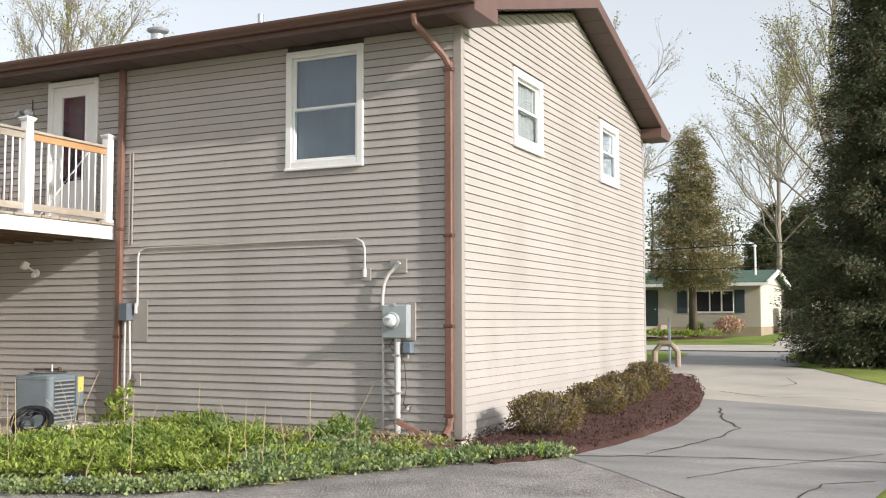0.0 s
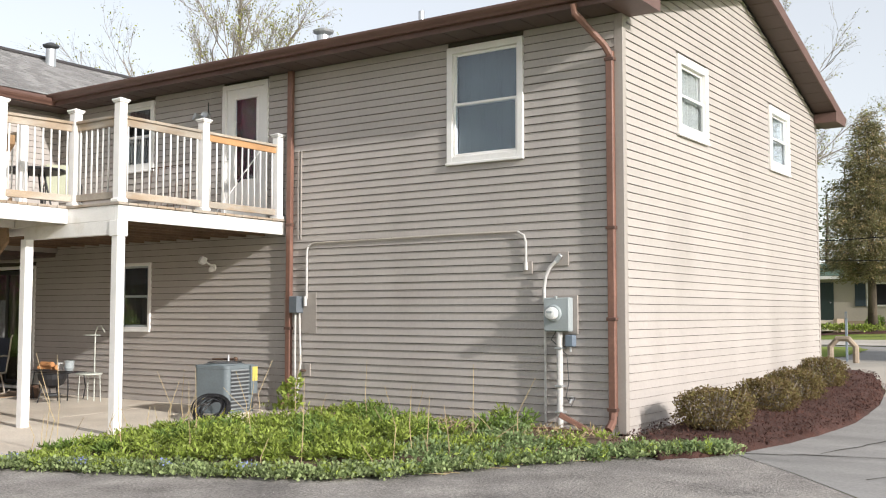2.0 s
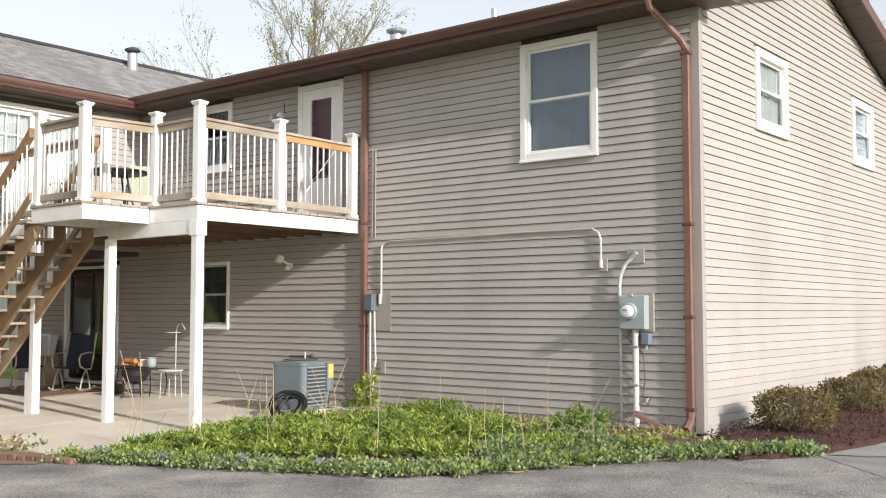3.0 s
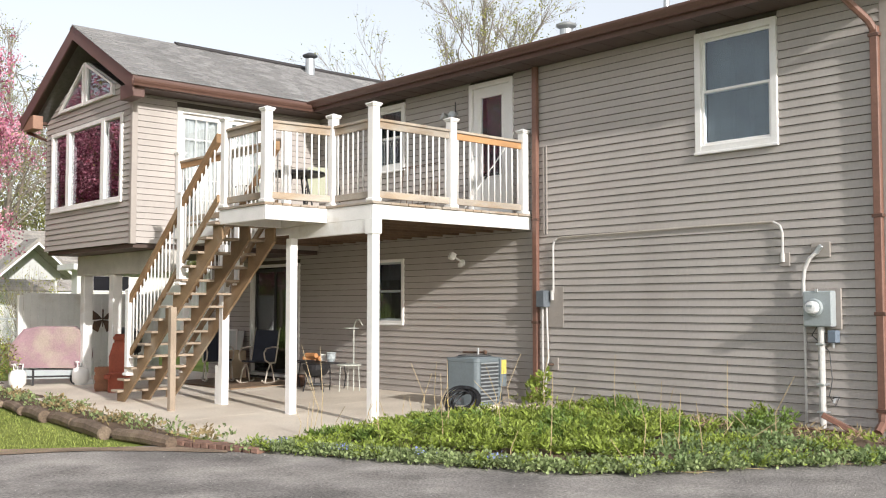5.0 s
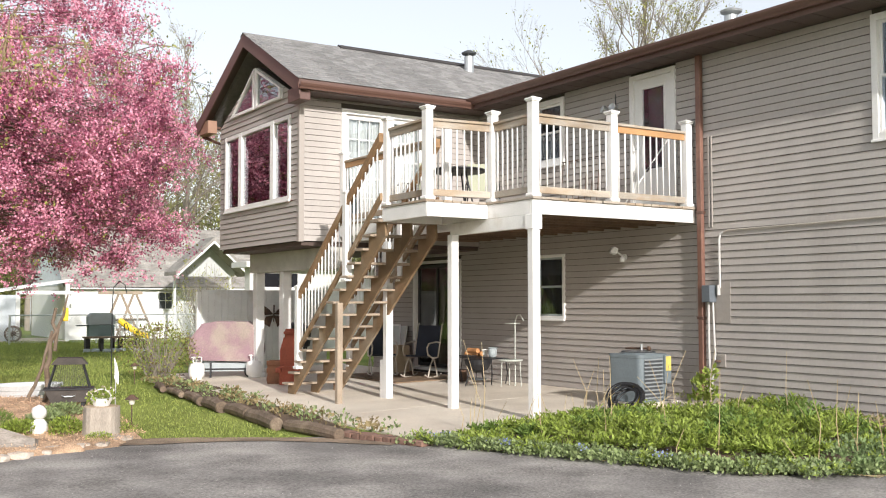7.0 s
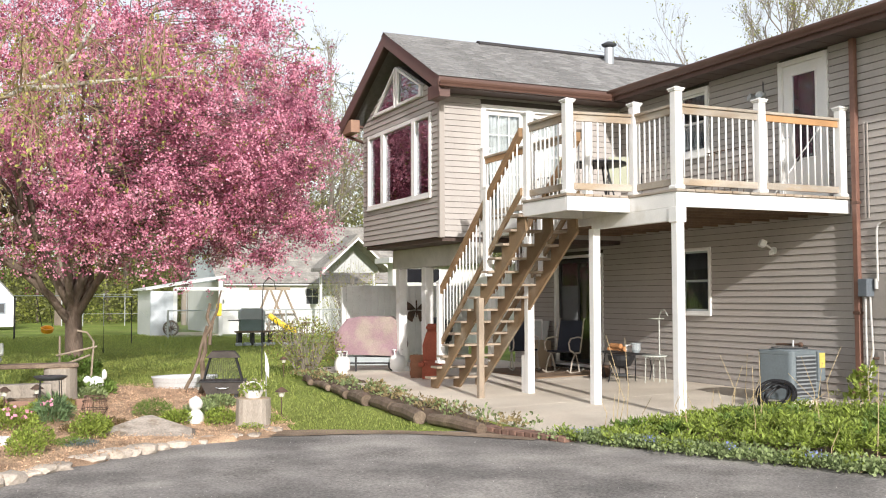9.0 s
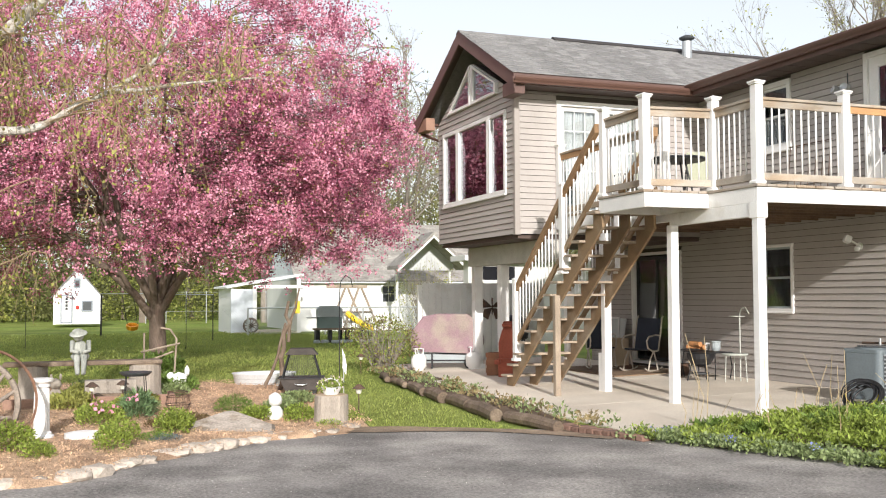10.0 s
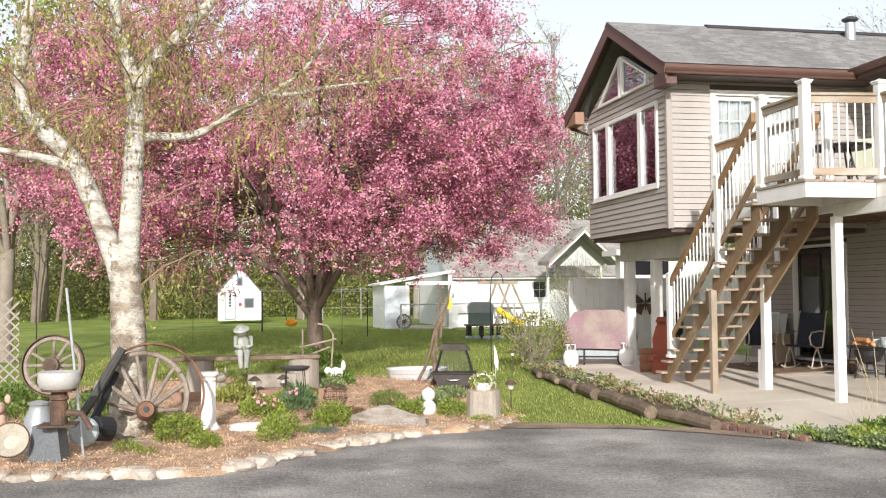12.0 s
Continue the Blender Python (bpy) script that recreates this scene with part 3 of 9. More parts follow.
part("ridge_cap", add_poly(bmesh.new(), [(-0.12, -0.05), (0, 0.012), (0.12, -0.05), (0.12, -0.035), (0, 0.027), (-0.12, -0.035)], 2.0, pose(WRX, WYF - 0.01, WRZ + 0.03)), SHINGLE, wr)
gz_e = WRZ - WSL * WE
gx = WRX + WE
part("soffit", box(WX + 0.022, gx - 0.01, WYF + 0.05, -0.53, 4.955, 4.97), SOFFIT, wr)
part("soffit", box(WX + 0.022, GX + 0.018, -0.528, -0.024, 4.957, 4.968), SOFFIT, wr)
part("fascia", box(gx - 0.02, gx + 0.004, WYF, -0.53, 4.95, gz_e + 0.04), FASCIA, wr)
bm = gutter_profile(WYF - 0.02, -0.53, 0, 0)
bmesh.ops.transform(bm, matrix=pose(gx + 0.006, 0, 5.075, 0, 0, 90), verts=bm.verts)
part("gutter", bm, BROWN, wr, "brown metal eave gutter")
part("eave_return", box(gx - 0.52, gx - 0.021, WYF + 0.03, WY - 0.022, 4.80, 5.04, 0.01), FASCIA, wr)
xl = WRX - WE
part("eave_return", box(xl + 0.02, xl + 0.55, WYF + 0.03, WY - 0.022, 4.86, 5.12, 0.01), mat("tan return panel", (0.34, 0.20, 0.14), 0.5), wr)
part("gutter", box(xl - 0.11, xl, WYF, 0.0, gz_e - 0.06, gz_e + 0.05, 0.01), BROWN, wr)
part("downspout", tube([(xl - 0.05, WYF + 0.15, 5.0), (xl - 0.03, WYF + 0.15, 4.86), (WL - 0.06, WY + 0.1, 4.6), (WL - 0.06, WY + 0.1, 2.5)], 0.04), BROWN, wr)


def flue(x, y, z, h, r, cap):
    f = thing("roof_vent", "galvanised metal roof flue with a cap", "roof vent", at=(x, y, z))
    part("pipe", lathe([(r * 1.6, -0.1), (r * 1.5, 0.0), (r, 0.04), (r, h)], 16), GALV, f)
    if cap:
        part("cap", lathe([(r * 0.5, h + 0.0), (r * 1.5, h + 0.05), (r * 1.6, h + 0.08), (r * 0.6, h + 0.13), (0.01, h + 0.14)], 16), GALV if cap > 1 else DARKGREY, f)


flue(-12.46, 0.85, WRZ - 0.26, 0.40, 0.10, 1)


# ---- ground ----
def wavy(outline, amp=0.05, per=0.25, closed=True, seed=0.0):
    """An outline cut into short pieces with a ragged edge."""
    out = []
    n = len(outline)
    for i in range(n):
        a, b = Vector(outline[i]), Vector(outline[(i + 1) % n])
        k = max(1, int((b - a).length / per)) if (b - a).length < 14 else 1
        nrm = Vector((-(b - a).y, (b - a).x)).normalized()
        for j in range(k):
            p = a + (b - a) * (j / k)
            p = p + nrm * amp * (noise.noise(Vector((p.x * 1.3, p.y * 1.3, seed))) + 0.5 * noise.noise(Vector((p.x * 5, p.y * 5, seed)))) * (1 if k > 1 else 0)
            out.append((p.x, p.y))
    return out


def sheet(name, outline, lift, material, label, category, cell=1.0, mound=None, parent=None):
    """A ground cover laid on the terrain, lift metres above it."""
    bm = bmesh.new()
    bm.faces.new([bm.verts.new((x, y, 0)) for x, y in outline])
    xs, ys = [p[0] for p in outline], [p[1] for p in outline]
    for lo, hi, n in ((min(xs), max(xs), Vector((1, 0, 0))), (min(ys), max(ys), Vector((0, 1, 0)))):
        k = math.ceil(lo / cell) * cell
        while k < hi:
            bmesh.ops.bisect_plane(bm, geom=bm.verts[:] + bm.edges[:] + bm.faces[:], plane_co=n * k, plane_no=n)
            k += cell
    bmesh.ops.triangulate(bm, faces=bm.faces[:])
    for v in bm.verts:
        v.co.z = gz(v.co.x, v.co.y) + lift + (mound(v.co.x, v.co.y) if mound else 0)
        if v.is_boundary and mound:
            v.co.z = gz(v.co.x, v.co.y) - 0.01
    bmesh.ops.recalc_face_normals(bm, faces=bm.faces[:])
    if sum(f.normal.z for f in bm.faces) < 0:
        bmesh.ops.reverse_faces(bm, faces=bm.faces[:])
    return tagged(part(name, bm, material, parent, smooth=True), label, category, kind="structure")


# one lawn sheet to the horizon: fine rings near, coarse far
bm = bmesh.new()
lines = [-420, -260, -160, -100] + list(range(-70, -30, 8)) + list(range(-30, 32, 2)) + list(range(36, 70, 8)) + [90, 140, 220, 400]
gv = [[bm.verts.new((x, y, gz(x, y) - 0.02 + (6 * step(-70, -130, x) if x < -70 else 0))) for y in lines] for x in lines]
for i in range(len(lines) - 1):
    for j in range(len(lines) - 1):
        bm.faces.new((gv[i][j], gv[i + 1][j], gv[i + 1][j + 1], gv[i][j + 1]))
tagged(part("ground", bm, LAWN, None, smooth=True), "green mown lawn reaching to the woods", "ground", kind="structure")

EDGE = [(-4.3, -13.6), (-4.0, -12.3), (-3.9, -11.2), (-4.05, -10.8), (-4.65, -10.4), (-5.25, -9.7), (-5.9, -8.9), (-6.1, -8.0), (-6.15, -7.4), (-5.75, -6.5), (-5.35, -5.85), (-4.6, -5.28), (-3.5, -4.78), (-2.4, -4.36), (-1.35, -3.92), (-0.68, -3.15), (-0.3, -2.35), (0.7, -1.12), (1.45, -0.52)]
sheet("road_asphalt", wavy([(x - 0.25, y + 0.12) for x, y in EDGE[:-1]] + [(1.45, -0.52), (2.29, -1.35), (3.25, -2.45), (4.3, -3.6), (7.5, -7.2), (16, -16), (12, -24), (-2, -24), (-4.5, -16)], 0.05), 0.004, ASPHALT, "worn grey asphalt parking apron", "pavement", 0.6)
MULCH = [(0.03, -0.9), (0.95, -1.25), (1.45, -0.52), (1.72, 0.5), (1.86, 1.9), (1.9, 2.8), (1.75, 5.0), (1.45, 7.0), (0.85, 9.0), (0.03, 9.2)]
# near slab coloured dark, far slab pale: a shade edge painted across the drive
sheet("road_drive", [(1.45, -0.52), (1.72, 0.5), (1.86, 1.9), (1.9, 2.8), (1.75, 5.0), (1.58, 6.1), (4.5, 5.05), (4.6, 2), (4.6, -1.2), (4.45, -2.3), (4.75, -4.1), (4.3, -3.6), (3.25, -2.45), (2.29, -1.35)], 0.008, DRIVE_SHADED, "cracked grey concrete driveway slab with tyre smears", "driveway", 0.8)
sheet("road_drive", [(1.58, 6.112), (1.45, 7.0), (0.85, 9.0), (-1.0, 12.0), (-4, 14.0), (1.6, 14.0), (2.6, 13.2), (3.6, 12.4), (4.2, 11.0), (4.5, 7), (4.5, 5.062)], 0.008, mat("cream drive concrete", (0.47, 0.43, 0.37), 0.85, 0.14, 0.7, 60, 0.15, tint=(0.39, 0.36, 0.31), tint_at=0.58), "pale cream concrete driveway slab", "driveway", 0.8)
sheet("road_street", [(-40, 14.05), (1.6, 14.05), (20, 13.2), (40, 12), (40, 20), (9, 21.5), (1.9, 23.0), (-40, 22.7)], 0.004, mat("street asphalt", (0.29, 0.28, 0.265), 0.9, 0.2, 0.7, 60, 0.3), "grey asphalt street past the house", "street", 2.0)
sheet("pavement_strip", [(-40, 22.75), (1.8, 23.1), (1.7, 28.0), (-40, 26.9)], 0.03, mat("worn walk concrete", (0.50, 0.46, 0.40), 0.85, 0.14, 0.8), "pale concrete strip along the street", "pavement", 2.0)
sheet("road_neighbour_drive", [(-0.25, 27.8), (-1.5, 44.4), (-0.5, 47), (0.2, 44.5), (1.5, 27.9)], 0.012, mat("worn walk concrete", (0.50, 0.46, 0.40), 0.85, 0.14, 0.8), "pale concrete drive of the neighbouring house", "driveway", 2.0)
sheet("ground_verge", wavy([(1.2, 21.0), (1.75, 16.5), (2.4, 13.5), (3.1, 12.0), (3.7, 10.6), (4.25, 9.5), (9, 8.0), (14, 14), (14, 23.0), (3.7, 23.2), (1.5, 23.0)], 0.08), 0.018, LAWN, "grass verge under the large spruce", "lawn", 1.0)
sheet("ground_verge", wavy([(-1.5, 14.4), (-1.15, 15.4), (-1.55, 20.0), (-2.3, 22.0), (-14, 22.0), (-14, 14.3)], 0.08), 0.018, LAWN, "grass verge beside the street", "lawn", 1.0)
sheet("ground_dirt", wavy([(-6.75, -7.95), (-6.45, -7.25), (-6.05, -6.55), (-5.75, -6.1), (-5.35, -5.7), (-4.75, -5.35), (-4.6, -5.5), (-5.2, -5.95), (-5.65, -6.5), (-6.0, -7.3), (-6.2, -8.05), (-6.3, -8.3)], 0.06, 0.15), 0.013, mat("trodden dirt", (0.27, 0.20, 0.14), 0.95, 0.35, 4, 60, 0.6, tint=(0.20, 0.145, 0.10)), "bare brown dirt along the edge of the asphalt", "dirt", 0.4)
# cracks in the concrete, open joints filled with dirt
CRACK = mat("dirt-filled crack", (0.06, 0.055, 0.045), 0.95, 0.3)
rc = random.Random(3)


def crack(pts, w=0.016):
    bm = bmesh.new()
    p = []
    for (ax, ay), (bx, by) in zip(pts, pts[1:]):
        n = max(2, int(math.hypot(bx - ax, by - ay) / 0.18))
        p += [(ax + (bx - ax) * i / n + rc.uniform(-0.03, 0.03), ay + (by - ay) * i / n + rc.uniform(-0.03, 0.03)) for i in range(n)]
    p.append(pts[-1])
    prev = None
    for i, (x, y) in enumerate(p):
        q = p[min(i + 1, len(p) - 1)]
        o = p[max(i - 1, 0)]
        d = Vector((q[0] - o[0], q[1] - o[1])).normalized()
        ww = w * rc.uniform(0.4, 1.3)
        z = gz(x, y) + 0.0125
        cur = [bm.verts.new((x - d.y * ww, y + d.x * ww, z)), bm.verts.new((x + d.y * ww, y - d.x * ww, z))]
        if prev:
            bm.faces.new((prev[0], prev[1], cur[1], cur[0]))
        prev = cur
    tagged(part("crack", bm, CRACK, None), "dark weathered crack in the concrete drive", "crack", kind="structure")


crack([(1.5, -0.48), (2.3, -0.2), (3.3, 0.0), (4.6, 0.3)])
crack([(2.05, 4.9), (2.35, 3.6), (2.75, 2.6), (2.6, 1.2), (2.2, -0.1)])
crack([(2.9, -1.4), (3.3, -0.7), (3.7, -0.2), (4.5, 0.9)], 0.01)
crack([(1.6, 7.4), (2.6, 6.6), (3.6, 6.9), (4.4, 6.5)], 0.012)
crack([(2.4, 10.5), (2.7, 9.2), (2.5, 8.5)], 0.012)
crack([(3.9, -2.2), (4.1, -1.2), (4.5, -0.9)], 0.010)


def bed_mound(poly, h):
    def f(x, y):
        d = min(abs((Vector((x, y)) - Vector(p)).length) for p in poly)
        return h * step(0, 0.6, d) + 0.03 * noise.noise(Vector((x * 3, y * 3, 1)))
    return f


mw = wavy(MULCH, 0.06)
sheet("ground_mulch", mw, 0.015, REDMULCH, "dark red bark mulch bed along the gable wall", "mulch bed", 0.3, lambda x, y: 0.05 + 0.10 * step(1.9, 0.5, x) * step(-1, 3, y) + 0.02 * noise.noise(Vector((x * 4, y * 4, 1))))
PLANTS = [(-4.75, -5.1)] + [(x - 0.08, y + 0.10) for x, y in EDGE[11:18]] + [(1.2, -0.55), (0.6, -0.7), (0.0, -0.6), (0.0, -0.015), (-6.2, -0.015), (-6.2, -0.2), (-4.55, -0.25), (-4.55, -5.1)]
sheet("ground_bed", wavy(PLANTS, 0.05), 0.014, SOIL, "dark soil bed under the perennials", "soil bed", 0.4, lambda x, y: 0.08 * step(-5.0, -3.6, y))
GARDEN = [(-4.3, -13.6), (-4.0, -12.3), (-3.9, -11.2), (-4.05, -10.8), (-4.65, -10.4), (-5.25, -9.7), (-5.9, -8.9), (-6.1, -8.0), (-6.6, -7.55), (-9.1, -7.2), (-11.9, -7.3), (-13.4, -8.2), (-13.6, -9.8), (-13.9, -11.6), (-12.6, -13.2), (-10, -15), (-6, -15.5)]
sheet("ground_garden", wavy(GARDEN, 0.10), 0.012, CHIPS, "wood chip mulch over the ornamental garden bed", "mulch bed", 0.4, lambda x, y: 0.05 + 0.03 * noise.noise(Vector((x * 2, y * 2, 4))))


def patio_z(y):
    return 0.004 + 0.024 * y


# patio: slabs with scored joints, resting a step above the lawn
pat = thing("patio_slab", "weathered concrete patio under the deck", "patio", kind="structure")
xs = [-4.62, -7.6, -10.6, -13.4, -16.6]
for i in range(4):
    for ya, yb in ((-0.03, -2.7), (-2.712, -5.0)):
        x1, x0 = xs[i] - (0.006 if i else 0), xs[i + 1] + 0.006
        yb2 = yb if yb > -3 or i < 2 else yb + 0.35 * (i - 1)
        bm = bmesh.new()
        v = [bm.verts.new(c) for c in ((x0, yb2, -0.3), (x1, yb, -0.3), (x1, ya, -0.3), (x0, ya, -0.3), (x0, yb2, patio_z(yb2)), (x1, yb, patio_z(yb)), (x1, ya, patio_z(ya)), (x0, ya, patio_z(ya)))]
        for f in ((3, 2, 1, 0), (4, 5, 6, 7), (0, 1, 5, 4), (1, 2, 6, 5), (2, 3, 7, 6), (3, 0, 4, 7)):
            bm.faces.new([v[k] for k in f])
        part("slab", bm, CONCRETE, pat)

# ---- deck ----
DZ = 2.785
DX, DY = -5.36, -2.98
deck = thing("deck", "raised wooden deck with white posts and cedar rails", "deck")
rd = random.Random(11)


def boards(x0, x1, y0, y1):
    n = round((y1 - y0) / 0.146)
    w = (y1 - y0) / n
    for i in range(n):
        part("deck_board", box(x0 + rd.uniform(-0.008, 0.008), x1 + rd.uniform(0, 0.02), y0 + i * w + 0.004, y0 + (i + 1) * w - 0.004, DZ - 0.032, DZ, 0.004), CEDAR, deck)


boards(WX + 0.03, DX + 0.02, DY - 0.02, -0.03)
boards(-7.56, -6.36, -3.98, DY - 0.025)
for x0, x1, y0, y1 in ((DX - 0.04, DX, DY, -0.03), (-6.36, DX - 0.042, DY, DY + 0.04), (WX + 0.03, -6.362, DY + 0.004, DY + 0.044), (-6.40, -6.36, -3.96, DY - 0.002), (-7.56, -6.402, -3.96, -3.92), (-7.56, -7.52, -3.918, DY - 0.002)):
    part("rim_board", box(x0, x1, y0, y1, DZ - 0.225, DZ - 0.035, 0.004), WHITE_WOOD, deck)
part("beam", box(WX + 0.03, -5.42, DY + 0.08, DY + 0.16, DZ - 0.32, DZ - 0.11, 0.005), WHITE_WOOD, deck)
part("beam", box(-7.3, -5.44, DY - 0.004, DY + 0.076, DZ - 0.40, DZ - 0.228, 0.005), WHITE_WOOD, deck)
# joist brown is darkened to carry the shade under the deck
SHADED_JOIST = mat("shaded joist lumber", (0.20, 0.13, 0.085), 0.85, 0.25, 3, 40, 0.2, rand=0.15)
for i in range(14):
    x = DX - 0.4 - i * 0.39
    part("joist", box(x - 0.02, x + 0.02, DY + 0.17, -0.05, DZ - 0.225, DZ - 0.036), SHADED_JOIST, deck)


def deck_post(x, y, z0, z1, w=0.115):
    p = part("post", box(x - w / 2, x + w / 2, y - w / 2, y + w / 2, z0, z1, 0.006), WHITE, deck)
    c = bmesh.new()
    add_box(c, x - w * 0.62, x + w * 0.62, y - w * 0.62, y + w * 0.62, z1, z1 + 0.02, 0.004)
    add_box(c, x - w * 0.72, x + w * 0.72, y - w * 0.72, y + w * 0.72, z1 + 0.02, z1 + 0.045, 0.006)
    v = [c.verts.new((x + a * w * 0.6, y + b * w * 0.6, z1 + 0.045)) for a, b in ((-1, -1), (1, -1), (1, 1), (-1, 1))]
    t = c.verts.new((x, y, z1 + 0.075))
    for i in range(4):
        c.faces.new((v[i], v[(i + 1) % 4], t))
    part("cap", c, WHITE, p)
    part("collar", box(x - w * 0.68, x + w * 0.68, y - w * 0.68, y + w * 0.68, z0, z0 + 0.05, 0.012), WHITE, p)
    return p


def baluster_bm(h):
    return tube([(0, 0, 0), (0, 0, h)], 0.0115, 8)


BAL = mesh_of("baluster", baluster_bm(0.86), WHITE, True)


def railing(a, b, fresh=False, z=DZ):
    """Cedar rail on round white balusters between two posts."""
    a, b = Vector((*a, 0)), Vector((*b, 0))
    d = (b - a)
    L = d.length - 0.115
    m = Matrix.Translation(a + d.normalized() * 0.0575) @ Matrix.Rotation(math.atan2(d.y, d.x), 4, "Z")
    wood = FRESH if fresh else CEDAR
    part("top_rail", box(0.001, L - 0.001, -0.045, 0.045, z + 1.055, z + 1.093, 0.006, m=m), CEDAR, deck)
    part("upper_rail", box(0.001, L - 0.001, -0.019, 0.019, z + 0.965, z + 1.054, 0.004, m=m), wood, deck)
    part("lower_rail", box(0.001, L - 0.001, -0.019, 0.019, z + 0.055, z + 0.145, 0.004, m=m), CEDAR, deck)
    n = max(2, round(L / 0.115))
    for i in range(n):
        o = new("baluster", BAL)
        o.parent = deck
        o.matrix_basis = m @ pose(L * (i + 0.5) / n, 0.0, z + 0.12)
        o.location.z = z + 0.125


PTS = {"c": (DX - 0.06, DY + 0.06), "m": (DX - 0.06, -1.56), "w": (DX - 0.06, -0.13), "i": (-6.32, DY + 0.06), "o": (-6.44, -3.90), "l": (-7.49, -3.90), "k": (-7.49, DY + 0.06), "g": (-10.76, DY + 0.06), "g2": (-9.1, DY + 0.06)}
for k, (x, y) in PTS.items():
    deck_post(x, y, DZ, 3.99 if k != "c" else 4.03)
railing(PTS["c"], PTS["m"])
railing(PTS["m"], PTS["w"], True)
railing(PTS["i"], PTS["c"])
railing(PTS["o"], PTS["i"])
railing(PTS["l"], PTS["o"])
railing(PTS["g2"], PTS["k"])
railing(PTS["g"], PTS["g2"], True)
for x in (DX - 0.06, -7.13, -9.0):
    y = DY - 0.065 if x < -6 else DY + 0.06
    p = part("support_post", box(x - 0.06, x + 0.06, y - 0.06, y + 0.06, patio_z(y) - 0.01, DZ - (0.402 if x < -6 else 0.22), 0.008), WHITE_WOOD, deck, "white painted square support post")
part("support_sleeve", box(DX - 0.14, DX + 0.02, DY - 0.02, DY + 0.14, DZ - 0.42, DZ - 0.226, 0.006), WHITE, deck)
part("brick_foot", box(DX - 0.14, DX + 0.02, DY - 0.03, DY + 0.13, -0.12, -0.055, 0.006), mat("brick red", (0.33, 0.13, 0.09), 0.9, 0.2, 8), deck)
part("support_post", box(-9.17, -9.062, DY - 0.12, DY - 0.01, patio_z(-3.1) - 0.01, 0.52, 0.006), WHITE_WOOD, deck)

# ---- stairs from the landing down to the patio ----
stairs = thing("staircase", "open wooden deck staircase of weathered treated lumber", "stairs")
N, TX, RUN, RISE = 15, -7.53, 0.2336, (DZ + 0.09) / 15
for y in (-3.92, -3.50, -3.08):
    pts = []
    for i in range(1, N):
        x = TX - (i - 1) * RUN
        pts += [(x, DZ - i * RISE - 0.038), (x - RUN, DZ - i * RISE - 0.038)]
    xb = TX - (N - 1) * RUN
    low = [(xb, -0.085), (xb + 0.22, -0.085), (TX + 0.02, DZ - 0.42), (TX + 0.02, DZ - 0.225)]
    part("stringer", add_poly(bmesh.new(), [(TX, DZ - 0.225)] + pts[0:] + low[:3], 0.04, pose(0, y - 0.02, 0)), STAIRWOOD, stairs)
for i in range(1, N):
    x, z = TX - i * RUN, DZ - i * RISE
    part("tread", box(x - 0.02, x + RUN + 0.0, -4.04, -3.0, z - 0.036, z, 0.005), TREADWOOD, stairs)
part("brace_post", box(-8.87, -8.78, -4.04, -3.95, -0.10, 1.42, 0.005), TREADWOOD, stairs)


def slope_bar(x0, x1, y, off, h, w, material, name):
    def zz(x):
        return DZ + (x - TX) * RISE / RUN + off
    part(name, add_poly(bmesh.new(), [(x0, zz(x0)), (x1, zz(x1)), (x1, zz(x1) + h), (x0, zz(x0) + h)], w, pose(0, y - w / 2, 0)), material, stairs)


xe = -10.3
for y in (-3.98, -3.03):
    slope_bar(xe + 0.06, TX - 0.02, y, 0.93, 0.125, 0.08, HANDRAIL, "handrail")
    slope_bar(xe + 0.06, TX - 0.02, y, 0.10, 0.10, 0.04, STAIRWOOD, "lower_rail")
    for x in (-8.6, xe):
        zt = DZ + (x - TX) * RISE / RUN
        b = part("post", box(x - 0.055, x + 0.055, y - 0.055, y + 0.055, zt - 0.16, zt + 1.14, 0.006), WHITE, stairs)
        part("cap", lathe([(0.075, 0), (0.085, 0.02), (0.085, 0.04), (0.02, 0.07)], 4, m=pose(x, y, zt + 1.14, 0, 0, 45)), WHITE, b)
        part("collar", box(x - 0.075, x + 0.075, y - 0.075, y + 0.075, zt - 0.165, zt - 0.12, 0.01), WHITE, b)
    n = 22
    for i in range(n):
        x = TX - 0.08 - (TX - xe - 0.16) * (i + 0.5) / n
        o = new("baluster", BAL)
        o.parent = stairs
        o.matrix_basis = pose(x, y, DZ + (x - TX) * RISE / RUN + 0.14)

# posts under the wing
for x in (-14.4, -13.08):
    ob = thing("wing_post", "white square post carrying the raised wing", "post", group="posts under the wing")
    part("shaft", box(x - 0.09, x + 0.09, -3.08, -2.90, patio_z(-3.0) - 0.01, 2.018, 0.01), WHITE_WOOD, ob)
    part("base", box(x - 0.115, x + 0.115, -3.105, -2.875, patio_z(-3.0) - 0.01, 0.03, 0.01), WHITE_WOOD, ob)


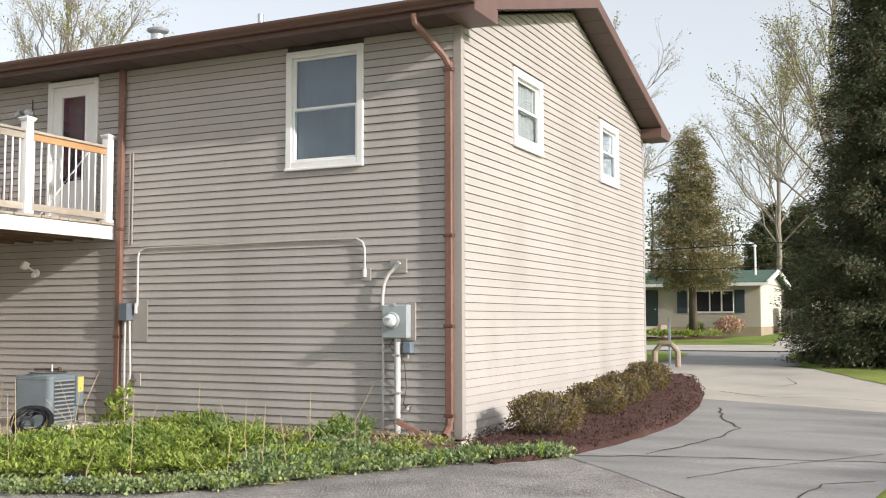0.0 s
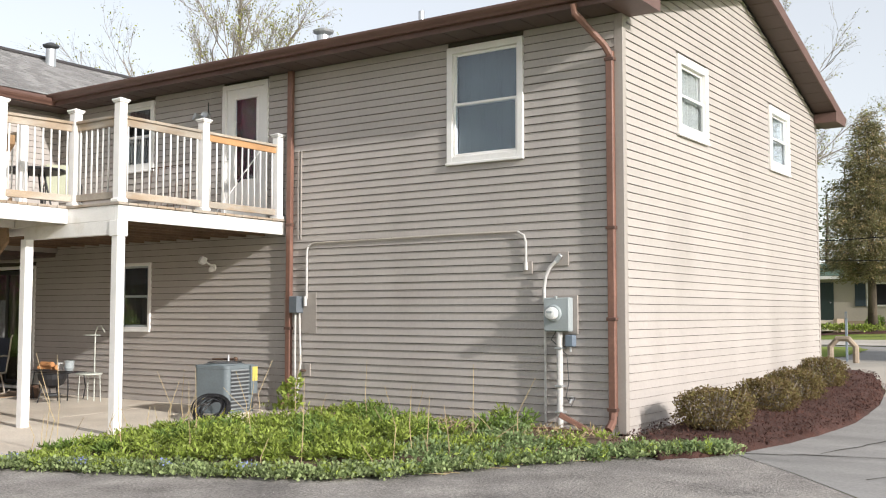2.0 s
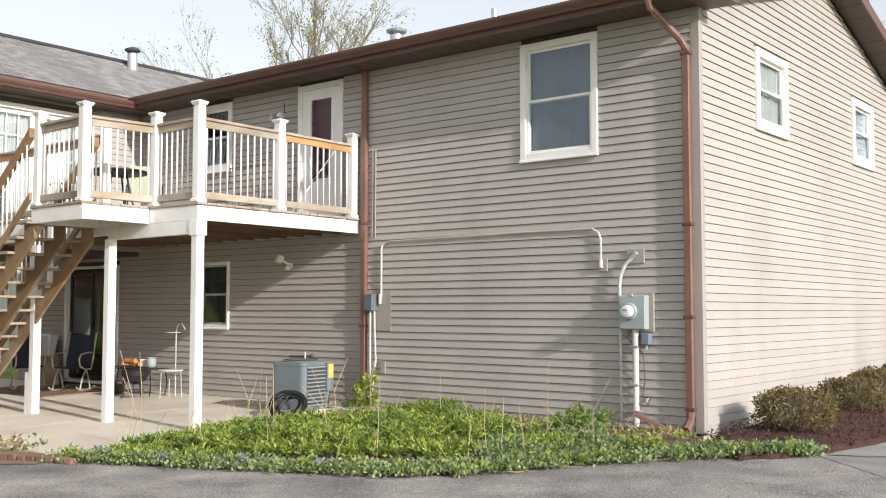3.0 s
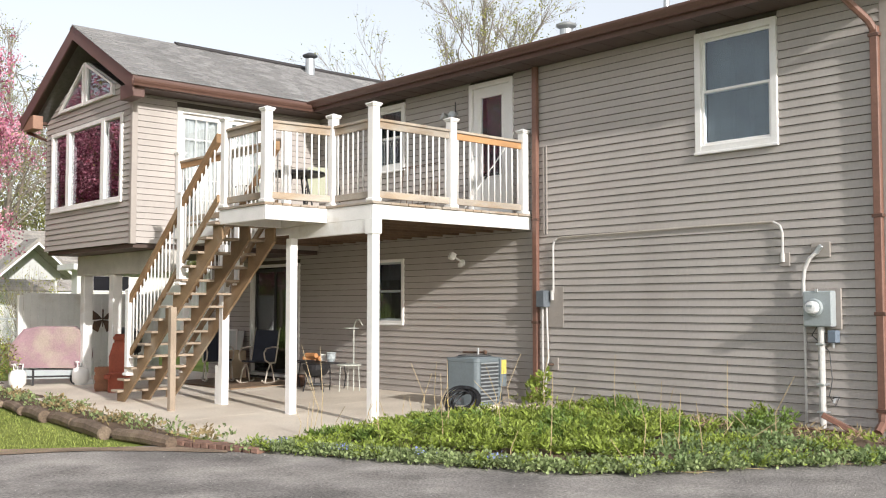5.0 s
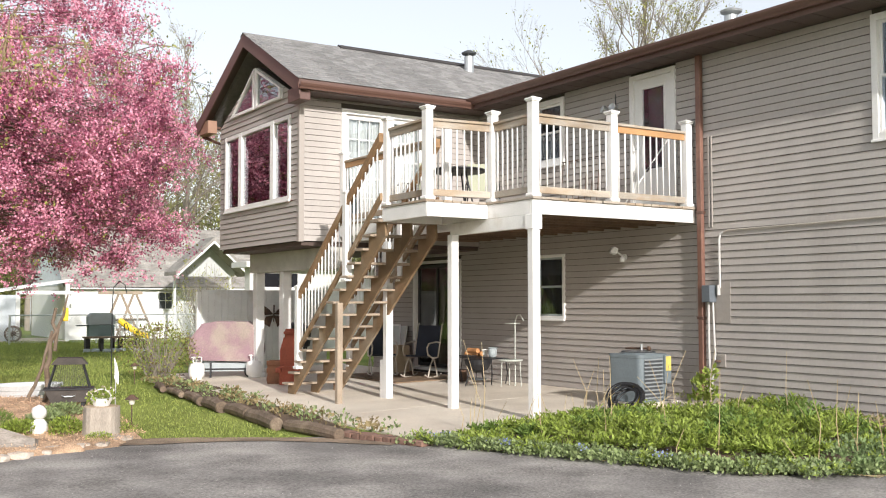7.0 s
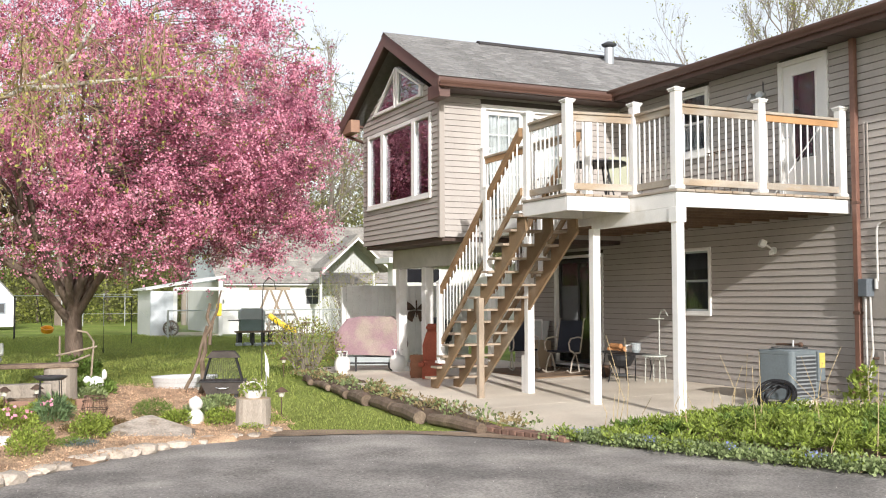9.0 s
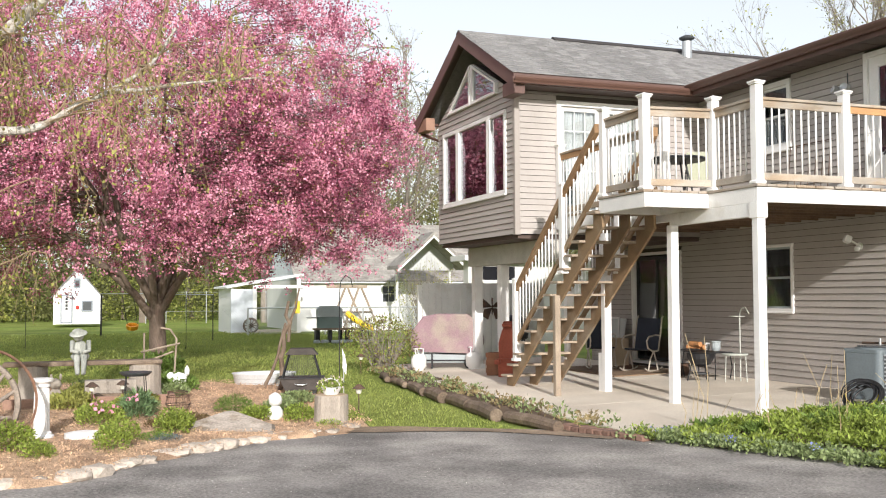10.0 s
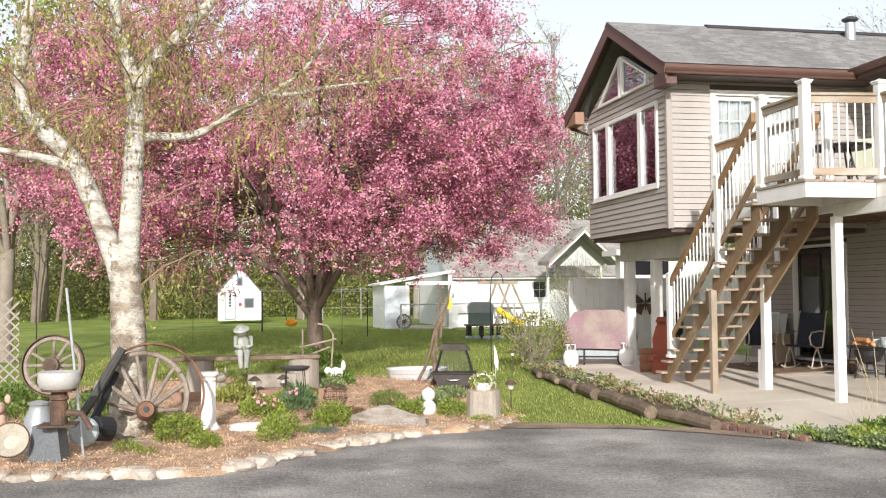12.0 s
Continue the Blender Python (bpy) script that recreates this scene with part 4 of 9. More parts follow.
# ---- plants ----
def scatter_mesh(name, pos, size, material, aspect=0.55, droop=None, bend=0.25, seed=0):
    """Many small leaves as bent diamonds, one at each place. droop: a direction that leaves lean to."""
    r = np.random.RandomState(seed)
    pos = np.asarray(pos, dtype=float)
    n = len(pos)
    size = np.broadcast_to(np.asarray(size, dtype=float), (n,)) * r.uniform(0.7, 1.3, n)
    d = r.normal(size=(n, 3))
    if droop is not None:
        d = d * 0.6 + np.asarray(droop)
    d /= np.linalg.norm(d, axis=1)[:, None]
    s = np.cross(d, r.normal(size=(n, 3)))
    s /= np.linalg.norm(s, axis=1)[:, None]
    u = np.cross(d, s)
    L, W = size[:, None], size[:, None] * aspect
    v = np.stack([pos, pos + d * L * 0.5 + s * W * 0.5 + u * L * bend * 0.3, pos + d * L, pos + d * L * 0.5 - s * W * 0.5 + u * L * bend * 0.3], 1).reshape(-1, 3)
    me = bpy.data.meshes.new(name)
    me.vertices.add(4 * n)
    me.vertices.foreach_set("co", v.ravel())
    me.loops.add(4 * n)
    me.loops.foreach_set("vertex_index", np.arange(4 * n))
    me.polygons.add(n)
    me.polygons.foreach_set("loop_start", np.arange(0, 4 * n, 4))
    me.update(calc_edges=True)
    me.materials.append(material)
    return me


def leaves(name, pos, size, material, parent=None, label="", **k):
    ob = new(name, scatter_mesh(name, pos, size, material, **k))
    ob.parent = parent
    if label:
        ob["label"] = label
    return ob


def limb(bm, a, b, r0, r1, sag=0.0, wob=0.1, rng=None, n=6, sides=6):
    a, b = Vector(a), Vector(b)
    L = (b - a).length
    pts, rad = [], []
    for i in range(n + 1):
        t = i / n
        p = a.lerp(b, t) + Vector((0, 0, sag * L * 4 * t * (1 - t)))
        if 0 < i < n:
            p += Vector((rng.uniform(-1, 1), rng.uniform(-1, 1), rng.uniform(-1, 1))) * wob * L * 0.25
        pts.append(p)
        rad.append(r0 + (r1 - r0) * t)
    add_tube(bm, pts, rad, sides, caps=False)
    return pts


def crown_tree(name, label, base, fork, center, radii, trunk_r, mains, clumps, per, leaf, mats, seed, bark=BARK, spread=0.55, low=-0.75, group="", category="tree", power=2.0, twig=0.012, shares=None, droop=None, sides=7, inner=0.35, bunch=0, thin=0.0):
    """A tree: tapered trunk, main limbs, boughs out to leafy clumps spread through an uneven crown."""
    rng = random.Random(seed)
    nr = np.random.RandomState(seed)
    tree = thing(name, label, category, group)
    tr = bmesh.new()
    base, fork, center = Vector(base), Vector(fork), Vector(center)
    limb(tr, base + Vector((0, 0, 0.0)), base + Vector((0, 0, 0.25)), trunk_r * 1.5, trunk_r * 1.08, 0, 0, rng, 2, 14)
    limb(tr, base + Vector((0, 0, 0.24)), fork, trunk_r * 1.08, trunk_r * 0.85, 0, 0.02, rng, 4, 14)
    part("trunk", tr, bark, tree, smooth=True)
    lb = bmesh.new()
    nodes = []
    for i in range(mains):
        a = 2 * math.pi * (i + rng.uniform(-0.3, 0.3)) / mains
        el = rng.uniform(0.15, 1.2)
        e = center + Vector((radii[0] * math.cos(a) * math.cos(el), radii[1] * math.sin(a) * math.cos(el), radii[2] * math.sin(el) * 0.8)) * 0.68
        p = limb(lb, fork - Vector((0, 0, rng.uniform(0, 0.3))), e, trunk_r * rng.uniform(0.4, 0.6), trunk_r * 0.13, 0.05, 0.12, rng, 8, sides)
        nodes += [(q, 1 - k / 9) for k, q in enumerate(p)][2:]
    tips = []
    for i in range(clumps):
        while True:
            u = Vector((rng.gauss(0, 1), rng.gauss(0, 1), rng.gauss(0, 1))).normalized()
            if u.z > low and not (u.z > 0.35 and rng.random() < thin):
                break
        k = (sum(abs(c) ** power for c in u)) ** (-1 / power)
        rr = k * (inner + (1 - inner) * rng.random() ** 0.45) * (0.88 + 0.22 * noise.noise(u * 2.2 + Vector((seed, 0, 0))))
        c = center + Vector((u.x * radii[0], u.y * radii[1], u.z * radii[2])) * rr
        q = min(nodes, key=lambda nd: (nd[0] - c).length + (2 if nd[0].z > c.z + 1 else 0))
        limb(lb, q[0], c, max(twig, trunk_r * 0.12 * q[1]), twig * 0.5, rng.uniform(-0.02, 0.08), 0.14, rng, 5, 4)
        tips.append(c)
    part("branchwork", lb, bark, tree, smooth=True)
    if per:
        cl = np.array([tuple(c) for c in tips])
        shares = shares or [1.0 / len(mats)] * len(mats)
        for j, m in enumerate(mats):
            n = max(1, int(per * shares[j]))
            rad = nr.uniform(0.6, 1.25, (len(cl), 1, 1)) * spread
            pts = (cl[:, None, :] + nr.normal(size=(len(cl), n, 3)) * rad * (0.62, 0.62, 0.5)).reshape(-1, 3)
            if bunch:
                heads = pts[::bunch]
                pts = (heads[:, None, :] + nr.normal(size=(len(heads), bunch, 3)) * 0.062).reshape(-1, 3)
            leaves("crown", pts, leaf, m, tree, seed=seed + j, droop=droop, aspect=0.85 if bunch else 0.55)
    return tree, tips


def bare_tree(name, label, base, height, width, seed, bark=BARE, leaf=BUDS, buds=0.5, lean=(0, 0), r0=None, group="bare spring trees", density=1.0):
    """A spring tree: many rising limbs, fine twigs and a scatter of opening buds."""
    rng = random.Random(seed)
    tree = thing(name, label, "tree", group)
    base = Vector(base)
    r0 = r0 or height * 0.0115
    tr, lb = bmesh.new(), bmesh.new()
    top = base + Vector((lean[0], lean[1], height * 0.55))
    p = limb(tr, base, top, r0, r0 * 0.45, 0, 0.04, rng, 8, 10)
    part("trunk", tr, bark, tree, smooth=True)
    ends = []

    def grow(a, d, L, r, depth):
        e = a + d * L
        n = 4 if depth > 0 else 3
        pts = limb(lb, a, e, r, r * 0.45, rng.uniform(-0.02, 0.05), 0.16, rng, n, 5 if depth > 1 else 3)
        ends.append(e)
        if depth == 0:
            ends.append(pts[1])
            return
        kids = int((4 if depth > 1 else 5) * density + rng.random() * 0.6)
        for i in range(kids):
            t = rng.uniform(0.3, 1.0)
            q = pts[min(n, int(t * n))]
            nd = (d + Vector((rng.gauss(0, 0.38), rng.gauss(0, 0.38), rng.gauss(0.16, 0.26)))).normalized()
            grow(q, nd, L * rng.uniform(0.42, 0.68), max(0.0045, r * 0.5), depth - 1)
    m = 11
    for i in range(m):
        q = p[min(8, 4 + int(4.6 * i / m))]
        a = i * 2.4 + rng.uniform(-0.4, 0.4)
        up = 0.8 + 1.1 * i / m
        d = Vector((math.cos(a), math.sin(a), up)).normalized()
        grow(q, d, width * rng.uniform(0.55, 0.85) * (1.15 - 0.4 * i / m), r0 * 0.26, 4)
    grow(top, Vector((0.05, 0, 1)).normalized(), height * 0.24, r0 * 0.34, 4)
    part("branchwork", lb, bark, tree, smooth=True)
    if buds:
        nr = np.random.RandomState(seed)
        c = np.array([tuple(e) for e in ends])
        k = max(1, int(3 * buds))
        c = (c[:, None, :] + nr.normal(size=(len(c), k, 3)) * 0.14).reshape(-1, 3)
        if buds < 0.33:
            c = c[:: int(0.34 / buds) + 1]
        leaves("bud_haze", c, height * 0.0055, leaf, tree, seed=seed)
    return tree


def spruce(name, label, base, height, radius, seed, mats, skirt=0.12, step_h=0.42, dens=1.0, trunk_clear=0.0, leaf=0.16):
    """A conifer: straight trunk, whorls of drooping boughs carrying short needled sprays."""
    rng = random.Random(seed)
    nr = np.random.RandomState(seed)
    tree = thing(name, label, "tree", "spruces")
    base = Vector(base)
    part("trunk", tube([base, base + Vector((0, 0, height * 0.5)), base + Vector((0, 0, height * 0.98))], [height * 0.022, height * 0.012, 0.01], 10), BARK, tree, smooth=True)
    bb = bmesh.new()
    pts = []
    z = max(skirt * height, trunk_clear)
    while z < height * 0.985:
        t = (z - 0.0) / height
        R = radius * (1 - t) ** 0.75 * (0.55 + 0.45 * min(1, (z - trunk_clear + 0.4) / 1.2))
        n = max(5, int(11 * dens * (0.55 + 0.45 * (1 - t))))
        for i in range(n):
            a = 2 * math.pi * (i + rng.random()) / n
            L = R * rng.uniform(0.62, 1.12) + 0.12
            o = base + Vector((0, 0, z + rng.uniform(-0.15, 0.15)))
            e = o + Vector((math.cos(a) * L, math.sin(a) * L, -0.16 * L + 0.22 * L * t))
            add_tube(bb, [o, o.lerp(e, 0.5) + Vector((0, 0, -0.05 * L)), e], [0.028 * (1.2 - t), 0.018, 0.005], 4, caps=False)
            k = int(max(6, 22 * L * dens))
            for j in range(k):
                u = 0.18 + 0.82 * rng.random() ** 0.8
                w = 0.30 * L * (1.1 - u) + 0.10
                c = o.lerp(e, u)
                pts.append((c.x + rng.uniform(-w, w), c.y + rng.uniform(-w, w), c.z + rng.uniform(-0.18, 0.08)))
        z += step_h * (0.75 + 0.5 * (1 - t)) * rng.uniform(0.8, 1.2)
    part("boughwork", bb, BARK, tree)
    P = np.array(pts)
    sel = nr.random(len(P))
    cut = 0.72
    out = P - np.array([base.x, base.y, 0])
    dirs = out / np.maximum(0.2, np.linalg.norm(out[:, :2], axis=1))[:, None]
    dirs[:, 2] = -0.35
    for m, mask in ((mats[0], sel < cut), (mats[1], sel >= cut)):
        for rep in range(5):
            q = P[mask] + nr.normal(size=(mask.sum(), 3)) * 0.11
            leaves("needles", q, leaf, m, tree, seed=seed + rep, droop=dirs[mask] * 0.9, aspect=0.24)
    return tree


# crabapple in full bloom
crab, _ = crown_tree("crabapple_tree", "crabapple tree in full pink bloom on the lawn", (-19.4, -8.9, gz(-19.4, -8.9) - 0.05), (-19.35, -8.95, 1.35), (-19.4, -9.3, 5.15), (5.7, 7.25, 4.8), 0.19, 8, 680, 440, 0.053, [PINK, ROSE, BUDS], 21, bark=mat("crabapple bark", (0.155, 0.115, 0.09), 0.9, 0.3, 6, 40, 0.6, stretch=(1, 1, 0.3)), power=2.2, spread=0.47, low=-0.74, thin=0.58, shares=[0.60, 0.56, 0.05], inner=0.28, sides=8, bunch=14)

cb_ = bmesh.new()
for pts, r in (([(-19.35, -9.05, 0.95), (-19.2, -9.45, 1.5), (-19.1, -10.1, 2.1), (-19.0, -10.7, 2.55), (-19.0, -11.4, 3.15), (-19.1, -12.4, 3.9)], 0.10), ([(-19.3, -8.85, 1.1), (-19.1, -8.5, 1.75), (-19.0, -8.1, 2.35), (-19.0, -7.7, 2.8), (-19.0, -7.0, 3.7)], 0.10), ([(-19.2, -9.5, 1.5), (-19.0, -9.75, 1.95), (-18.8, -10.3, 2.15), (-18.7, -10.9, 2.6)], 0.07), ([(-19.3, -9.0, 1.2), (-18.9, -9.1, 2.0), (-18.6, -9.3, 2.9), (-18.3, -9.2, 4.0)], 0.10)):
    add_tube(cb_, pts, [r * (1 - 0.7 * k / len(pts)) for k in range(len(pts))], 9, caps=False)
part("limb", cb_, mat("crabapple bark", (0.155, 0.115, 0.09)), crab, smooth=True)
crown_tree("leafing_maple", "maple with fresh yellow-green spring leaves at the lawn edge", (-21.5, -16.3, -0.15), (-21.5, -16.2, 2.6), (-21.5, -16.2, 6.8), (4.2, 4.2, 4.2), 0.2, 8, 170, 70, 0.13, [BUDS, GREEN], 23, bark=BARE, spread=0.7, low=-0.7)

# birch in the garden bed
birch = thing("birch_tree", "white-barked birch with forked stems and budding twigs", "tree")
rb = random.Random(8)
bx, tr = -6.4, bmesh.new()


def stem(pts, r0, r1, sides=12):
    """Stem through points (y, z, x offset), smoothed."""
    fine, rad = [], []
    P = [Vector((bx + o, y, z)) for y, z, o in pts]
    P = [P[0] * 2 - P[1]] + P + [P[-1] * 2 - P[-2]]
    k = len(P) - 3
    for i in range(k):
        for j in range(5):
            t = j / 5
            a, b, c, d = P[i], P[i + 1], P[i + 2], P[i + 3]
            fine.append(0.5 * ((2 * b) + (c - a) * t + (2 * a - 5 * b + 4 * c - d) * t * t + (3 * b - a - 3 * c + d) * t ** 3))
    fine.append(P[-2])
    n = len(fine)
    rad = [r0 + (r1 - r0) * i / (n - 1) + 0.006 * rb.uniform(-1, 1) for i in range(n)]
    add_tube(tr, fine, rad, sides, caps=False)
    return fine


BIRCHFOOT = mat("flaky grey birch foot", (0.46, 0.42, 0.355), 0.9, 0.45, 7, 34, 0.9, tint=(0.25, 0.205, 0.155), tint_at=0.52, stretch=(1, 1, 1.6))
main = stem([(-12.02, -0.15, 0), (-12.0, 0.15, 0), (-12.0, 1.0, 0), (-12.03, 1.5, 0), (-12.04, 1.8, 0)], 0.215, 0.155)
part("lower_trunk", tr, BIRCHFOOT, birch, "flaky grey-brown lower trunk", smooth=True)
tr = bmesh.new()
main += stem([(-12.02, 1.45, 0), (-12.0, 1.9, 0.0), (-11.94, 3.05, 0.05), (-11.92, 3.7, 0.1)], 0.135, 0.085)
s1 = stem([(-12.05, 1.5, 0), (-12.19, 1.95, -0.05), (-12.57, 2.84, -0.2), (-12.97, 3.28, -0.3), (-13.2, 3.73, -0.4), (-13.10, 4.5, -0.4), (-13.0, 5.6, -0.5), (-13.2, 6.8, -0.5)], 0.125, 0.04)
s2 = stem([(-11.93, 3.5, 0.1), (-12.0, 3.95, 0.1), (-12.14, 4.44, 0.1), (-12.05, 5.2, 0.2), (-11.9, 6.5, 0.2), (-12.0, 7.6, 0.2)], 0.085, 0.03)
s3 = stem([(-11.93, 3.55, 0.1), (-11.75, 3.95, 0.1), (-11.40, 4.35, 0.0), (-11.12, 4.72, 0.0), (-10.9, 5.6, -0.1), (-10.7, 6.6, -0.2)], 0.085, 0.03)
s4 = stem([(-11.93, 3.05, 0.05), (-11.80, 3.14, 0.0), (-11.45, 3.16, -0.05), (-11.2, 3.24, -0.1), (-10.86, 3.48, -0.2), (-10.5, 3.70, -0.3), (-10.24, 3.90, -0.4), (-10.0, 4.15, -0.45), (-9.8, 4.5, -0.5)], 0.058, 0.014)
s6 = stem([(-10.55, 3.67, -0.3), (-10.2, 3.73, -0.35), (-9.8, 3.83, -0.4), (-9.3, 3.93, -0.5), (-8.8, 4.02, -0.6)], 0.03, 0.008)
s5 = stem([(-12.6, 2.82, -0.2), (-12.95, 2.92, -0.1), (-13.4, 3.0, 0.0), (-13.9, 3.3, 0.1)], 0.06, 0.02)
part("trunk", tr, BIRCHBARK, birch, smooth=True)
tw = bmesh.new()
ends = []
for src, k in ((main[14:], 4), (s1[6:], 30), (s2, 24), (s3, 18), (s4[14:], 14), (s6, 12), (s5, 6)):
    for i in range(k):
        a = rb.choice(src)
        d = Vector((rb.gauss(0, 0.7), rb.gauss(0.25, 0.7), rb.gauss(0.25, 0.45))).normalized()
        L = rb.uniform(0.6, 1.7)
        e = a + d * L
        pts = limb(tw, a, e, 0.013, 0.005, 0.12, 0.2, rb, 5, 4)
        for q in pts[1:]:
            for _ in range(3):
                h = Vector((rb.gauss(0, 0.16), rb.gauss(0, 0.12), -rb.uniform(0.15, 0.7)))
                limb(tw, q, q + h, 0.0035, 0.002, 0, 0.25, rb, 3, 3)
                ends += [tuple(q + h * f) for f in (0.4, 0.6, 0.8, 1.0)]
part("twigwork", tw, mat("brown birch twig", (0.27, 0.20, 0.12), 0.85), birch)
leaves("bud_haze", ends, 0.052, leafy("birch catkin leaf", (0.34, 0.33, 0.09), 0.5), birch, seed=4, droop=(0, 0, -0.8))

# bare and budding trees round the house
TREES = [((-22.4, 15.4), 17.5, 6.0, 31, 0.3), ((-18, 27.6), 15, 5.0, 32, 0.3), ((-7.6, 29), 17, 5.8, 33, 0.25), ((2.2, 25.6), 15.5, 6.5, 34, 0.35), ((9.5, 30), 15, 5.5, 35, 0.4), ((-51, 4.6), 20, 7.0, 36, 0.12), ((-55, 9), 20, 7.0, 37, 0.12), ((-57, 0.5), 19, 7, 38, 0.15), ((-33, 24), 15, 5, 39, 0.25), ((-3.2, 55), 19, 8.0, 40, 0.3)]
for (x, y), h, w, sd, bd in TREES:
    bare_tree("bare_tree", "tall bare tree with grey limbs and opening buds", (x, y, gz(x, y) - 0.1), h, w, sd, buds=bd)
spruce("spruce_tree", "dark green spruce with browning inner boughs by the neighbour", (-5.05, 37.6, 0.6), 10.0, 3.1, 51, (leafy("olive pine needle", (0.20, 0.19, 0.085), 0.5), leafy("tan pine needle", (0.36, 0.28, 0.145), 0.5)), trunk_clear=2.7, dens=1.5, leaf=0.15)
spruce("spruce_tree", "large dark spruce beside the driveway", (4.75, 15.6, gz(4.75, 15.6) - 0.05), 12.8, 3.1, 52, (NEEDLE, NEEDLE2), skirt=0.015, dens=3.2, leaf=0.10)
spruce("spruce_tree", "dark spruce in the distance beyond the street", (-2.2, 58, 0.8), 8.2, 4.0, 53, (leafy("far olive needle", (0.10, 0.125, 0.045), 0.5), NEEDLE2), skirt=0.04, leaf=0.3)
spruce("spruce_tree", "dark spruce in the distance beyond the street", (-4.6, 63, 0.8), 8.8, 4.0, 54, (MATS["far olive needle"], NEEDLE2), skirt=0.04, leaf=0.3)

# tree line beyond the neighbouring house
rl = random.Random(19)
tl, tb = [], bmesh.new()
for i in range(60):
    x, y = rl.uniform(-40, 60), rl.uniform(66, 95)
    h = rl.uniform(6, 14)
    limb(tb, (x, y, 0.3), (x + rl.uniform(-1, 1), y, h), 0.25, 0.05, 0, 0.05, rl, 5, 6)
    for _ in range(120):
        k = rl.random()
        tl.append((x + rl.gauss(0, 1.6), y + rl.gauss(0, 1.6), 0.5 + h * k))
tagged(part("far_tree_line_trunk", tb, BARK, None), "dark trunks of the tree line past the street", "woods", kind="stuff")
tagged(leaves("far_tree_line", [(p[0] + rl.gauss(0, 0.6), p[1], p[2] + rl.gauss(0, 0.5)) for p in tl for _ in range(9)], 0.28, leafy("far dull leaf", (0.085, 0.11, 0.04), 0.5), seed=8), "dull green tree line beyond the neighbouring house", "woods", kind="stuff")

# far woods behind the lawn: trunks and hazy spring leaf
rw = random.Random(77)
wb, lp, lp2, lp3, lp4 = bmesh.new(), [], [], [], []
for i in range(95):
    x = (-66 - rw.random() * 40) if i > 16 else -60 - rw.random() * 4
    y = -45 + rw.random() * 85
    z0 = gz(x, y) + (6 * step(-70, -130, x) if x < -70 else 0) - 0.3
    h = rw.uniform(11, 19)
    top = Vector((x + rw.uniform(-1, 1), y + rw.uniform(-1.5, 1.5), z0 + h))
    r = rw.uniform(0.10, 0.30)
    p = limb(wb, (x, y, z0), top, r, r * 0.25, 0, 0.06, rw, 6, 7)
    for k in range(9):
        q = rw.choice(p[2:])
        e = q + Vector((rw.uniform(-2.6, 2.6), rw.uniform(-2.6, 2.6), rw.uniform(0.6, 3.4)))
        limb(wb, q, e, r * 0.3, 0.03, 0.05, 0.2, rw, 4, 4)
        for _ in range(12):
            c = e + Vector((rw.gauss(0, 1.1), rw.gauss(0, 1.1), rw.gauss(0, 0.9)))
            limb(wb, e, c, 0.03, 0.015, 0, 0.2, rw, 2, 3)
            (lp if rw.random() < 0.5 else lp2).append(tuple(c))
for i in range(17000):
    x, y = -63 - rw.random() * 26, -45 + rw.random() * 85
    if noise.noise(Vector((x * 0.22, y * 0.22, 9))) < -0.12:
        continue
    z0 = gz(x, y) + (6 * step(-70, -130, x) if x < -70 else 0)
    hh = (3.0 + (9 if i % 2 == 0 else 0)) * (0.6 + 0.6 * noise.noise(Vector((x * 0.15, y * 0.15, 3))))
    for _ in range(4):
        (lp2 if noise.noise(Vector((x * 0.3, y * 0.3, 1))) < 0.1 else lp3).append((x + rw.gauss(0, 0.5), y + rw.gauss(0, 0.5), z0 + rw.random() * max(0.6, hh)))
for i in range(56000):
    x, y = -80 - rw.random() * 26, -50 + rw.random() * 95
    z = gz(x, y) + 6 * step(-70, -130, x) + 0.2 + 13.5 * rw.random() ** 1.5
    if noise.noise(Vector((x * 0.12, y * 0.16, z * 0.2))) > -0.1:
        lp4.append((x, y, z))
tagged(leaves("far_canopy", [(p[0] + rw.gauss(0, 0.5), p[1] + rw.gauss(0, 0.5), p[2] + rw.gauss(0, 0.4)) for p in lp4 for _ in range(2)], 0.42, leafy("olive canopy leaf", (0.235, 0.225, 0.105), 0.5), seed=7), "olive spring canopy deep in the distant woods", "woods", kind="stuff")
tagged(part("far_woods", wb, mat("far trunk bark", (0.19, 0.155, 0.12), 0.9, 0.3, 2), None), "grey trunks and limbs of the distant woods", "woods", kind="stuff")
tagged(leaves("far_woods_leaf", [p for p in lp for _ in range(3)], 0.30, leafy("hazy spring leaf", (0.33, 0.34, 0.11)), seed=3), "yellow-green spring leaf of the distant woods", "woods", kind="stuff")
tagged(leaves("far_undergrowth", [(p[0] + rw.gauss(0, 0.3), p[1] + rw.gauss(0, 0.3), p[2] + rw.gauss(0, 0.25)) for p in lp2 for _ in range(4)], 0.22, leafy("undergrowth leaf", (0.155, 0.165, 0.055), 0.5), seed=5), "green undergrowth along the edge of the woods", "undergrowth", kind="stuff")

tagged(leaves("far_thicket", [(p[0] + rw.gauss(0, 0.35), p[1] + rw.gauss(0, 0.35), p[2] + rw.gauss(0, 0.3)) for p in lp3 for _ in range(4)], 0.20, leafy("bright thicket leaf", (0.27, 0.29, 0.065), 0.5), seed=6), "yellow-green thicket along the edge of the woods", "undergrowth", kind="stuff")

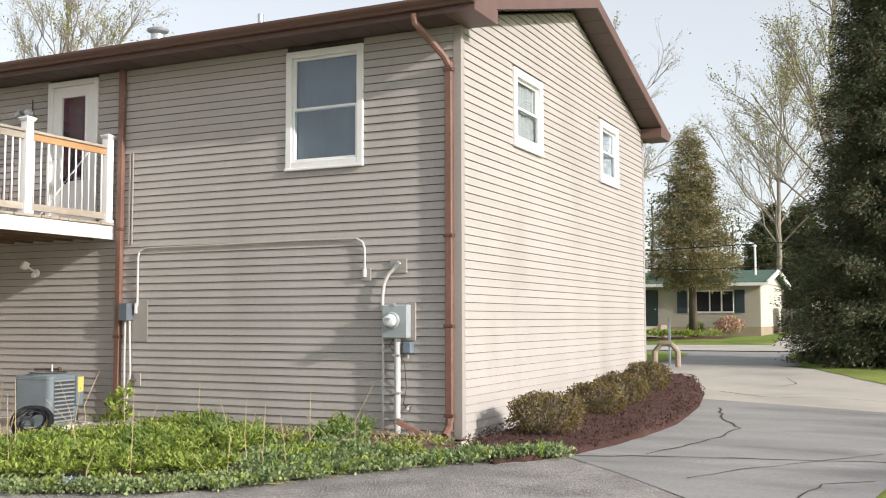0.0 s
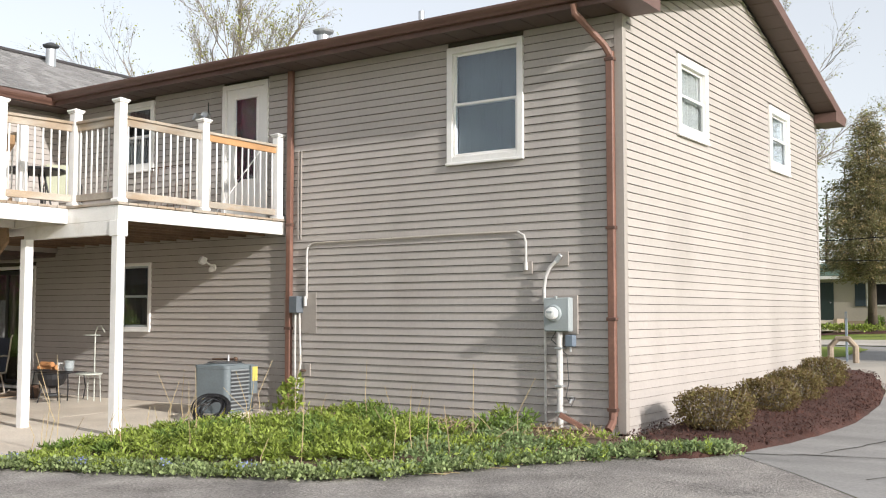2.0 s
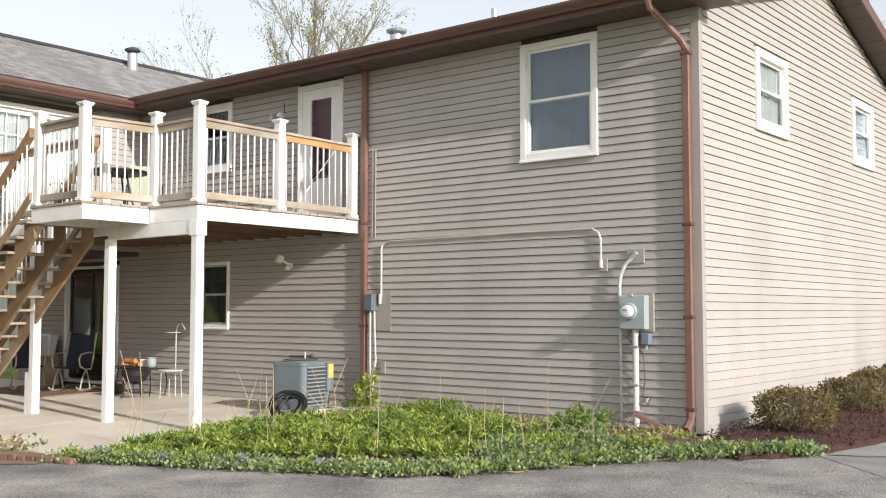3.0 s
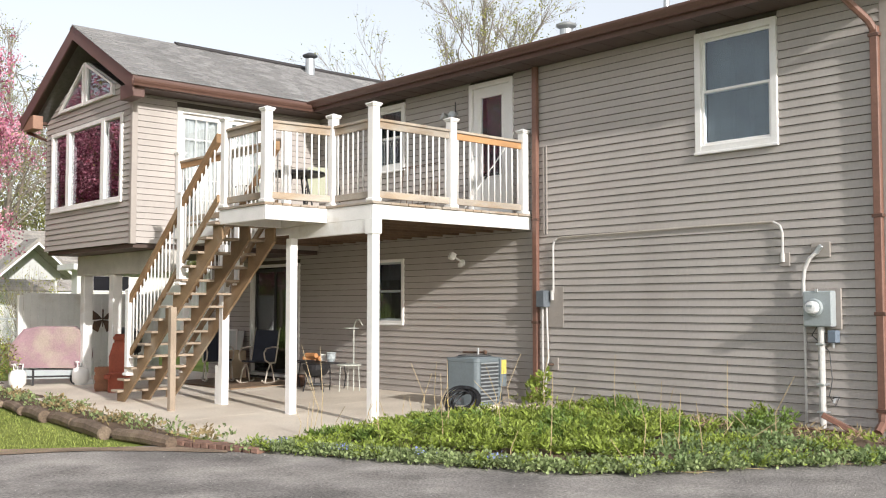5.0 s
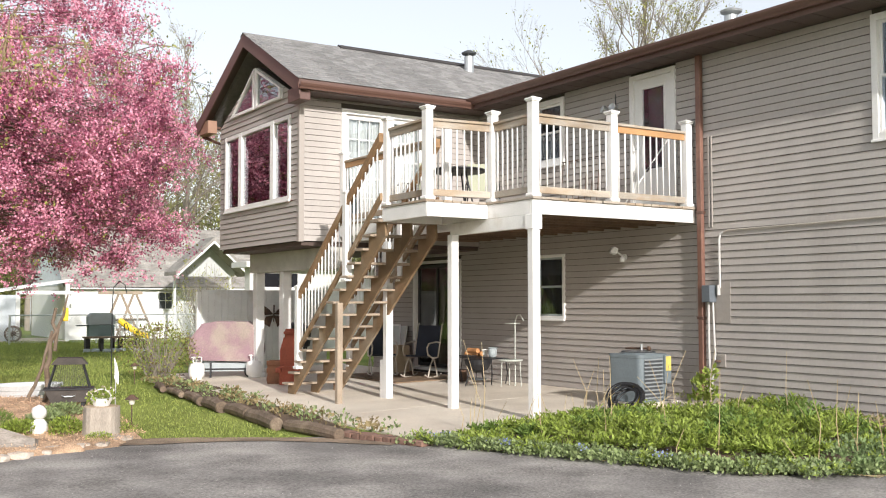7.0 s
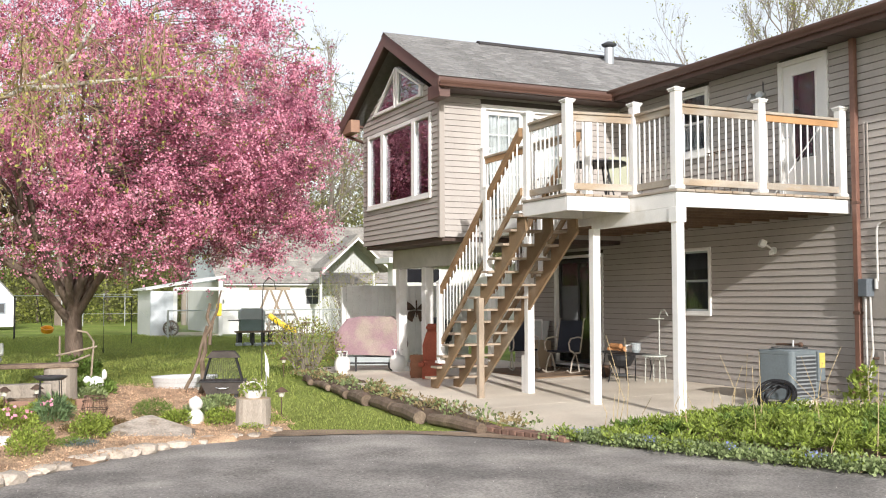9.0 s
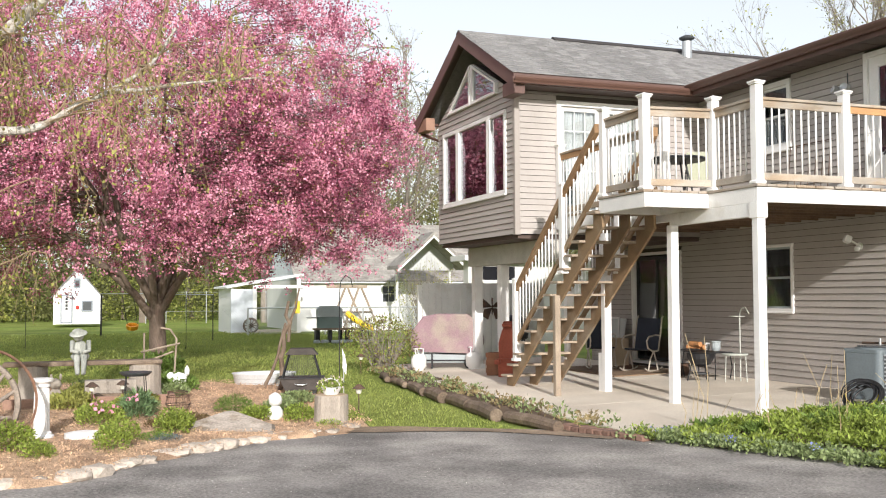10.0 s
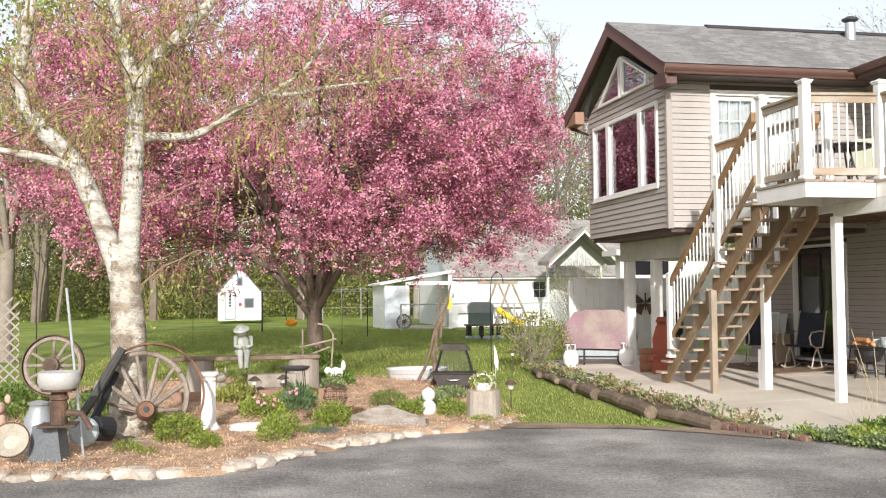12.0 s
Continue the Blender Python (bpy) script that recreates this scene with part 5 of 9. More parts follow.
# ---- planting near the house ----
def inside(p, poly):
    x, y = p
    hit, n = False, len(poly)
    for i in range(n):
        (x1, y1), (x2, y2) = poly[i], poly[(i + 1) % n]
        if (y1 > y) != (y2 > y) and x < (x2 - x1) * (y - y1) / (y2 - y1) + x1:
            hit = not hit
    return hit


def edge_dist(p, line):
    best = 9.0
    P = Vector(p)
    for a, b in zip(line, line[1:]):
        A, B = Vector(a), Vector(b)
        t = max(0, min(1, (P - A).dot(B - A) / (B - A).length_squared))
        best = min(best, (A + (B - A) * t - P).length)
    return best


def tuft(rng, x, y, z, r, h, n, out, dirs):
    """Leaf places of one leafy clump: stems leaning outward from its foot."""
    for _ in range(n):
        a, q = rng.uniform(0, 2 * math.pi), math.sqrt(rng.random())
        u = rng.random() ** 0.6
        hh = h * u * (1 - 0.45 * q * q)
        out.append((x + math.cos(a) * q * r, y + math.sin(a) * q * r, z + hh))
        dirs.append((math.cos(a) * 0.7, math.sin(a) * 0.7, 0.75))


def sprig(rng, x, y, z, r, h, stems, per, out, dirs):
    """Leaf places of one plant: stems fan out from its foot, with leaves all along them."""
    for _ in range(stems):
        a, q = rng.uniform(0, 2 * math.pi), math.sqrt(rng.random())
        hh = h * rng.uniform(0.7, 1.1) * (1 - 0.35 * q * q)
        for k in range(per):
            u = 0.15 + 0.85 * (k + rng.random()) / per
            out.append((x + math.cos(a) * q * r * u + rng.gauss(0, 0.008), y + math.sin(a) * q * r * u + rng.gauss(0, 0.008), z + hh * u))
            b = a + rng.uniform(-1.5, 1.5)
            dirs.append((math.cos(b) * 0.9, math.sin(b) * 0.9, 0.45 + 0.5 * u))


rp = random.Random(14)
groups = {k: ([], []) for k in ("tall", "deep", "pale", "grey")}
BEDFRONT = EDGE[11:19]
# clumps with gaps of soil between them, taller towards the middle of the bed
feet = []
tries = 0
while len(feet) < 150 and tries < 20000:
    tries += 1
    x, y = rp.uniform(-5.6, 0.7), rp.uniform(-5.2, -0.2)
    if not inside((x, y), PLANTS):
        continue
    d = edge_dist((x, y), BEDFRONT)
    wob = noise.noise(Vector((x * 1.3, y * 1.3, 7)))
    if d < 0.35 or (y > -1.4 and x > -4.3 and wob < 0.25) or (x < -4.2 and y > -2.2) or any((x - p) ** 2 + (y - q) ** 2 < 0.068 for p, q in feet):
        continue
    feet.append((x, y))
    z = gz(x, y) + 0.02 + 0.08 * step(-5.0, -3.6, y)
    h = (0.17 + 0.20 * step(0.3, 1.3, d)) * (1.0 + 0.9 * wob) * rp.uniform(0.8, 1.25) * (0.8 if x < -3.4 else 1.0)
    h = max(0.10, min(0.30, h * 0.60)) * (0.7 if x < -3.6 else 1.0)
    if x > -1.3 + wob:
        tuft(rp, x, y, z, 0.24, h * 0.62, 190, *groups["grey" if rp.random() < 0.7 else "tall"])
        continue
    sprig(rp, x, y, z, rp.uniform(0.18, 0.30), h, 26, 13, *groups["tall" if rp.random() < 0.66 else "deep"])
for _ in range(420):
    x, y = rp.uniform(-5.6, 0.9), rp.uniform(-5.2, -0.15)
    if inside((x, y), PLANTS) and edge_dist((x, y), BEDFRONT) > 0.2:
        tuft(rp, x, y, gz(x, y) + 0.02 + 0.08 * step(-5.0, -3.6, y), 0.10, rp.uniform(0.04, 0.10), 16, *groups["pale" if rp.random() < 0.3 else "tall"])
for _ in range(330):
    k = rp.randrange(len(BEDFRONT) - 1)
    a = Vector(BEDFRONT[k]).lerp(Vector(BEDFRONT[k + 1]), rp.random())
    q = abs(rp.gauss(0, 0.2))
    x, y = a.x - q * 0.5 + rp.gauss(0, 0.05), a.y + q
    tuft(rp, x, y, gz(x, y) + 0.015, 0.13, rp.uniform(0.06, 0.13), 44, *groups["grey" if x > -0.9 and rp.random() < 0.7 else "pale"])
for _ in range(120):
    k = rp.randrange(len(BEDFRONT) - 1)
    a = Vector(BEDFRONT[k]).lerp(Vector(BEDFRONT[k + 1]), rp.random())
    x, y = a.x + rp.gauss(0, 0.07), a.y + rp.gauss(0, 0.07)
    if rp.random() < 0.75:
        tuft(rp, x, y, gz(x, y) + 0.015, 0.11, rp.uniform(0.05, 0.12), 34, *groups["pale"])
    else:
        sprig(rp, x, y, gz(x, y) + 0.015, 0.14, rp.uniform(0.1, 0.2), 7, 6, *groups["tall"])
tagged(leaves("perennials", groups["tall"][0], 0.058, GREEN, seed=1, droop=np.array(groups["tall"][1]), aspect=0.34), "bright green leafy perennials filling the bed", "perennials", kind="stuff")
tagged(leaves("perennials_dark", groups["deep"][0], 0.08, DEEP, seed=2, droop=groups["deep"][1], aspect=0.24), "darker green leafy perennials in the bed", "perennials", kind="stuff")
tagged(leaves("ground_cover", groups["pale"][0], 0.042, PALE, seed=3, droop=groups["pale"][1], aspect=0.7), "pale variegated ground cover edging the asphalt", "ground cover", kind="stuff")
tagged(leaves("ground_cover_corner", groups["grey"][0], 0.048, leafy("grey green leaf", (0.22, 0.30, 0.125)), seed=4, droop=groups["grey"][1], aspect=0.55), "grey-green ground cover by the house corner", "ground cover", kind="stuff")
bl = [(x + rp.gauss(0, 0.06), y + rp.gauss(0, 0.06), gz(x, y) + 0.12 + rp.random() * 0.05) for x, y in ((-2.6, -4.5), (-1.9, -4.2), (-3.4, -4.9), (-4.2, -5.1)) for _ in range(26)]
tagged(leaves("blue_flowers", bl, 0.018, leafy("blue petal", (0.25, 0.30, 0.62)), seed=5, aspect=0.9), "small blue flowers among the ground cover", "flowers", kind="stuff")
# tall climber by the downspout
o, dd = [], []
for i in range(7):
    tuft(rp, -4.72 + rp.uniform(-0.12, 0.12), -0.5 + rp.uniform(-0.15, 0.05), 0.0 + i * 0.062, 0.17 - i * 0.016, 0.18, 34, o, dd)
cl = thing("tall_weed", "leafy green weed growing up beside the downspout", "plant")
part("stem", tube([(-4.72, -0.5, gz(-4.7, -0.5)), (-4.75, -0.48, 0.25), (-4.70, -0.5, 0.5)], [0.012, 0.009, 0.004]), GREEN, cl)
leaves("foliage", o, 0.085, GREEN, cl, seed=6, droop=dd)
# straw litter between the plants and the wall
lit = [(x, y, gz(x, y) + 0.10) for x, y in ((rp.uniform(-4.5, -0.1), -0.1 - abs(rp.gauss(0, 0.7))) for _ in range(2600))]
tagged(leaves("straw_litter", lit, 0.10, STRAW, seed=17, aspect=0.10, bend=0.2, droop=(0, 0, 0.05)), "dry straw litter lying along the foot of the wall", "straw", kind="stuff")
# dry stalks
st = bmesh.new()
for i in range(46):
    x, y = rp.uniform(-5.6, -0.2), rp.uniform(-4.2, -0.4)
    if inside((x, y), PLANTS):
        h = rp.uniform(0.45, 0.95) if i % 3 else rp.uniform(0.3, 0.5)
        z = gz(x, y)
        add_tube(st, [(x, y, z), (x + rp.gauss(0, 0.03), y + rp.gauss(0, 0.03), z + h * 0.5), (x + rp.gauss(0, 0.12), y + rp.gauss(0, 0.12), z + h)], [0.006, 0.005, 0.003], 4)
for i in range(14):
    x, y = rp.uniform(-5.2, -4.6), rp.uniform(-4.6, -2.0)
    z = gz(x, y)
    h = rp.uniform(0.5, 1.25) if i < 4 else 0.4
    add_tube(st, [(x, y, z), (x + rp.gauss(0, 0.05), y, z + h * 0.5), (x + rp.gauss(0, 0.14), y, z + h)], [0.006, 0.005, 0.003], 4)
for i in range(40):
    k = rp.randrange(len(BEDFRONT) - 1)
    a = Vector(BEDFRONT[k]).lerp(Vector(BEDFRONT[k + 1]), rp.random())
    an = rp.uniform(0, 3.1)
    L = rp.uniform(0.08, 0.28)
    z = gz(a.x, a.y) + 0.02
    add_tube(st, [(a.x, a.y, z), (a.x + math.cos(an) * L, a.y + math.sin(an) * L, z + 0.005)], 0.004, 4)
tagged(part("dry_stalks", st, STRAW, None), "dry straw-coloured stalks of last year's plants", "dry stalks", kind="stuff")


def bush(x, y, r, h, label, mats, seed, n=2600, leaf=0.05, z=None, category="shrub", group="", name="hedge_shrub", box_=2.6, stems=26):
    rng = random.Random(seed)
    z0 = (gz(x, y) + 0.06 if z is None else z)
    b = thing(name, label, category, group)
    bm = bmesh.new()
    pts = []
    for i in range(stems):
        a, q = rng.uniform(0, 6.283), rng.uniform(0.2, 0.95)
        e = Vector((x + math.cos(a) * r * q, y + math.sin(a) * r * q, z0 + h * rng.uniform(0.6, 0.98)))
        limb(bm, (x + math.cos(a) * 0.08, y + math.sin(a) * 0.08, z0 - 0.1), e, 0.012, 0.004, 0.03, 0.12, rng, 4, 4)
    part("stemwork", bm, BARE, b)
    for i in range(n):
        u = Vector((rng.gauss(0, 1), rng.gauss(0, 1), rng.gauss(0.2, 1))).normalized()
        k = sum(abs(c) ** box_ for c in u) ** (-1 / box_) * (0.72 + 0.3 * rng.random()) * (0.93 + 0.2 * noise.noise(u * 2.5 + Vector((seed, 0, 0))))
        zz = z0 + h * 0.5 + u.z * k * h * 0.5
        if zz > z0 - 0.02:
            pts.append((x + u.x * k * r, y + u.y * k * r, zz))
    m = len(pts) // len(mats)
    for j, mt in enumerate(mats):
        leaves("foliage", pts[j * m:(j + 1) * m], leaf, mt, b, seed=seed + j)
    return b


for i, (x, y, r, h) in enumerate(((0.80, 0.70, 0.48, 0.52), (0.80, 2.75, 0.44, 0.50), (0.74, 4.25, 0.44, 0.52), (0.66, 6.1, 0.40, 0.56))):
    bush(x, y, r, h, "clipped bronze-green hedge shrub in the red mulch", [OLIVE, OLIVE, leafy("hedge tip %d" % i, (0.20, 0.17, 0.055))], 90 + i, 5200, 0.036, group="hedge shrubs along the gable", stems=60)
bush(0.5, 7.0, 0.28, 0.35, "low bright green plant behind the hedge", [GREEN], 97, 700, 0.06, name="green_plant", category="plant")
bush(-15.0, -4.85, 0.85, 1.2, "open twiggy shrub with fresh green leaves", [GREEN, BUDS, OLIVE], 98, 2400, 0.05, name="garden_shrub", box_=2.0, stems=60, z=-0.12)
bush(-37.5, 4.0, 1.7, 3.4, "bare twiggy bush in front of the white garage", [BUDS], 99, 900, 0.09, name="garden_shrub", box_=2.0, stems=120, z=-0.15)

# red mulch chunks and wood chips lying loose
def chips(name, poly, n, size, material, seed, lift, label, mound):
    rng = random.Random(seed)
    xs, ys = [p[0] for p in poly], [p[1] for p in poly]
    pts = []
    while len(pts) < n:
        p = (rng.uniform(min(xs), max(xs)), rng.uniform(min(ys), max(ys)))
        if inside(p, poly):
            pts.append((p[0], p[1], gz(*p) + lift + mound(*p)))
    return tagged(leaves(name, pts, size, material, seed=seed, aspect=0.28, bend=0.5, droop=(0.0, 0.0, 0.15)), label, "mulch", kind="stuff")


chips("bark_mulch", MULCH, 9000, 0.045, REDMULCH, 5, 0.025, "loose dark red bark chunks", lambda x, y: 0.04 + 0.10 * step(1.9, 0.5, x) * step(-1, 3, y))
chips("wood_chips", GARDEN, 44000, 0.032, CHIPS, 6, 0.03, "loose tan wood chips on the garden bed", lambda x, y: 0.045)
gr_ = random.Random(44)
gb = [(x, y, gz(x, y) + 0.008) for x, y in ((gr_.uniform(-6.0, 6.5), gr_.uniform(-13, -0.6)) for _ in range(7000)) if inside((x, y), EDGE + [(2.29, -1.35), (3.25, -2.45), (7.5, -7.2), (9, -13.6)])]
tagged(leaves("asphalt_grit", gb, 0.009, mat("pale grit", (0.40, 0.38, 0.355), 0.9, 0.3, island=0.5), seed=45, aspect=0.8, bend=0.6), "loose pale grit on the asphalt", "grit", kind="stuff")
# grass blades over the lawn that lies near
rg = np.random.RandomState(9)
gp, gs = [], []
LAWNS = [([(-6.2, -7.45), (-5.8, -6.5), (-5.6, -6.0), (-8, -5.95), (-14, -5.5), (-16, -4), (-30, -1), (-40, -2), (-40, -14), (-14, -14), (-13.9, -11.6), (-13.4, -8.2), (-11.9, -7.3), (-9.1, -7.2), (-6.6, -7.55)], 130000), ([(4.6, 7), (4.25, 9.6), (3.1, 12.1), (1.3, 20.9), (1.6, 22.9), (9, 22.9), (9, 13.5), (9, -4), (4.8, -4), (4.6, 2)], 22000)]
for poly, n in LAWNS:
    xs, ys = [p[0] for p in poly], [p[1] for p in poly]
    k = 0
    while k < n:
        x = max(xs) - (max(xs) - min(xs)) * rg.random_sample() ** 1.7
        y = rg.uniform(min(ys), max(ys))
        k += 1
        if inside((x, y), poly):
            gp.append((x, y, gz(x, y) - 0.02))
            gs.append(0.026 + 0.0011 * abs(x - 4.98))
tagged(leaves("grass", gp, gs, leafy("grass blade", (0.31, 0.36, 0.09), 0.35, 0.3), seed=12, droop=(0, 0, 1.6), aspect=0.22), "green blades of mown grass", "grass", kind="stuff")

# ---- fixtures on the long wall ----
def plate(u0, u1, z0, z1, name="mounting_plate", material=TRIM_TAUPE):
    return box(u0, u1, -0.03, -0.012, z0, z1, 0.004)


mb = thing("electric_meter", "grey electric meter box with round glass meter", "electric meter")
part("backing", box(-1.02, -0.585, -0.05, -0.02, 1.17, 1.63, 0.004), TRIM_TAUPE, mb)
part("case", box(-0.985, -0.64, -0.16, -0.05, 1.20, 1.605, 0.012), GREYMETAL, mb)
part("hub", lathe([(0.10, 0), (0.105, 0.02), (0.09, 0.035)], 24, m=pose(-0.84, -0.16, 1.415, 90)), GREYMETAL, mb)
part("meter", lathe([(0.075, 0.0), (0.075, 0.05), (0.065, 0.085), (0.03, 0.095)], 24, m=pose(-0.84, -0.19, 1.415, 90)), mat("meter glass", (0.72, 0.73, 0.72), 0.15, 0.1), mb)
part("dial", box(-0.875, -0.805, -0.2925, -0.286, 1.42, 1.445), GREYMETAL, mb)
part("latch", box(-0.83, -0.80, -0.17, -0.15, 1.59, 1.625, 0.003), GALV, mb)
part("riser", tube([(-0.80, -0.10, 1.20), (-0.80, -0.10, 0.06)], 0.038, 12), PVC, mb)
for z in (1.0, 0.55, 0.24):
    part("strap", box(-0.85, -0.75, -0.143, -0.02, z - 0.012, z + 0.012, 0.003), GALV, mb)
part("ground_wire", tube([(-0.86, -0.08, 1.2), (-0.93, -0.07, 1.1), (-0.72, -0.07, 0.92), (-0.70, -0.06, 0.6), (-0.74, -0.06, 0.42), (-0.66, -0.07, 0.32), (-0.62, -0.06, 0.42), (-0.7, -0.06, 0.40)], 0.006, 5), DARKGREY, mb)
cb = thing("cable_box", "small blue-grey cable box below the meter", "junction box")
part("case", box(-0.72, -0.615, -0.12, -0.02, 1.02, 1.16, 0.01), mat("blue grey box", (0.16, 0.20, 0.25), 0.5), cb)
part("connector", tube([(-0.665, -0.08, 1.02), (-0.665, -0.08, 0.96)], 0.012), GALV, cb)
sp = thing("water_spigot", "metal outdoor spigot on the wall", "spigot")
part("body", tube([(-0.66, 0.0, 0.39), (-0.66, -0.09, 0.39), (-0.66, -0.12, 0.35)], 0.014), GALV, sp)
part("wheel_handle", lathe([(0.03, 0), (0.032, 0.008), (0.01, 0.012)], 12, m=pose(-0.66, -0.09, 0.42)), GALV, sp)
lc = thing("service_conduit", "bent metal conduit entering the wall plate", "conduit")
part("wall_plate", box(-0.94, -0.71, -0.035, -0.015, 1.99, 2.165, 0.004), TRIM_TAUPE, lc)
part("cover", box(-0.06, 0.06, -0.03, 0.0, -0.03, 0.03, 0.01, m=pose(-0.84, -0.036, 2.08, 0, -50, 0)), GALV, lc)
part("pipe", tube([(-0.87, -0.06, 2.04), (-0.94, -0.07, 1.98), (-1.0, -0.075, 1.86), (-1.02, -0.075, 1.72), (-1.02, -0.075, 1.55)], 0.022, 10), PVC, lc)
part("pipe", tube([(-1.02, -0.06, 1.6), (-1.02, -0.06, 0.10)], 0.016, 8), PVC, lc)
lw = thing("wall_conduit", "long painted conduit running across the siding", "conduit")
part("pipe", tube([(-1.41, -0.035, 2.432), (-2.4, -0.035, 2.435), (-3.6, -0.035, 2.425), (-4.76, -0.035, 2.42), (-4.84, -0.035, 2.40)], 0.014, 8), mat("painted conduit", (0.44, 0.40, 0.35), 0.5), lw)
part("drop", tube([(-1.29, -0.045, 2.02), (-1.29, -0.045, 2.30), (-1.32, -0.045, 2.38), (-1.41, -0.04, 2.432)], 0.016, 8), PVC, lw, "bare grey conduit bend")
part("drop", tube([(-4.84, -0.035, 2.40), (-4.895, -0.04, 2.37), (-4.91, -0.045, 2.30), (-4.91, -0.045, 1.62)], 0.016, 8), PVC, lw, "bare grey conduit bend")
part("wall_plate", box(-1.34, -1.21, -0.035, -0.015, 1.90, 2.06, 0.004), TRIM_TAUPE, lw)
part("fitting", tube([(-1.29, -0.05, 2.05), (-1.29, -0.05, 1.95)], 0.026, 10), PVC, lw)
part("fitting", tube([(-4.93, -0.05, 1.66), (-4.93, -0.05, 1.52)], 0.024, 10), PVC, lw)
jb = thing("disconnect_box", "dark grey electrical disconnect box by the downspout", "junction box")
part("backing", box(-5.37, -4.74, -0.026, -0.018, 1.13, 1.72, 0.003), TRIM_TAUPE, jb)
part("case", box(-5.15, -4.99, -0.16, -0.02, 1.42, 1.66, 0.01), mat("slate box", (0.13, 0.15, 0.17), 0.5), jb)
part("pipe", tube([(-5.09, -0.08, 1.42), (-5.09, -0.08, 0.75), (-5.07, -0.08, 0.2)], 0.016, 8), PVC, jb)
part("pipe", tube([(-5.02, -0.07, 1.42), (-5.0, -0.08, 1.1), (-4.985, -0.075, 0.7), (-5.03, -0.1, 0.25)], 0.014, 8), PVC, jb)
tp = thing("hose_outlet", "small wall outlet with brass fitting", "outlet")
part("plate", box(-4.95, -4.84, -0.036, -0.015, 0.52, 0.70, 0.004), TRIM_TAUPE, tp)
part("fitting", tube([(-4.93, -0.03, 0.60), (-4.96, -0.1, 0.60)], 0.018), IRON, tp)
vp = thing("vertical_strip", "slim taupe channel beside the downspout", "trim")
part("strip", box(-5.12, -5.09, -0.034, -0.015, 2.48, 3.78, 0.003), TRIM_TAUPE, vp)
part("strip", box(-5.06, -5.04, -0.034, -0.015, 2.48, 3.78, 0.003), TRIM_TAUPE, vp)
fl = thing("flood_light", "white twin security flood light under the deck", "flood light")
part("mount", lathe([(0.055, 0), (0.055, 0.03), (0.03, 0.05)], 14, m=pose(-6.85, -0.02, 2.12, 90)), WHITE, fl)
part("lamp_head", box(-0.075, 0.075, -0.05, 0.04, -0.055, 0.055, 0.012, m=pose(-6.90, -0.20, 2.22, -25, 0, -30)), WHITE, fl)
part("lens", box(-0.06, 0.06, -0.056, -0.05, -0.042, 0.042, m=pose(-6.90, -0.20, 2.22, -25, 0, -30)), GALV, fl)
part("lamp_arm", tube([(-6.85, -0.06, 2.14), (-6.88, -0.16, 2.2)], 0.015), WHITE, fl)
part("sensor", lathe([(0.035, 0), (0.04, 0.04), (0.025, 0.07)], 12, m=pose(-6.83, -0.10, 2.05)), WHITE, fl)
f2 = thing("flood_light", "grey twin round flood light beside the back door", "flood light")
for dx in (-0.07, 0.07):
    part("lamp_head", lathe([(0.03, 0), (0.055, 0.05), (0.065, 0.12), (0.06, 0.13), (0.03, 0.115)], 14, m=pose(-7.02 + dx, -0.1, 4.45, 75, 0, dx * 300)), GALV, f2)
part("mount", lathe([(0.05, 0), (0.05, 0.03), (0.02, 0.1)], 12, m=pose(-7.02, -0.01, 4.5, 90)), GALV, f2)
part("stem", tube([(-7.02, -0.03, 4.5), (-7.02, -0.03, 4.72)], 0.008), DARKGREY, f2)
db = thing("splash_pipe", "loose piece of brown downspout lying at the wall", "downspout piece")
part("pipe", box(-0.25, 0.25, -0.04, 0.04, -0.03, 0.03, 0.006, m=pose(-0.48, -0.25, 0.12, 0, 28, 20)), COPPER, db)
db = thing("drain_pipe", "brown downspout pipe lying along the foundation", "drain pipe")
part("pipe", box(-1.25, -0.2, -0.17, -0.10, 0.0, 0.055, 0.008), COPPER, db)
flue(-5.99, 1.5, RZ - RS * (RY - 1.5) - 0.02, 0.32, 0.11, 2)
flue(-3.64, 1.0, RZ - RS * (RY - 1.0), 0.33, 0.045, 0)

# ---- air conditioner ----
ac = thing("air_conditioner", "grey air conditioner condenser with louvred sides", "air conditioner", at=(-5.78, -0.78, 0.0), turn=6)
ACM = mat("condenser grey", (0.155, 0.185, 0.20), 0.5, 0.1, 4, 40, 0.05)
bm = bmesh.new()
prof = [(sx * 0.23 + 0.08 * math.cos(q), sy * 0.23 + 0.08 * math.sin(q)) for sx, sy, q0 in ((1, 1, 0), (-1, 1, 90), (-1, -1, 180), (1, -1, 270)) for q in (math.radians(q0 + 15 * k) for k in range(7))]
rows = [[bm.verts.new((x * k, y * k, z)) for x, y in prof] for z, k in ((0.03, 1.0), (0.055, 1.0), (0.06, 0.985), (0.64, 0.985), (0.645, 1.0), (0.685, 1.0), (0.695, 0.97))]
for p, q in zip(rows, rows[1:]):
    for i in range(len(prof)):
        bm.faces.new((p[i], p[(i + 1) % len(prof)], q[(i + 1) % len(prof)], q[i]))
bm.faces.new(rows[-1])
part("body", bm, ACM, ac)
# flat dark panel paints the shade between the louvres; nothing is hollowed out
part("recess", box(0.306, 0.309, -0.23, 0.15, 0.07, 0.63), DARKGREY, ac)
part("top_cover", lathe([(0.27, 0.69), (0.27, 0.705), (0.22, 0.715), (0.08, 0.72)], 24), ACM, ac)
part("pad", box(-0.4, 0.4, -0.4, 0.4, -0.12, 0.03, 0.01), CONCRETE, ac)
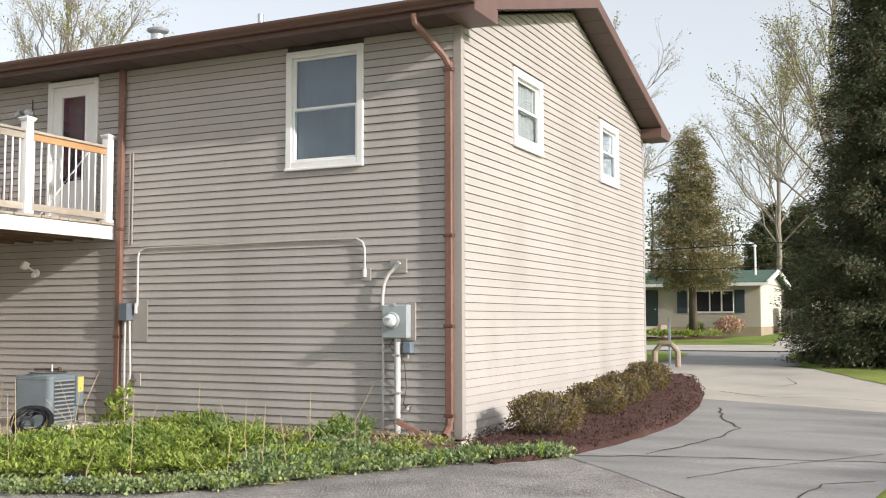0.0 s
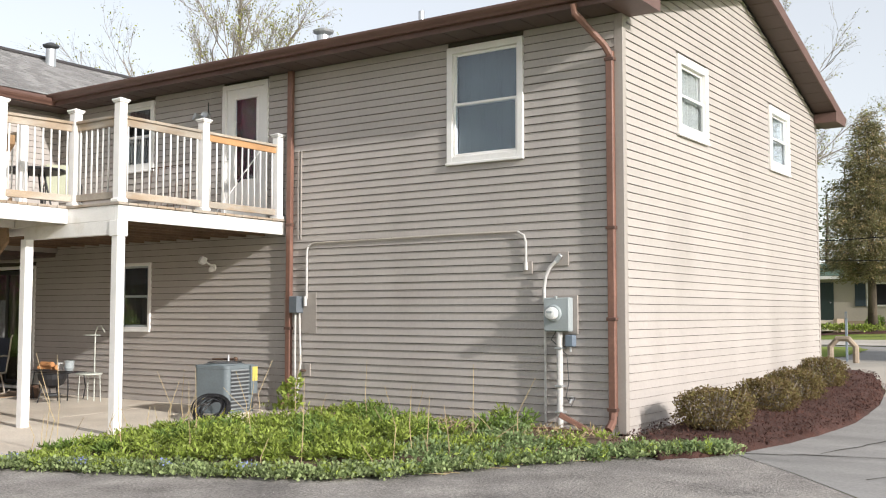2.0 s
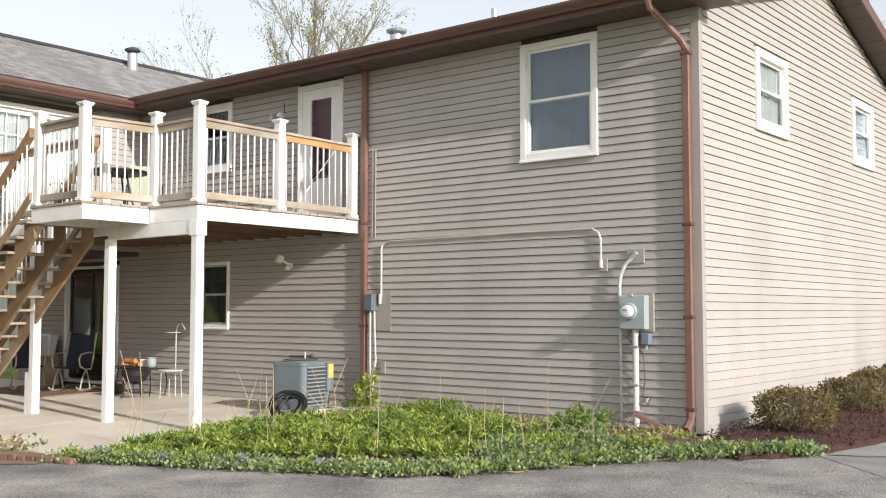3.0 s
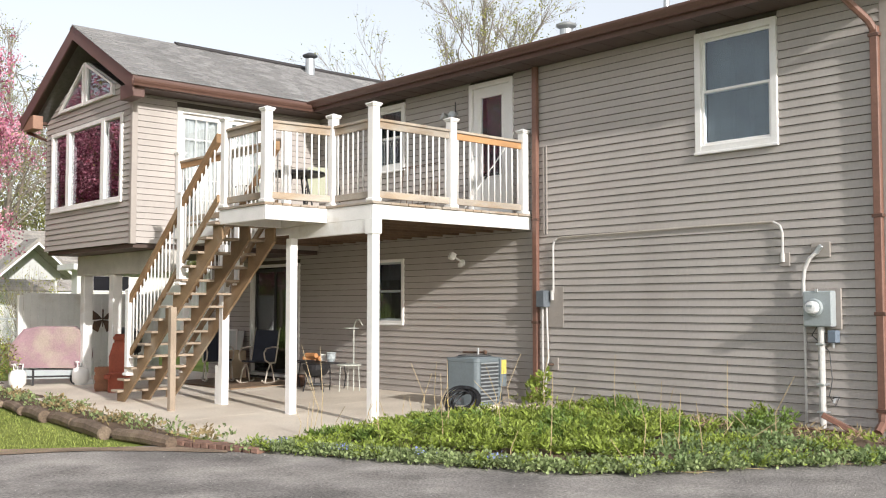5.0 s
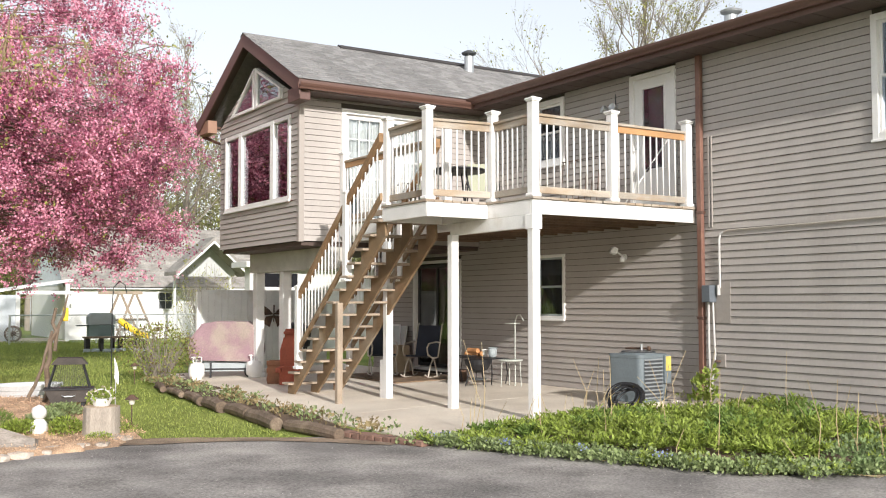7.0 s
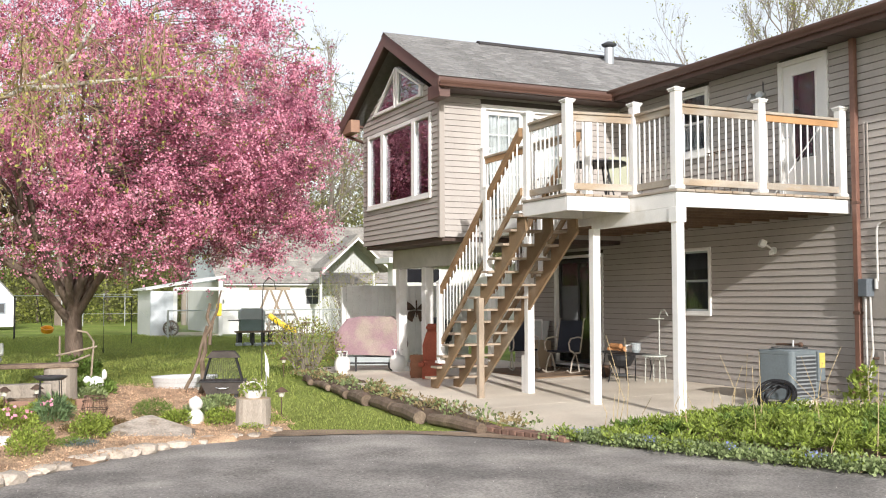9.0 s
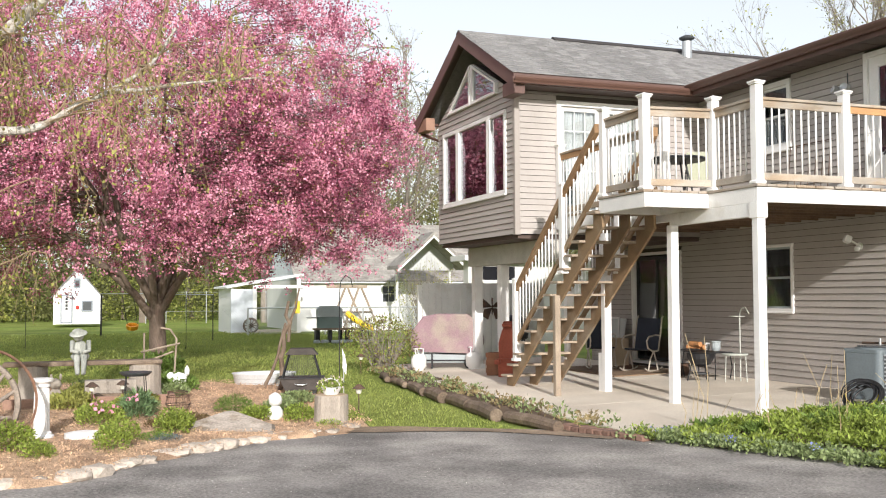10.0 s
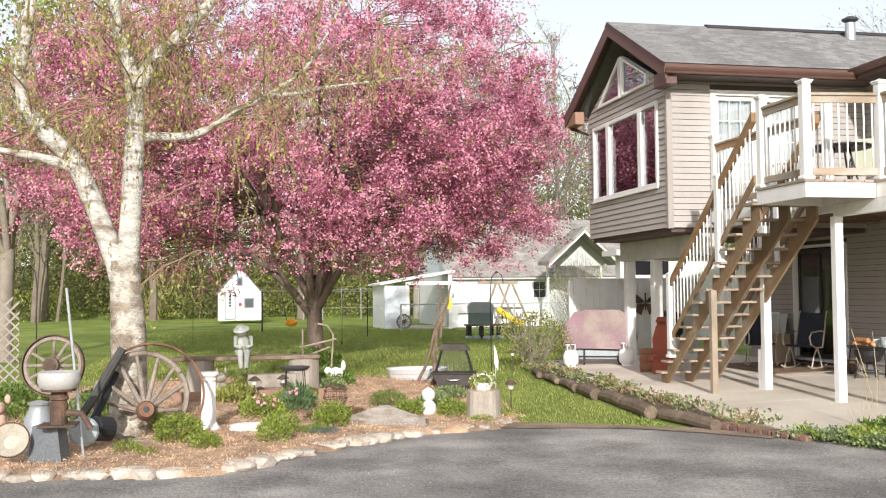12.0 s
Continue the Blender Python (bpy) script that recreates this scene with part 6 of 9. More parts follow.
for i in range(11):
    z = 0.08 + i * 0.053
    part("louvre", box(0.310, 0.325, -0.24, 0.155, z, z + 0.022, 0.004), mat("pale louvre", (0.24, 0.26, 0.27), 0.5), ac)
part("control_panel", box(0.311, 0.35, 0.16, 0.30, 0.28, 0.68, 0.006), ACM, ac)
part("notice", box(0.3505, 0.353, 0.18, 0.29, 0.46, 0.66), mat("yellow notice", (0.60, 0.48, 0.12), 0.6), ac)
part("fan_guard", add_torus(bmesh.new(), 0.24, 0.006, m=pose(0, 0, 0.724), n=28, k=5), DARKGREY, ac)
hz = thing("nozzle", "brass hose nozzle and sprinkler lying on the condenser", "hose nozzle", at=(-5.78, -0.78, 0.74))
part("barrel", tube([(-0.25, 0.0, 0.02), (0.15, 0.04, 0.03)], 0.015), IRON, hz)
part("knob", lathe([(0.02, 0), (0.035, 0.03), (0.02, 0.06)], 10, m=pose(0.17, 0.04, 0.0)), IRON, hz)
part("spout", tube([(0.07, 0.0, 0.0), (0.07, 0.0, 0.09)], 0.015), GALV, hz)
hose = thing("garden_hose", "coiled black garden hose with yellow stripe", "garden hose", at=(-5.38, -1.40, -0.03))
rh = random.Random(6)
for i in range(11):
    part("hose_loop", add_torus(bmesh.new(), rh.uniform(0.17, 0.25), 0.011, m=pose(rh.uniform(-0.05, 0.05), rh.uniform(-0.06, 0.06), rh.uniform(0.13, 0.20), rh.uniform(25, 60), rh.uniform(-18, 18), rh.uniform(-10, 60)), n=28, k=6), BLACK, hose)
for i in range(2):
    part("striped_loop", add_torus(bmesh.new(), 0.2, 0.0115, m=pose(0.0, 0.0, 0.17, 45, 8 * i, 30), n=28, k=6), mat("yellow hose", (0.45, 0.36, 0.05), 0.5), hose)
part("tail", tube([(0.1, 0, 0.02), (0.4, 0.2, 0.03), (0.6, 0.55, 0.05), (0.55, 1.0, 0.1)], 0.011, 6), BLACK, hose)

# ---- under the deck and the wing ----
PZ = -0.02


def patio_chair(x, y, turn):
    """Sling rocking chair on a curved aluminium frame."""
    c = thing("patio_chair", "dark sling patio rocker with curved beige metal frame", "chair", "patio chairs by the sliding door", at=(x, y, patio_z(y)), turn=turn)
    frame_m = mat("beige tube", (0.50, 0.45, 0.38), 0.4, 0.1)
    sling = mat("dark navy sling", (0.025, 0.03, 0.045), 0.8, 0.2, 6, 80, 0.3)
    part("seat", add_poly(bmesh.new(), [(-0.25, 0.40), (0.22, 0.44), (0.25, 0.42), (0.23, 0.41), (-0.24, 0.37)], 0.46, pose(0, -0.23, 0)), sling, c)
    part("backrest", add_poly(bmesh.new(), [(-0.25, 0.40), (-0.31, 0.62), (-0.42, 0.98), (-0.40, 0.99), (-0.29, 0.63), (-0.225, 0.41)], 0.46, pose(0, -0.23, 0)), sling, c)
    for y2 in (-0.25, 0.25):
        part("back_rail", tube([(-0.22, y2, 0.38), (-0.31, y2, 0.62), (-0.42, y2, 0.99), (-0.47, y2, 1.03)], 0.014), frame_m, c)
        part("arm", tube([(-0.34, y2, 0.66), (-0.1, y2, 0.68), (0.22, y2, 0.66), (0.32, y2, 0.58), (0.27, y2, 0.45), (0.05, y2, 0.38), (-0.2, y2, 0.38)], 0.015), frame_m, c)
        part("rocker", tube([(-0.38, y2, 0.06), (-0.2, y2, 0.02), (0.05, y2, 0.012), (0.28, y2, 0.03), (0.4, y2, 0.08)], 0.014), frame_m, c)
        part("leg", tube([(-0.18, y2, 0.03), (-0.1, y2, 0.22), (0.0, y2, 0.38)], 0.014), frame_m, c)
        part("leg", tube([(0.26, y2, 0.03), (0.16, y2, 0.24), (0.0, y2, 0.39)], 0.014), frame_m, c)
    return c


patio_chair(-12.75, -1.05, -20)
patio_chair(-11.75, -0.75, -55)
mirror = thing("leaning_panel", "pale framed panel leaning on the wall", "panel", at=(-13.75, -0.25, 0.0))
part("panel", box(-0.35, 0.35, 0.0, 0.02, 0.0, 0.95, 0.004, m=pose(0, 0, 0, -10)), mat("pale panel", (0.55, 0.58, 0.56), 0.4), mirror)
part("frame", ring(-0.37, 0.37, -0.01, 0.97, 0.04, -0.02, 0.0), WHITE, mirror)
bx_ = thing("storage_box", "pale cardboard box standing under the wing", "box", at=(-13.2, -0.45, 0.0))
part("carton", box(-0.2, 0.2, -0.18, 0.18, -0.02, 0.55, 0.006), mat("cardboard", (0.50, 0.40, 0.28), 0.9), bx_)
part("flap", box(-0.2, 0.2, -0.18, 0.0, 0.552, 0.558), mat("cardboard", (0.50, 0.40, 0.28), 0.9), bx_)
mt = thing("door_mat", "worn brown rug in front of the sliding door", "rug")
part("weave", box(-13.4, -11.0, -1.75, -0.12, -0.04, 0.012, 0.004, m=pose(0, 0, 0, 0.8)), mat("brown rug", (0.22, 0.15, 0.095), 0.95, 0.35, 3, 40, 0.4, tint=(0.32, 0.24, 0.17)), mt)
# cast-iron table with a small grill and firewood
tb = thing("iron_table", "black wire patio table against the wall", "table", at=(-9.95, -0.55, patio_z(-0.55)), turn=8)
part("table_top", box(-0.42, 0.42, -0.2, 0.2, 0.44, 0.455, 0.004), BLACK, tb)
for x in (-0.38, 0.38):
    for y in (-0.17, 0.17):
        part("leg", tube([(x, y, 0.44), (x * 1.08, y * 1.1, 0.2), (x * 1.0, y, 0.0)], 0.010), BLACK, tb)
gr = thing("kettle_grill", "small black charcoal grill with round bowl", "grill", at=(-9.55, -0.95, patio_z(-0.95)))
part("bowl", lathe([(0.05, 0.24), (0.16, 0.28), (0.22, 0.38), (0.23, 0.46), (0.21, 0.47)], 20), BLACK, gr)
part("side_shelf", box(-0.5, -0.2, -0.14, 0.14, 0.50, 0.515, 0.004), BLACK, gr)
for a in range(3):
    q = a * 2.1
    part("leg", tube([(0.14 * math.cos(q), 0.14 * math.sin(q), 0.3), (0.22 * math.cos(q), 0.22 * math.sin(q), 0.0)], 0.010), BLACK, gr)
part("ash_tray", lathe([(0.1, 0.1), (0.14, 0.12), (0.14, 0.14)], 14), DARKGREY, gr)
for i, (x, y, z, a) in enumerate(((-10.25, -0.6, 0.50, 20), (-10.12, -0.52, 0.51, -15), (-10.18, -0.62, 0.56, 5))):
    lg = thing("firewood_log", "split orange-brown firewood log on the table", "firewood", "firewood logs", at=(x, y, z), turn=a)
    part("wood", lathe([(0.04, -0.14), (0.05, -0.13), (0.048, 0.13), (0.04, 0.14)], 9, m=pose(0, 0, 0, 0, 90)), mat("split wood", (0.46, 0.22, 0.09), 0.8, 0.3, 8), lg)
pl = thing("plant_stand", "pale wire plant stand with a small round top", "plant stand", at=(-9.15, -0.55, patio_z(-0.55)))
WIRE = mat("pale green wire", (0.50, 0.53, 0.48), 0.5)
part("upright", tube([(0, 0.1, 0.0), (0, 0.1, 1.1), (0.05, 0.1, 1.2), (0.15, 0.1, 1.22), (0.24, 0.1, 1.12)], 0.010), WIRE, pl)
part("shelf", lathe([(0.2, 0.43), (0.21, 0.44), (0.21, 0.455), (0.19, 0.457)], 18), WIRE, pl)
part("shelf", lathe([(0.13, 1.06), (0.135, 1.07), (0.12, 1.075)], 14, m=pose(-0.08, 0.1, 0)), WIRE, pl)
for q in (0.5, 2.6, 4.7):
    part("leg", tube([(0.18 * math.cos(q), 0.18 * math.sin(q), 0.43), (0.2 * math.cos(q), 0.2 * math.sin(q), 0)], 0.007), WIRE, pl)
for x, y, z, r, h, m, lab in ((-9.75, -0.5, 0.46, 0.08, 0.16, GREYMETAL, "grey enamel pot on the iron table"), (-10.0, -0.5, 0.46, 0.05, 0.12, WHITE, "small white jar on the iron table"), (-10.55, -0.65, -0.02, 0.13, 0.22, IRON, "dark rusty pot on the patio")):
    pt = thing("pot", lab, "pot", "pots on the patio", at=(x, y, z))
    part("vessel", lathe([(r * 0.7, 0), (r, h * 0.3), (r, h * 0.9), (r * 1.1, h), (r * 0.9, h * 0.98), (r * 0.8, h * 0.5)], 16), m, pt)
    part("rim", add_torus(bmesh.new(), r * 1.05, 0.006, m=pose(0, 0, h), n=18, k=5), m, pt)

# covered gas grill, tank and neighbours
cg = thing("covered_grill", "gas grill under a faded mauve fabric cover", "grill", at=(-14.95, -3.45, -0.08), turn=66)
COVER = mat("faded mauve cover", (0.29, 0.19, 0.21), 0.85, 0.15, 3, 40, 0.3, tint=(0.33, 0.27, 0.23), tint_at=0.56)
bm = bmesh.new()
prof = [(-0.72, 0.36), (-0.76, 0.60), (-0.72, 0.80), (-0.48, 1.08), (-0.2, 1.13), (0.45, 1.12), (0.62, 1.0), (0.74, 0.82), (0.76, 0.55), (0.73, 0.33)]
rings = []
for k, (yy, sc) in enumerate(((-0.32, 0.93), (-0.30, 0.98), (-0.1, 1.0), (0.12, 1.0), (0.30, 0.98), (0.32, 0.93))):
    rings.append([bm.verts.new((x * sc + 0.012 * math.sin(9 * z + k), yy + 0.015 * math.sin(14 * x + 3 * k), 0.3 + (z - 0.3) * (0.96 if k in (0, 5) else 1.0) if z > 0.35 else z + 0.02 * math.sin(7 * x + k))) for x, z in prof])
for r, s in zip(rings, rings[1:]):
    for i in range(len(prof) - 1):
        bm.faces.new((r[i], r[i + 1], s[i + 1], s[i]))
bm.faces.new(rings[0])
bm.faces.new(rings[-1][::-1])
bmesh.ops.recalc_face_normals(bm, faces=bm.faces[:])
part("cover", bm, COVER, cg, "faded mauve fabric cover")
part("cart", box(-0.5, 0.42, -0.22, 0.22, 0.12, 0.30, 0.01), GREYMETAL, cg)
part("rail", tube([(-0.55, -0.24, 0.17), (0.5, -0.24, 0.17)], 0.015), BLACK, cg)
for x in (-0.5, -0.3):
    part("leg", box(x - 0.02, x + 0.02, -0.24, -0.2, 0.0, 0.3, 0.004), BLACK, cg)
for y in (-0.27, 0.27):
    w = part("wheel", lathe([(0.10, -0.025), (0.115, -0.015), (0.115, 0.015), (0.10, 0.025)], 18, m=pose(0.48, y, 0.115, 90)), BLACK, cg)
    part("hub", lathe([(0.06, -0.028), (0.062, 0.0), (0.06, 0.028)], 12, m=pose(0.48, y, 0.115, 90)), WHITE, w)


def propane(x, y, z, turn=0):
    t = thing("propane_tank", "white steel propane tank standing by the grill", "propane tank", "propane tanks", at=(x, y, z), turn=turn)
    part("body", lathe([(0.09, 0.0), (0.10, 0.025), (0.155, 0.07), (0.16, 0.14), (0.16, 0.24), (0.14, 0.31), (0.07, 0.34)], 20), WHITE, t, smooth=True)
    part("foot_ring", lathe([(0.11, -0.01), (0.11, 0.03)], 18), WHITE, t)
    part("collar", add_torus(bmesh.new(), 0.10, 0.012, m=pose(0, 0, 0.44), n=18, k=6, a0=0.6, a1=5.6), WHITE, t)
    for a in (1.0, 3.1, 5.2):
        part("collar_stay", tube([(0.09 * math.cos(a), 0.09 * math.sin(a), 0.32), (0.10 * math.cos(a), 0.10 * math.sin(a), 0.44)], 0.012), WHITE, t)
    part("valve", tube([(0, 0, 0.33), (0, 0, 0.41)], 0.02), GALV, t)


propane(-14.75, -4.15, -0.1)
propane(-14.35, -3.1, -0.07)
bk = thing("black_grill", "black hooded barbecue behind the wing post", "grill", at=(-14.3, -2.2, -0.06))
part("hood", lathe([(0.28, 0.72), (0.30, 0.85), (0.24, 1.0), (0.1, 1.08)], 20), BLACK, bk, smooth=True)
part("firebox", lathe([(0.15, 0.52), (0.27, 0.6), (0.29, 0.71)], 20), BLACK, bk)
for x in (-0.18, 0.18):
    for y in (-0.14, 0.14):
        part("leg", tube([(x, y, 0.58), (x * 1.2, y * 1.2, 0)], 0.014), BLACK, bk)
RED = mat("barn red wood", (0.30, 0.075, 0.042), 0.75, 0.2, 4, 40, 0.2)
# red carved figure: one plain mesh
bm = bmesh.new()
add_box(bm, -0.17, 0.17, -0.12, 0.12, 0.0, 0.34, 0.01)
add_poly(bm, [(-0.16, 0.3), (0.16, 0.3), (0.17, 0.62), (0.10, 0.86), (-0.10, 0.86), (-0.17, 0.62)], 0.16, pose(0, -0.04, 0))
add_box(bm, -0.085, 0.085, -0.02, 0.10, 0.84, 1.02, 0.02)
add_box(bm, -0.10, 0.09, -0.10, -0.02, 0.92, 0.98, 0.015)
add_box(bm, -0.22, -0.12, -0.3, 0.1, 0.24, 0.32, 0.01)
add_box(bm, 0.12, 0.22, -0.3, 0.1, 0.24, 0.32, 0.01)
fig = part("wooden_figure", bm, RED, None)
fig.matrix_basis = pose(-12.3, -3.25, patio_z(-3.25), 0, 0, 60)
tagged(fig, "tall red painted wooden figure standing on the patio", "figure")
cr = thing("wooden_crate", "reddish brown wooden crate beside the figure", "crate", at=(-12.75, -3.25, patio_z(-3.25)), turn=60)
part("case", box(-0.2, 0.2, -0.2, 0.2, 0.0, 0.42, 0.01), mat("red brown crate", (0.24, 0.11, 0.06), 0.8, 0.2), cr)
for z in (0.05, 0.2, 0.34):
    part("slat", box(-0.21, 0.21, -0.215, -0.202, z, z + 0.09, 0.004), mat("red brown crate", (0.24, 0.11, 0.06), 0.8, 0.2), cr)
# white privacy fence past the patio
wf = thing("privacy_fence", "white painted board privacy fence", "fence")
for i in range(20):
    x0, y0 = -17.5, -3.1 + i * 0.158
    part("board", box(x0 - 0.012, x0 + 0.012, y0, y0 + 0.15, -0.12, 1.72, 0.004), WHITE_WOOD, wf)
for z in (0.25, 1.25):
    part("rail", box(x0 - 0.06, x0 - 0.014, -3.1, 0.05, z, z + 0.09), WHITE_WOOD, wf)
for y in (-3.15, -1.5):
    part("post", box(x0 - 0.12, x0 - 0.02, y - 0.05, y + 0.05, -0.15, 1.68, 0.006), WHITE_WOOD, wf)
bf = thing("butterfly_ornament", "rusty metal butterfly hung on the white fence", "ornament", at=(-17.44, -1.36, 1.15), turn=90)
for sx in (-1, 1):
    part("wing", add_poly(bmesh.new(), [(0.0, 0.0), (sx * 0.12, 0.12), (sx * 0.33, 0.26), (sx * 0.36, 0.1), (sx * 0.24, -0.02)], 0.012), IRON, bf)
    part("lower_wing", add_poly(bmesh.new(), [(0.0, -0.02), (sx * 0.2, -0.05), (sx * 0.24, -0.22), (sx * 0.10, -0.30)], 0.012), IRON, bf)
part("body", tube([(0, -0.01, -0.18), (0, -0.012, 0.22)], [0.012, 0.02]), IRON, bf)
# far white annex seen under the wing
ax = thing("white_annex", "white sided annex with small windows behind the fence", "building")
part("wall", box(-26.0, -25.6, 1.3, 12.0, -0.2, 2.55), mat("white siding far", (0.74, 0.73, 0.69), 0.6, 0.05), ax)
for i in range(13):
    part("siding_course", box(-25.6, -25.575, 1.3, 12.0, -0.1 + i * 0.2, 0.09 + i * 0.2), mat("white siding far", (0.74, 0.73, 0.69), 0.6, 0.05), ax)
part("roof", box(-26.4, -25.1, 1.0, 12.4, 2.55, 2.72), WHITE, ax)
w = part("window", box(-25.6, -25.55, 1.75, 3.0, 1.88, 2.42), WHITE, ax)
for y in (1.8, 2.4):
    part("pane", box(-25.55, -25.545, y, y + 0.54, 1.93, 2.37), mat("dark mirror glass", (0.02, 0.02, 0.024), 0.03), w)

# landscape timbers, stones and bricks edging the patio
TP = [(-5.35, -5.72), (-6.65, -5.86), (-7.9, -5.8), (-8.95, -5.72), (-10.0, -5.65), (-11.3, -5.55), (-12.5, -5.45), (-13.8, -5.3)]
rlog = random.Random(12)
for i, ((xa, ya), (xb, yb)) in enumerate(zip(TP, TP[1:])):
    ya, yb = ya + rlog.uniform(-0.07, 0.05), yb + rlog.uniform(-0.05, 0.07)
    xb += rlog.uniform(0.02, 0.10)
    rr = rlog.uniform(0.85, 1.15) * (1.0 if i < 4 else 0.8)
    lt = thing("landscape_log", "weathered round log edging the planting strip", "log", "edging logs")
    z = gz(xa, ya) + 0.055
    part("timber", tube([(xa - 0.02, ya, z), ((xa + xb) / 2, (ya + yb) / 2 + 0.02, z + 0.012), (xb + 0.03, yb, z - 0.004)], [0.08 * rr, 0.09 * rr, 0.078 * rr], 10), LOG, lt)
    part("end_grain", lathe([(0.075 * rr, 0), (0.07 * rr, 0.006), (0.02, 0.008)], 10, m=pose(xa - 0.018, ya, z, 0, 90)), LOG, lt)
sheet("ground_strip", wavy([(-5.0, -5.3), (-5.35, -5.75), (-7.9, -5.8), (-10, -5.65), (-13.8, -5.3), (-15.5, -4.6), (-16.5, -3.9), (-13.4, -4.25), (-10.6, -4.9), (-7.6, -4.95)], 0.03), 0.02, SOIL, "soil strip between the logs and the patio", "soil bed", 0.5, lambda x, y: 0.03)
rs2 = random.Random(31)
o, dd, o2, d2 = [], [], [], []
for i in range(90):
    x = rs2.uniform(-14.5, -5.2)
    y = -5.35 + rs2.uniform(-0.25, 0.25) + (0.35 * (-(x + 5.2) / 9))
    tuft(rs2, x, y, gz(x, y) + 0.03, 0.13, rs2.uniform(0.07, 0.2), 22, *((o, dd) if rs2.random() < 0.6 else (o2, d2)))
tagged(leaves("strip_plants", o, 0.06, PALE, seed=41, droop=dd), "small pale plants in the strip by the patio", "plants", kind="stuff")
tagged(leaves("strip_litter", o2, 0.06, leafy("dry leaf", (0.33, 0.26, 0.13)), seed=42, droop=d2), "dry leaf litter in the strip by the patio", "leaf litter", kind="stuff")
BRICK = mat("worn red brick", (0.21, 0.125, 0.095), 0.9, 0.25, 6, 50, 0.4, rand=0.2)
bmesh_brick = mesh_of("edging_brick", box(-0.1, 0.1, -0.05, 0.05, -0.03, 0.03, 0.006), BRICK)
be = thing("brick_edging", "row of worn bricks along the patio edge", "edging")
for i in range(11):
    o_ = new("brick", bmesh_brick)
    o_.parent = be
    x = -5.55 + i * 0.115
    y = -5.55 + i * 0.035
    o_.matrix_basis = pose(x, y, gz(x, y) + 0.035, rs2.uniform(-3, 3), rs2.uniform(-3, 3), 105 + rs2.uniform(-6, 6))

# ---- garden bed ----
def stone(x, y, sx, sy, sz, seed, label="pale limestone edging rock", group="edging stones", material=STONE, name="edging_stone"):
    bm = blob(bmesh.new(), (0, 0, 0), (sx, sy, sz), seed, 2, 0.35)
    for v in bm.verts:
        v.co.x, v.co.y = (max(-q * 0.84, min(q * 0.84, c)) for q, c in ((sx, v.co.x), (sy, v.co.y)))
        v.co.z = max(-sz * 0.5, min(sz * 0.7, v.co.z))
    s = part(name, bm, material, None)
    s.matrix_basis = pose(x, y, gz(x, y) + sz * 0.55, 0, 0, seed * 47 % 360)
    return tagged(s, label, "rock", group)


rk = random.Random(55)
line = [(-4.25, -13.3), (-4.1, -12.3), (-4.0, -11.3), (-4.15, -10.85), (-4.75, -10.45), (-5.35, -9.75), (-5.95, -8.95), (-6.2, -8.2), (-6.6, -7.75)]
k = 0
for (xa, ya), (xb, yb) in zip(line, line[1:]):
    L = math.hypot(xb - xa, yb - ya)
    n = max(1, int(L / 0.19))
    for i in range(n):
        t = (i + rk.random() * 0.7) / n
        s = rk.uniform(0.085, 0.145) * (1.0 if ya < -9.6 else 0.7)
        stone(xa + (xb - xa) * t + rk.uniform(-0.12, 0.05), ya + (yb - ya) * t + rk.uniform(-0.03, 0.03), s * rk.uniform(1.0, 1.6), s * rk.uniform(0.8, 1.1), s * rk.uniform(0.38, 0.62), k)
        k += 1
        if rk.random() < 0.85:
            s = rk.uniform(0.055, 0.10)
            stone(xa + (xb - xa) * t - 0.15, ya + (yb - ya) * t + 0.07 + rk.uniform(-0.05, 0.05), s * 1.3, s, s * 0.5, k)
            k += 1
stone(-6.5, -10.75, 0.23, 0.16, 0.11, 71, "white rounded rock in the wood chips", "", WHITE_WOOD, "white_rock")
stone(-6.3, -10.35, 0.1, 0.08, 0.05, 72, "small slate grey rock", "", GREYMETAL, "grey_rock")


def wagon_wheel(x, y, z, R, m, label):
    w = thing("wagon_wheel", label, "wagon wheel", "wagon wheels")
    w.matrix_basis = m
    OLDW = mat("old grey wheel wood", (0.27, 0.225, 0.185), 0.9, 0.35, 6, 50, 0.6, tint=(0.18, 0.13, 0.10))
    rim = bmesh.new()
    add_lathe(rim, [(R - 0.012, -0.035), (R, -0.035), (R, 0.035), (R - 0.012, 0.035)], 48)
    bmesh.ops.delete(rim, geom=[f for f in rim.faces if len(f.verts) > 4], context="FACES")
    part("iron_tyre", rim, IRON, w)
    fel = bmesh.new()
    add_torus(fel, R - 0.045, 0.03, n=40, k=6)
    part("felloe", fel, OLDW, w)
    part("hub", lathe([(0.055, -0.12), (0.085, -0.10), (0.095, 0.0), (0.085, 0.10), (0.06, 0.13)], 18), OLDW, w)
    part("hub_band", lathe([(0.07, 0.12), (0.075, 0.14), (0.045, 0.145)], 18), IRON, w)
    part("hub_band", lathe([(0.092, 0.055), (0.094, 0.07), (0.092, 0.085)], 18), IRON, w)
    for i in range(12):
        a = 2 * math.pi * i / 12
        if i in (1, 7):
            continue
        c, s = math.cos(a), math.sin(a)
        part("spoke", tube([(0.07 * c, 0.07 * s, 0), ((R * 0.5) * c, (R * 0.5) * s, 0), ((R - 0.05) * c, (R - 0.05) * s, 0)], [0.024, 0.020, 0.016], 8), OLDW, w)
    return w


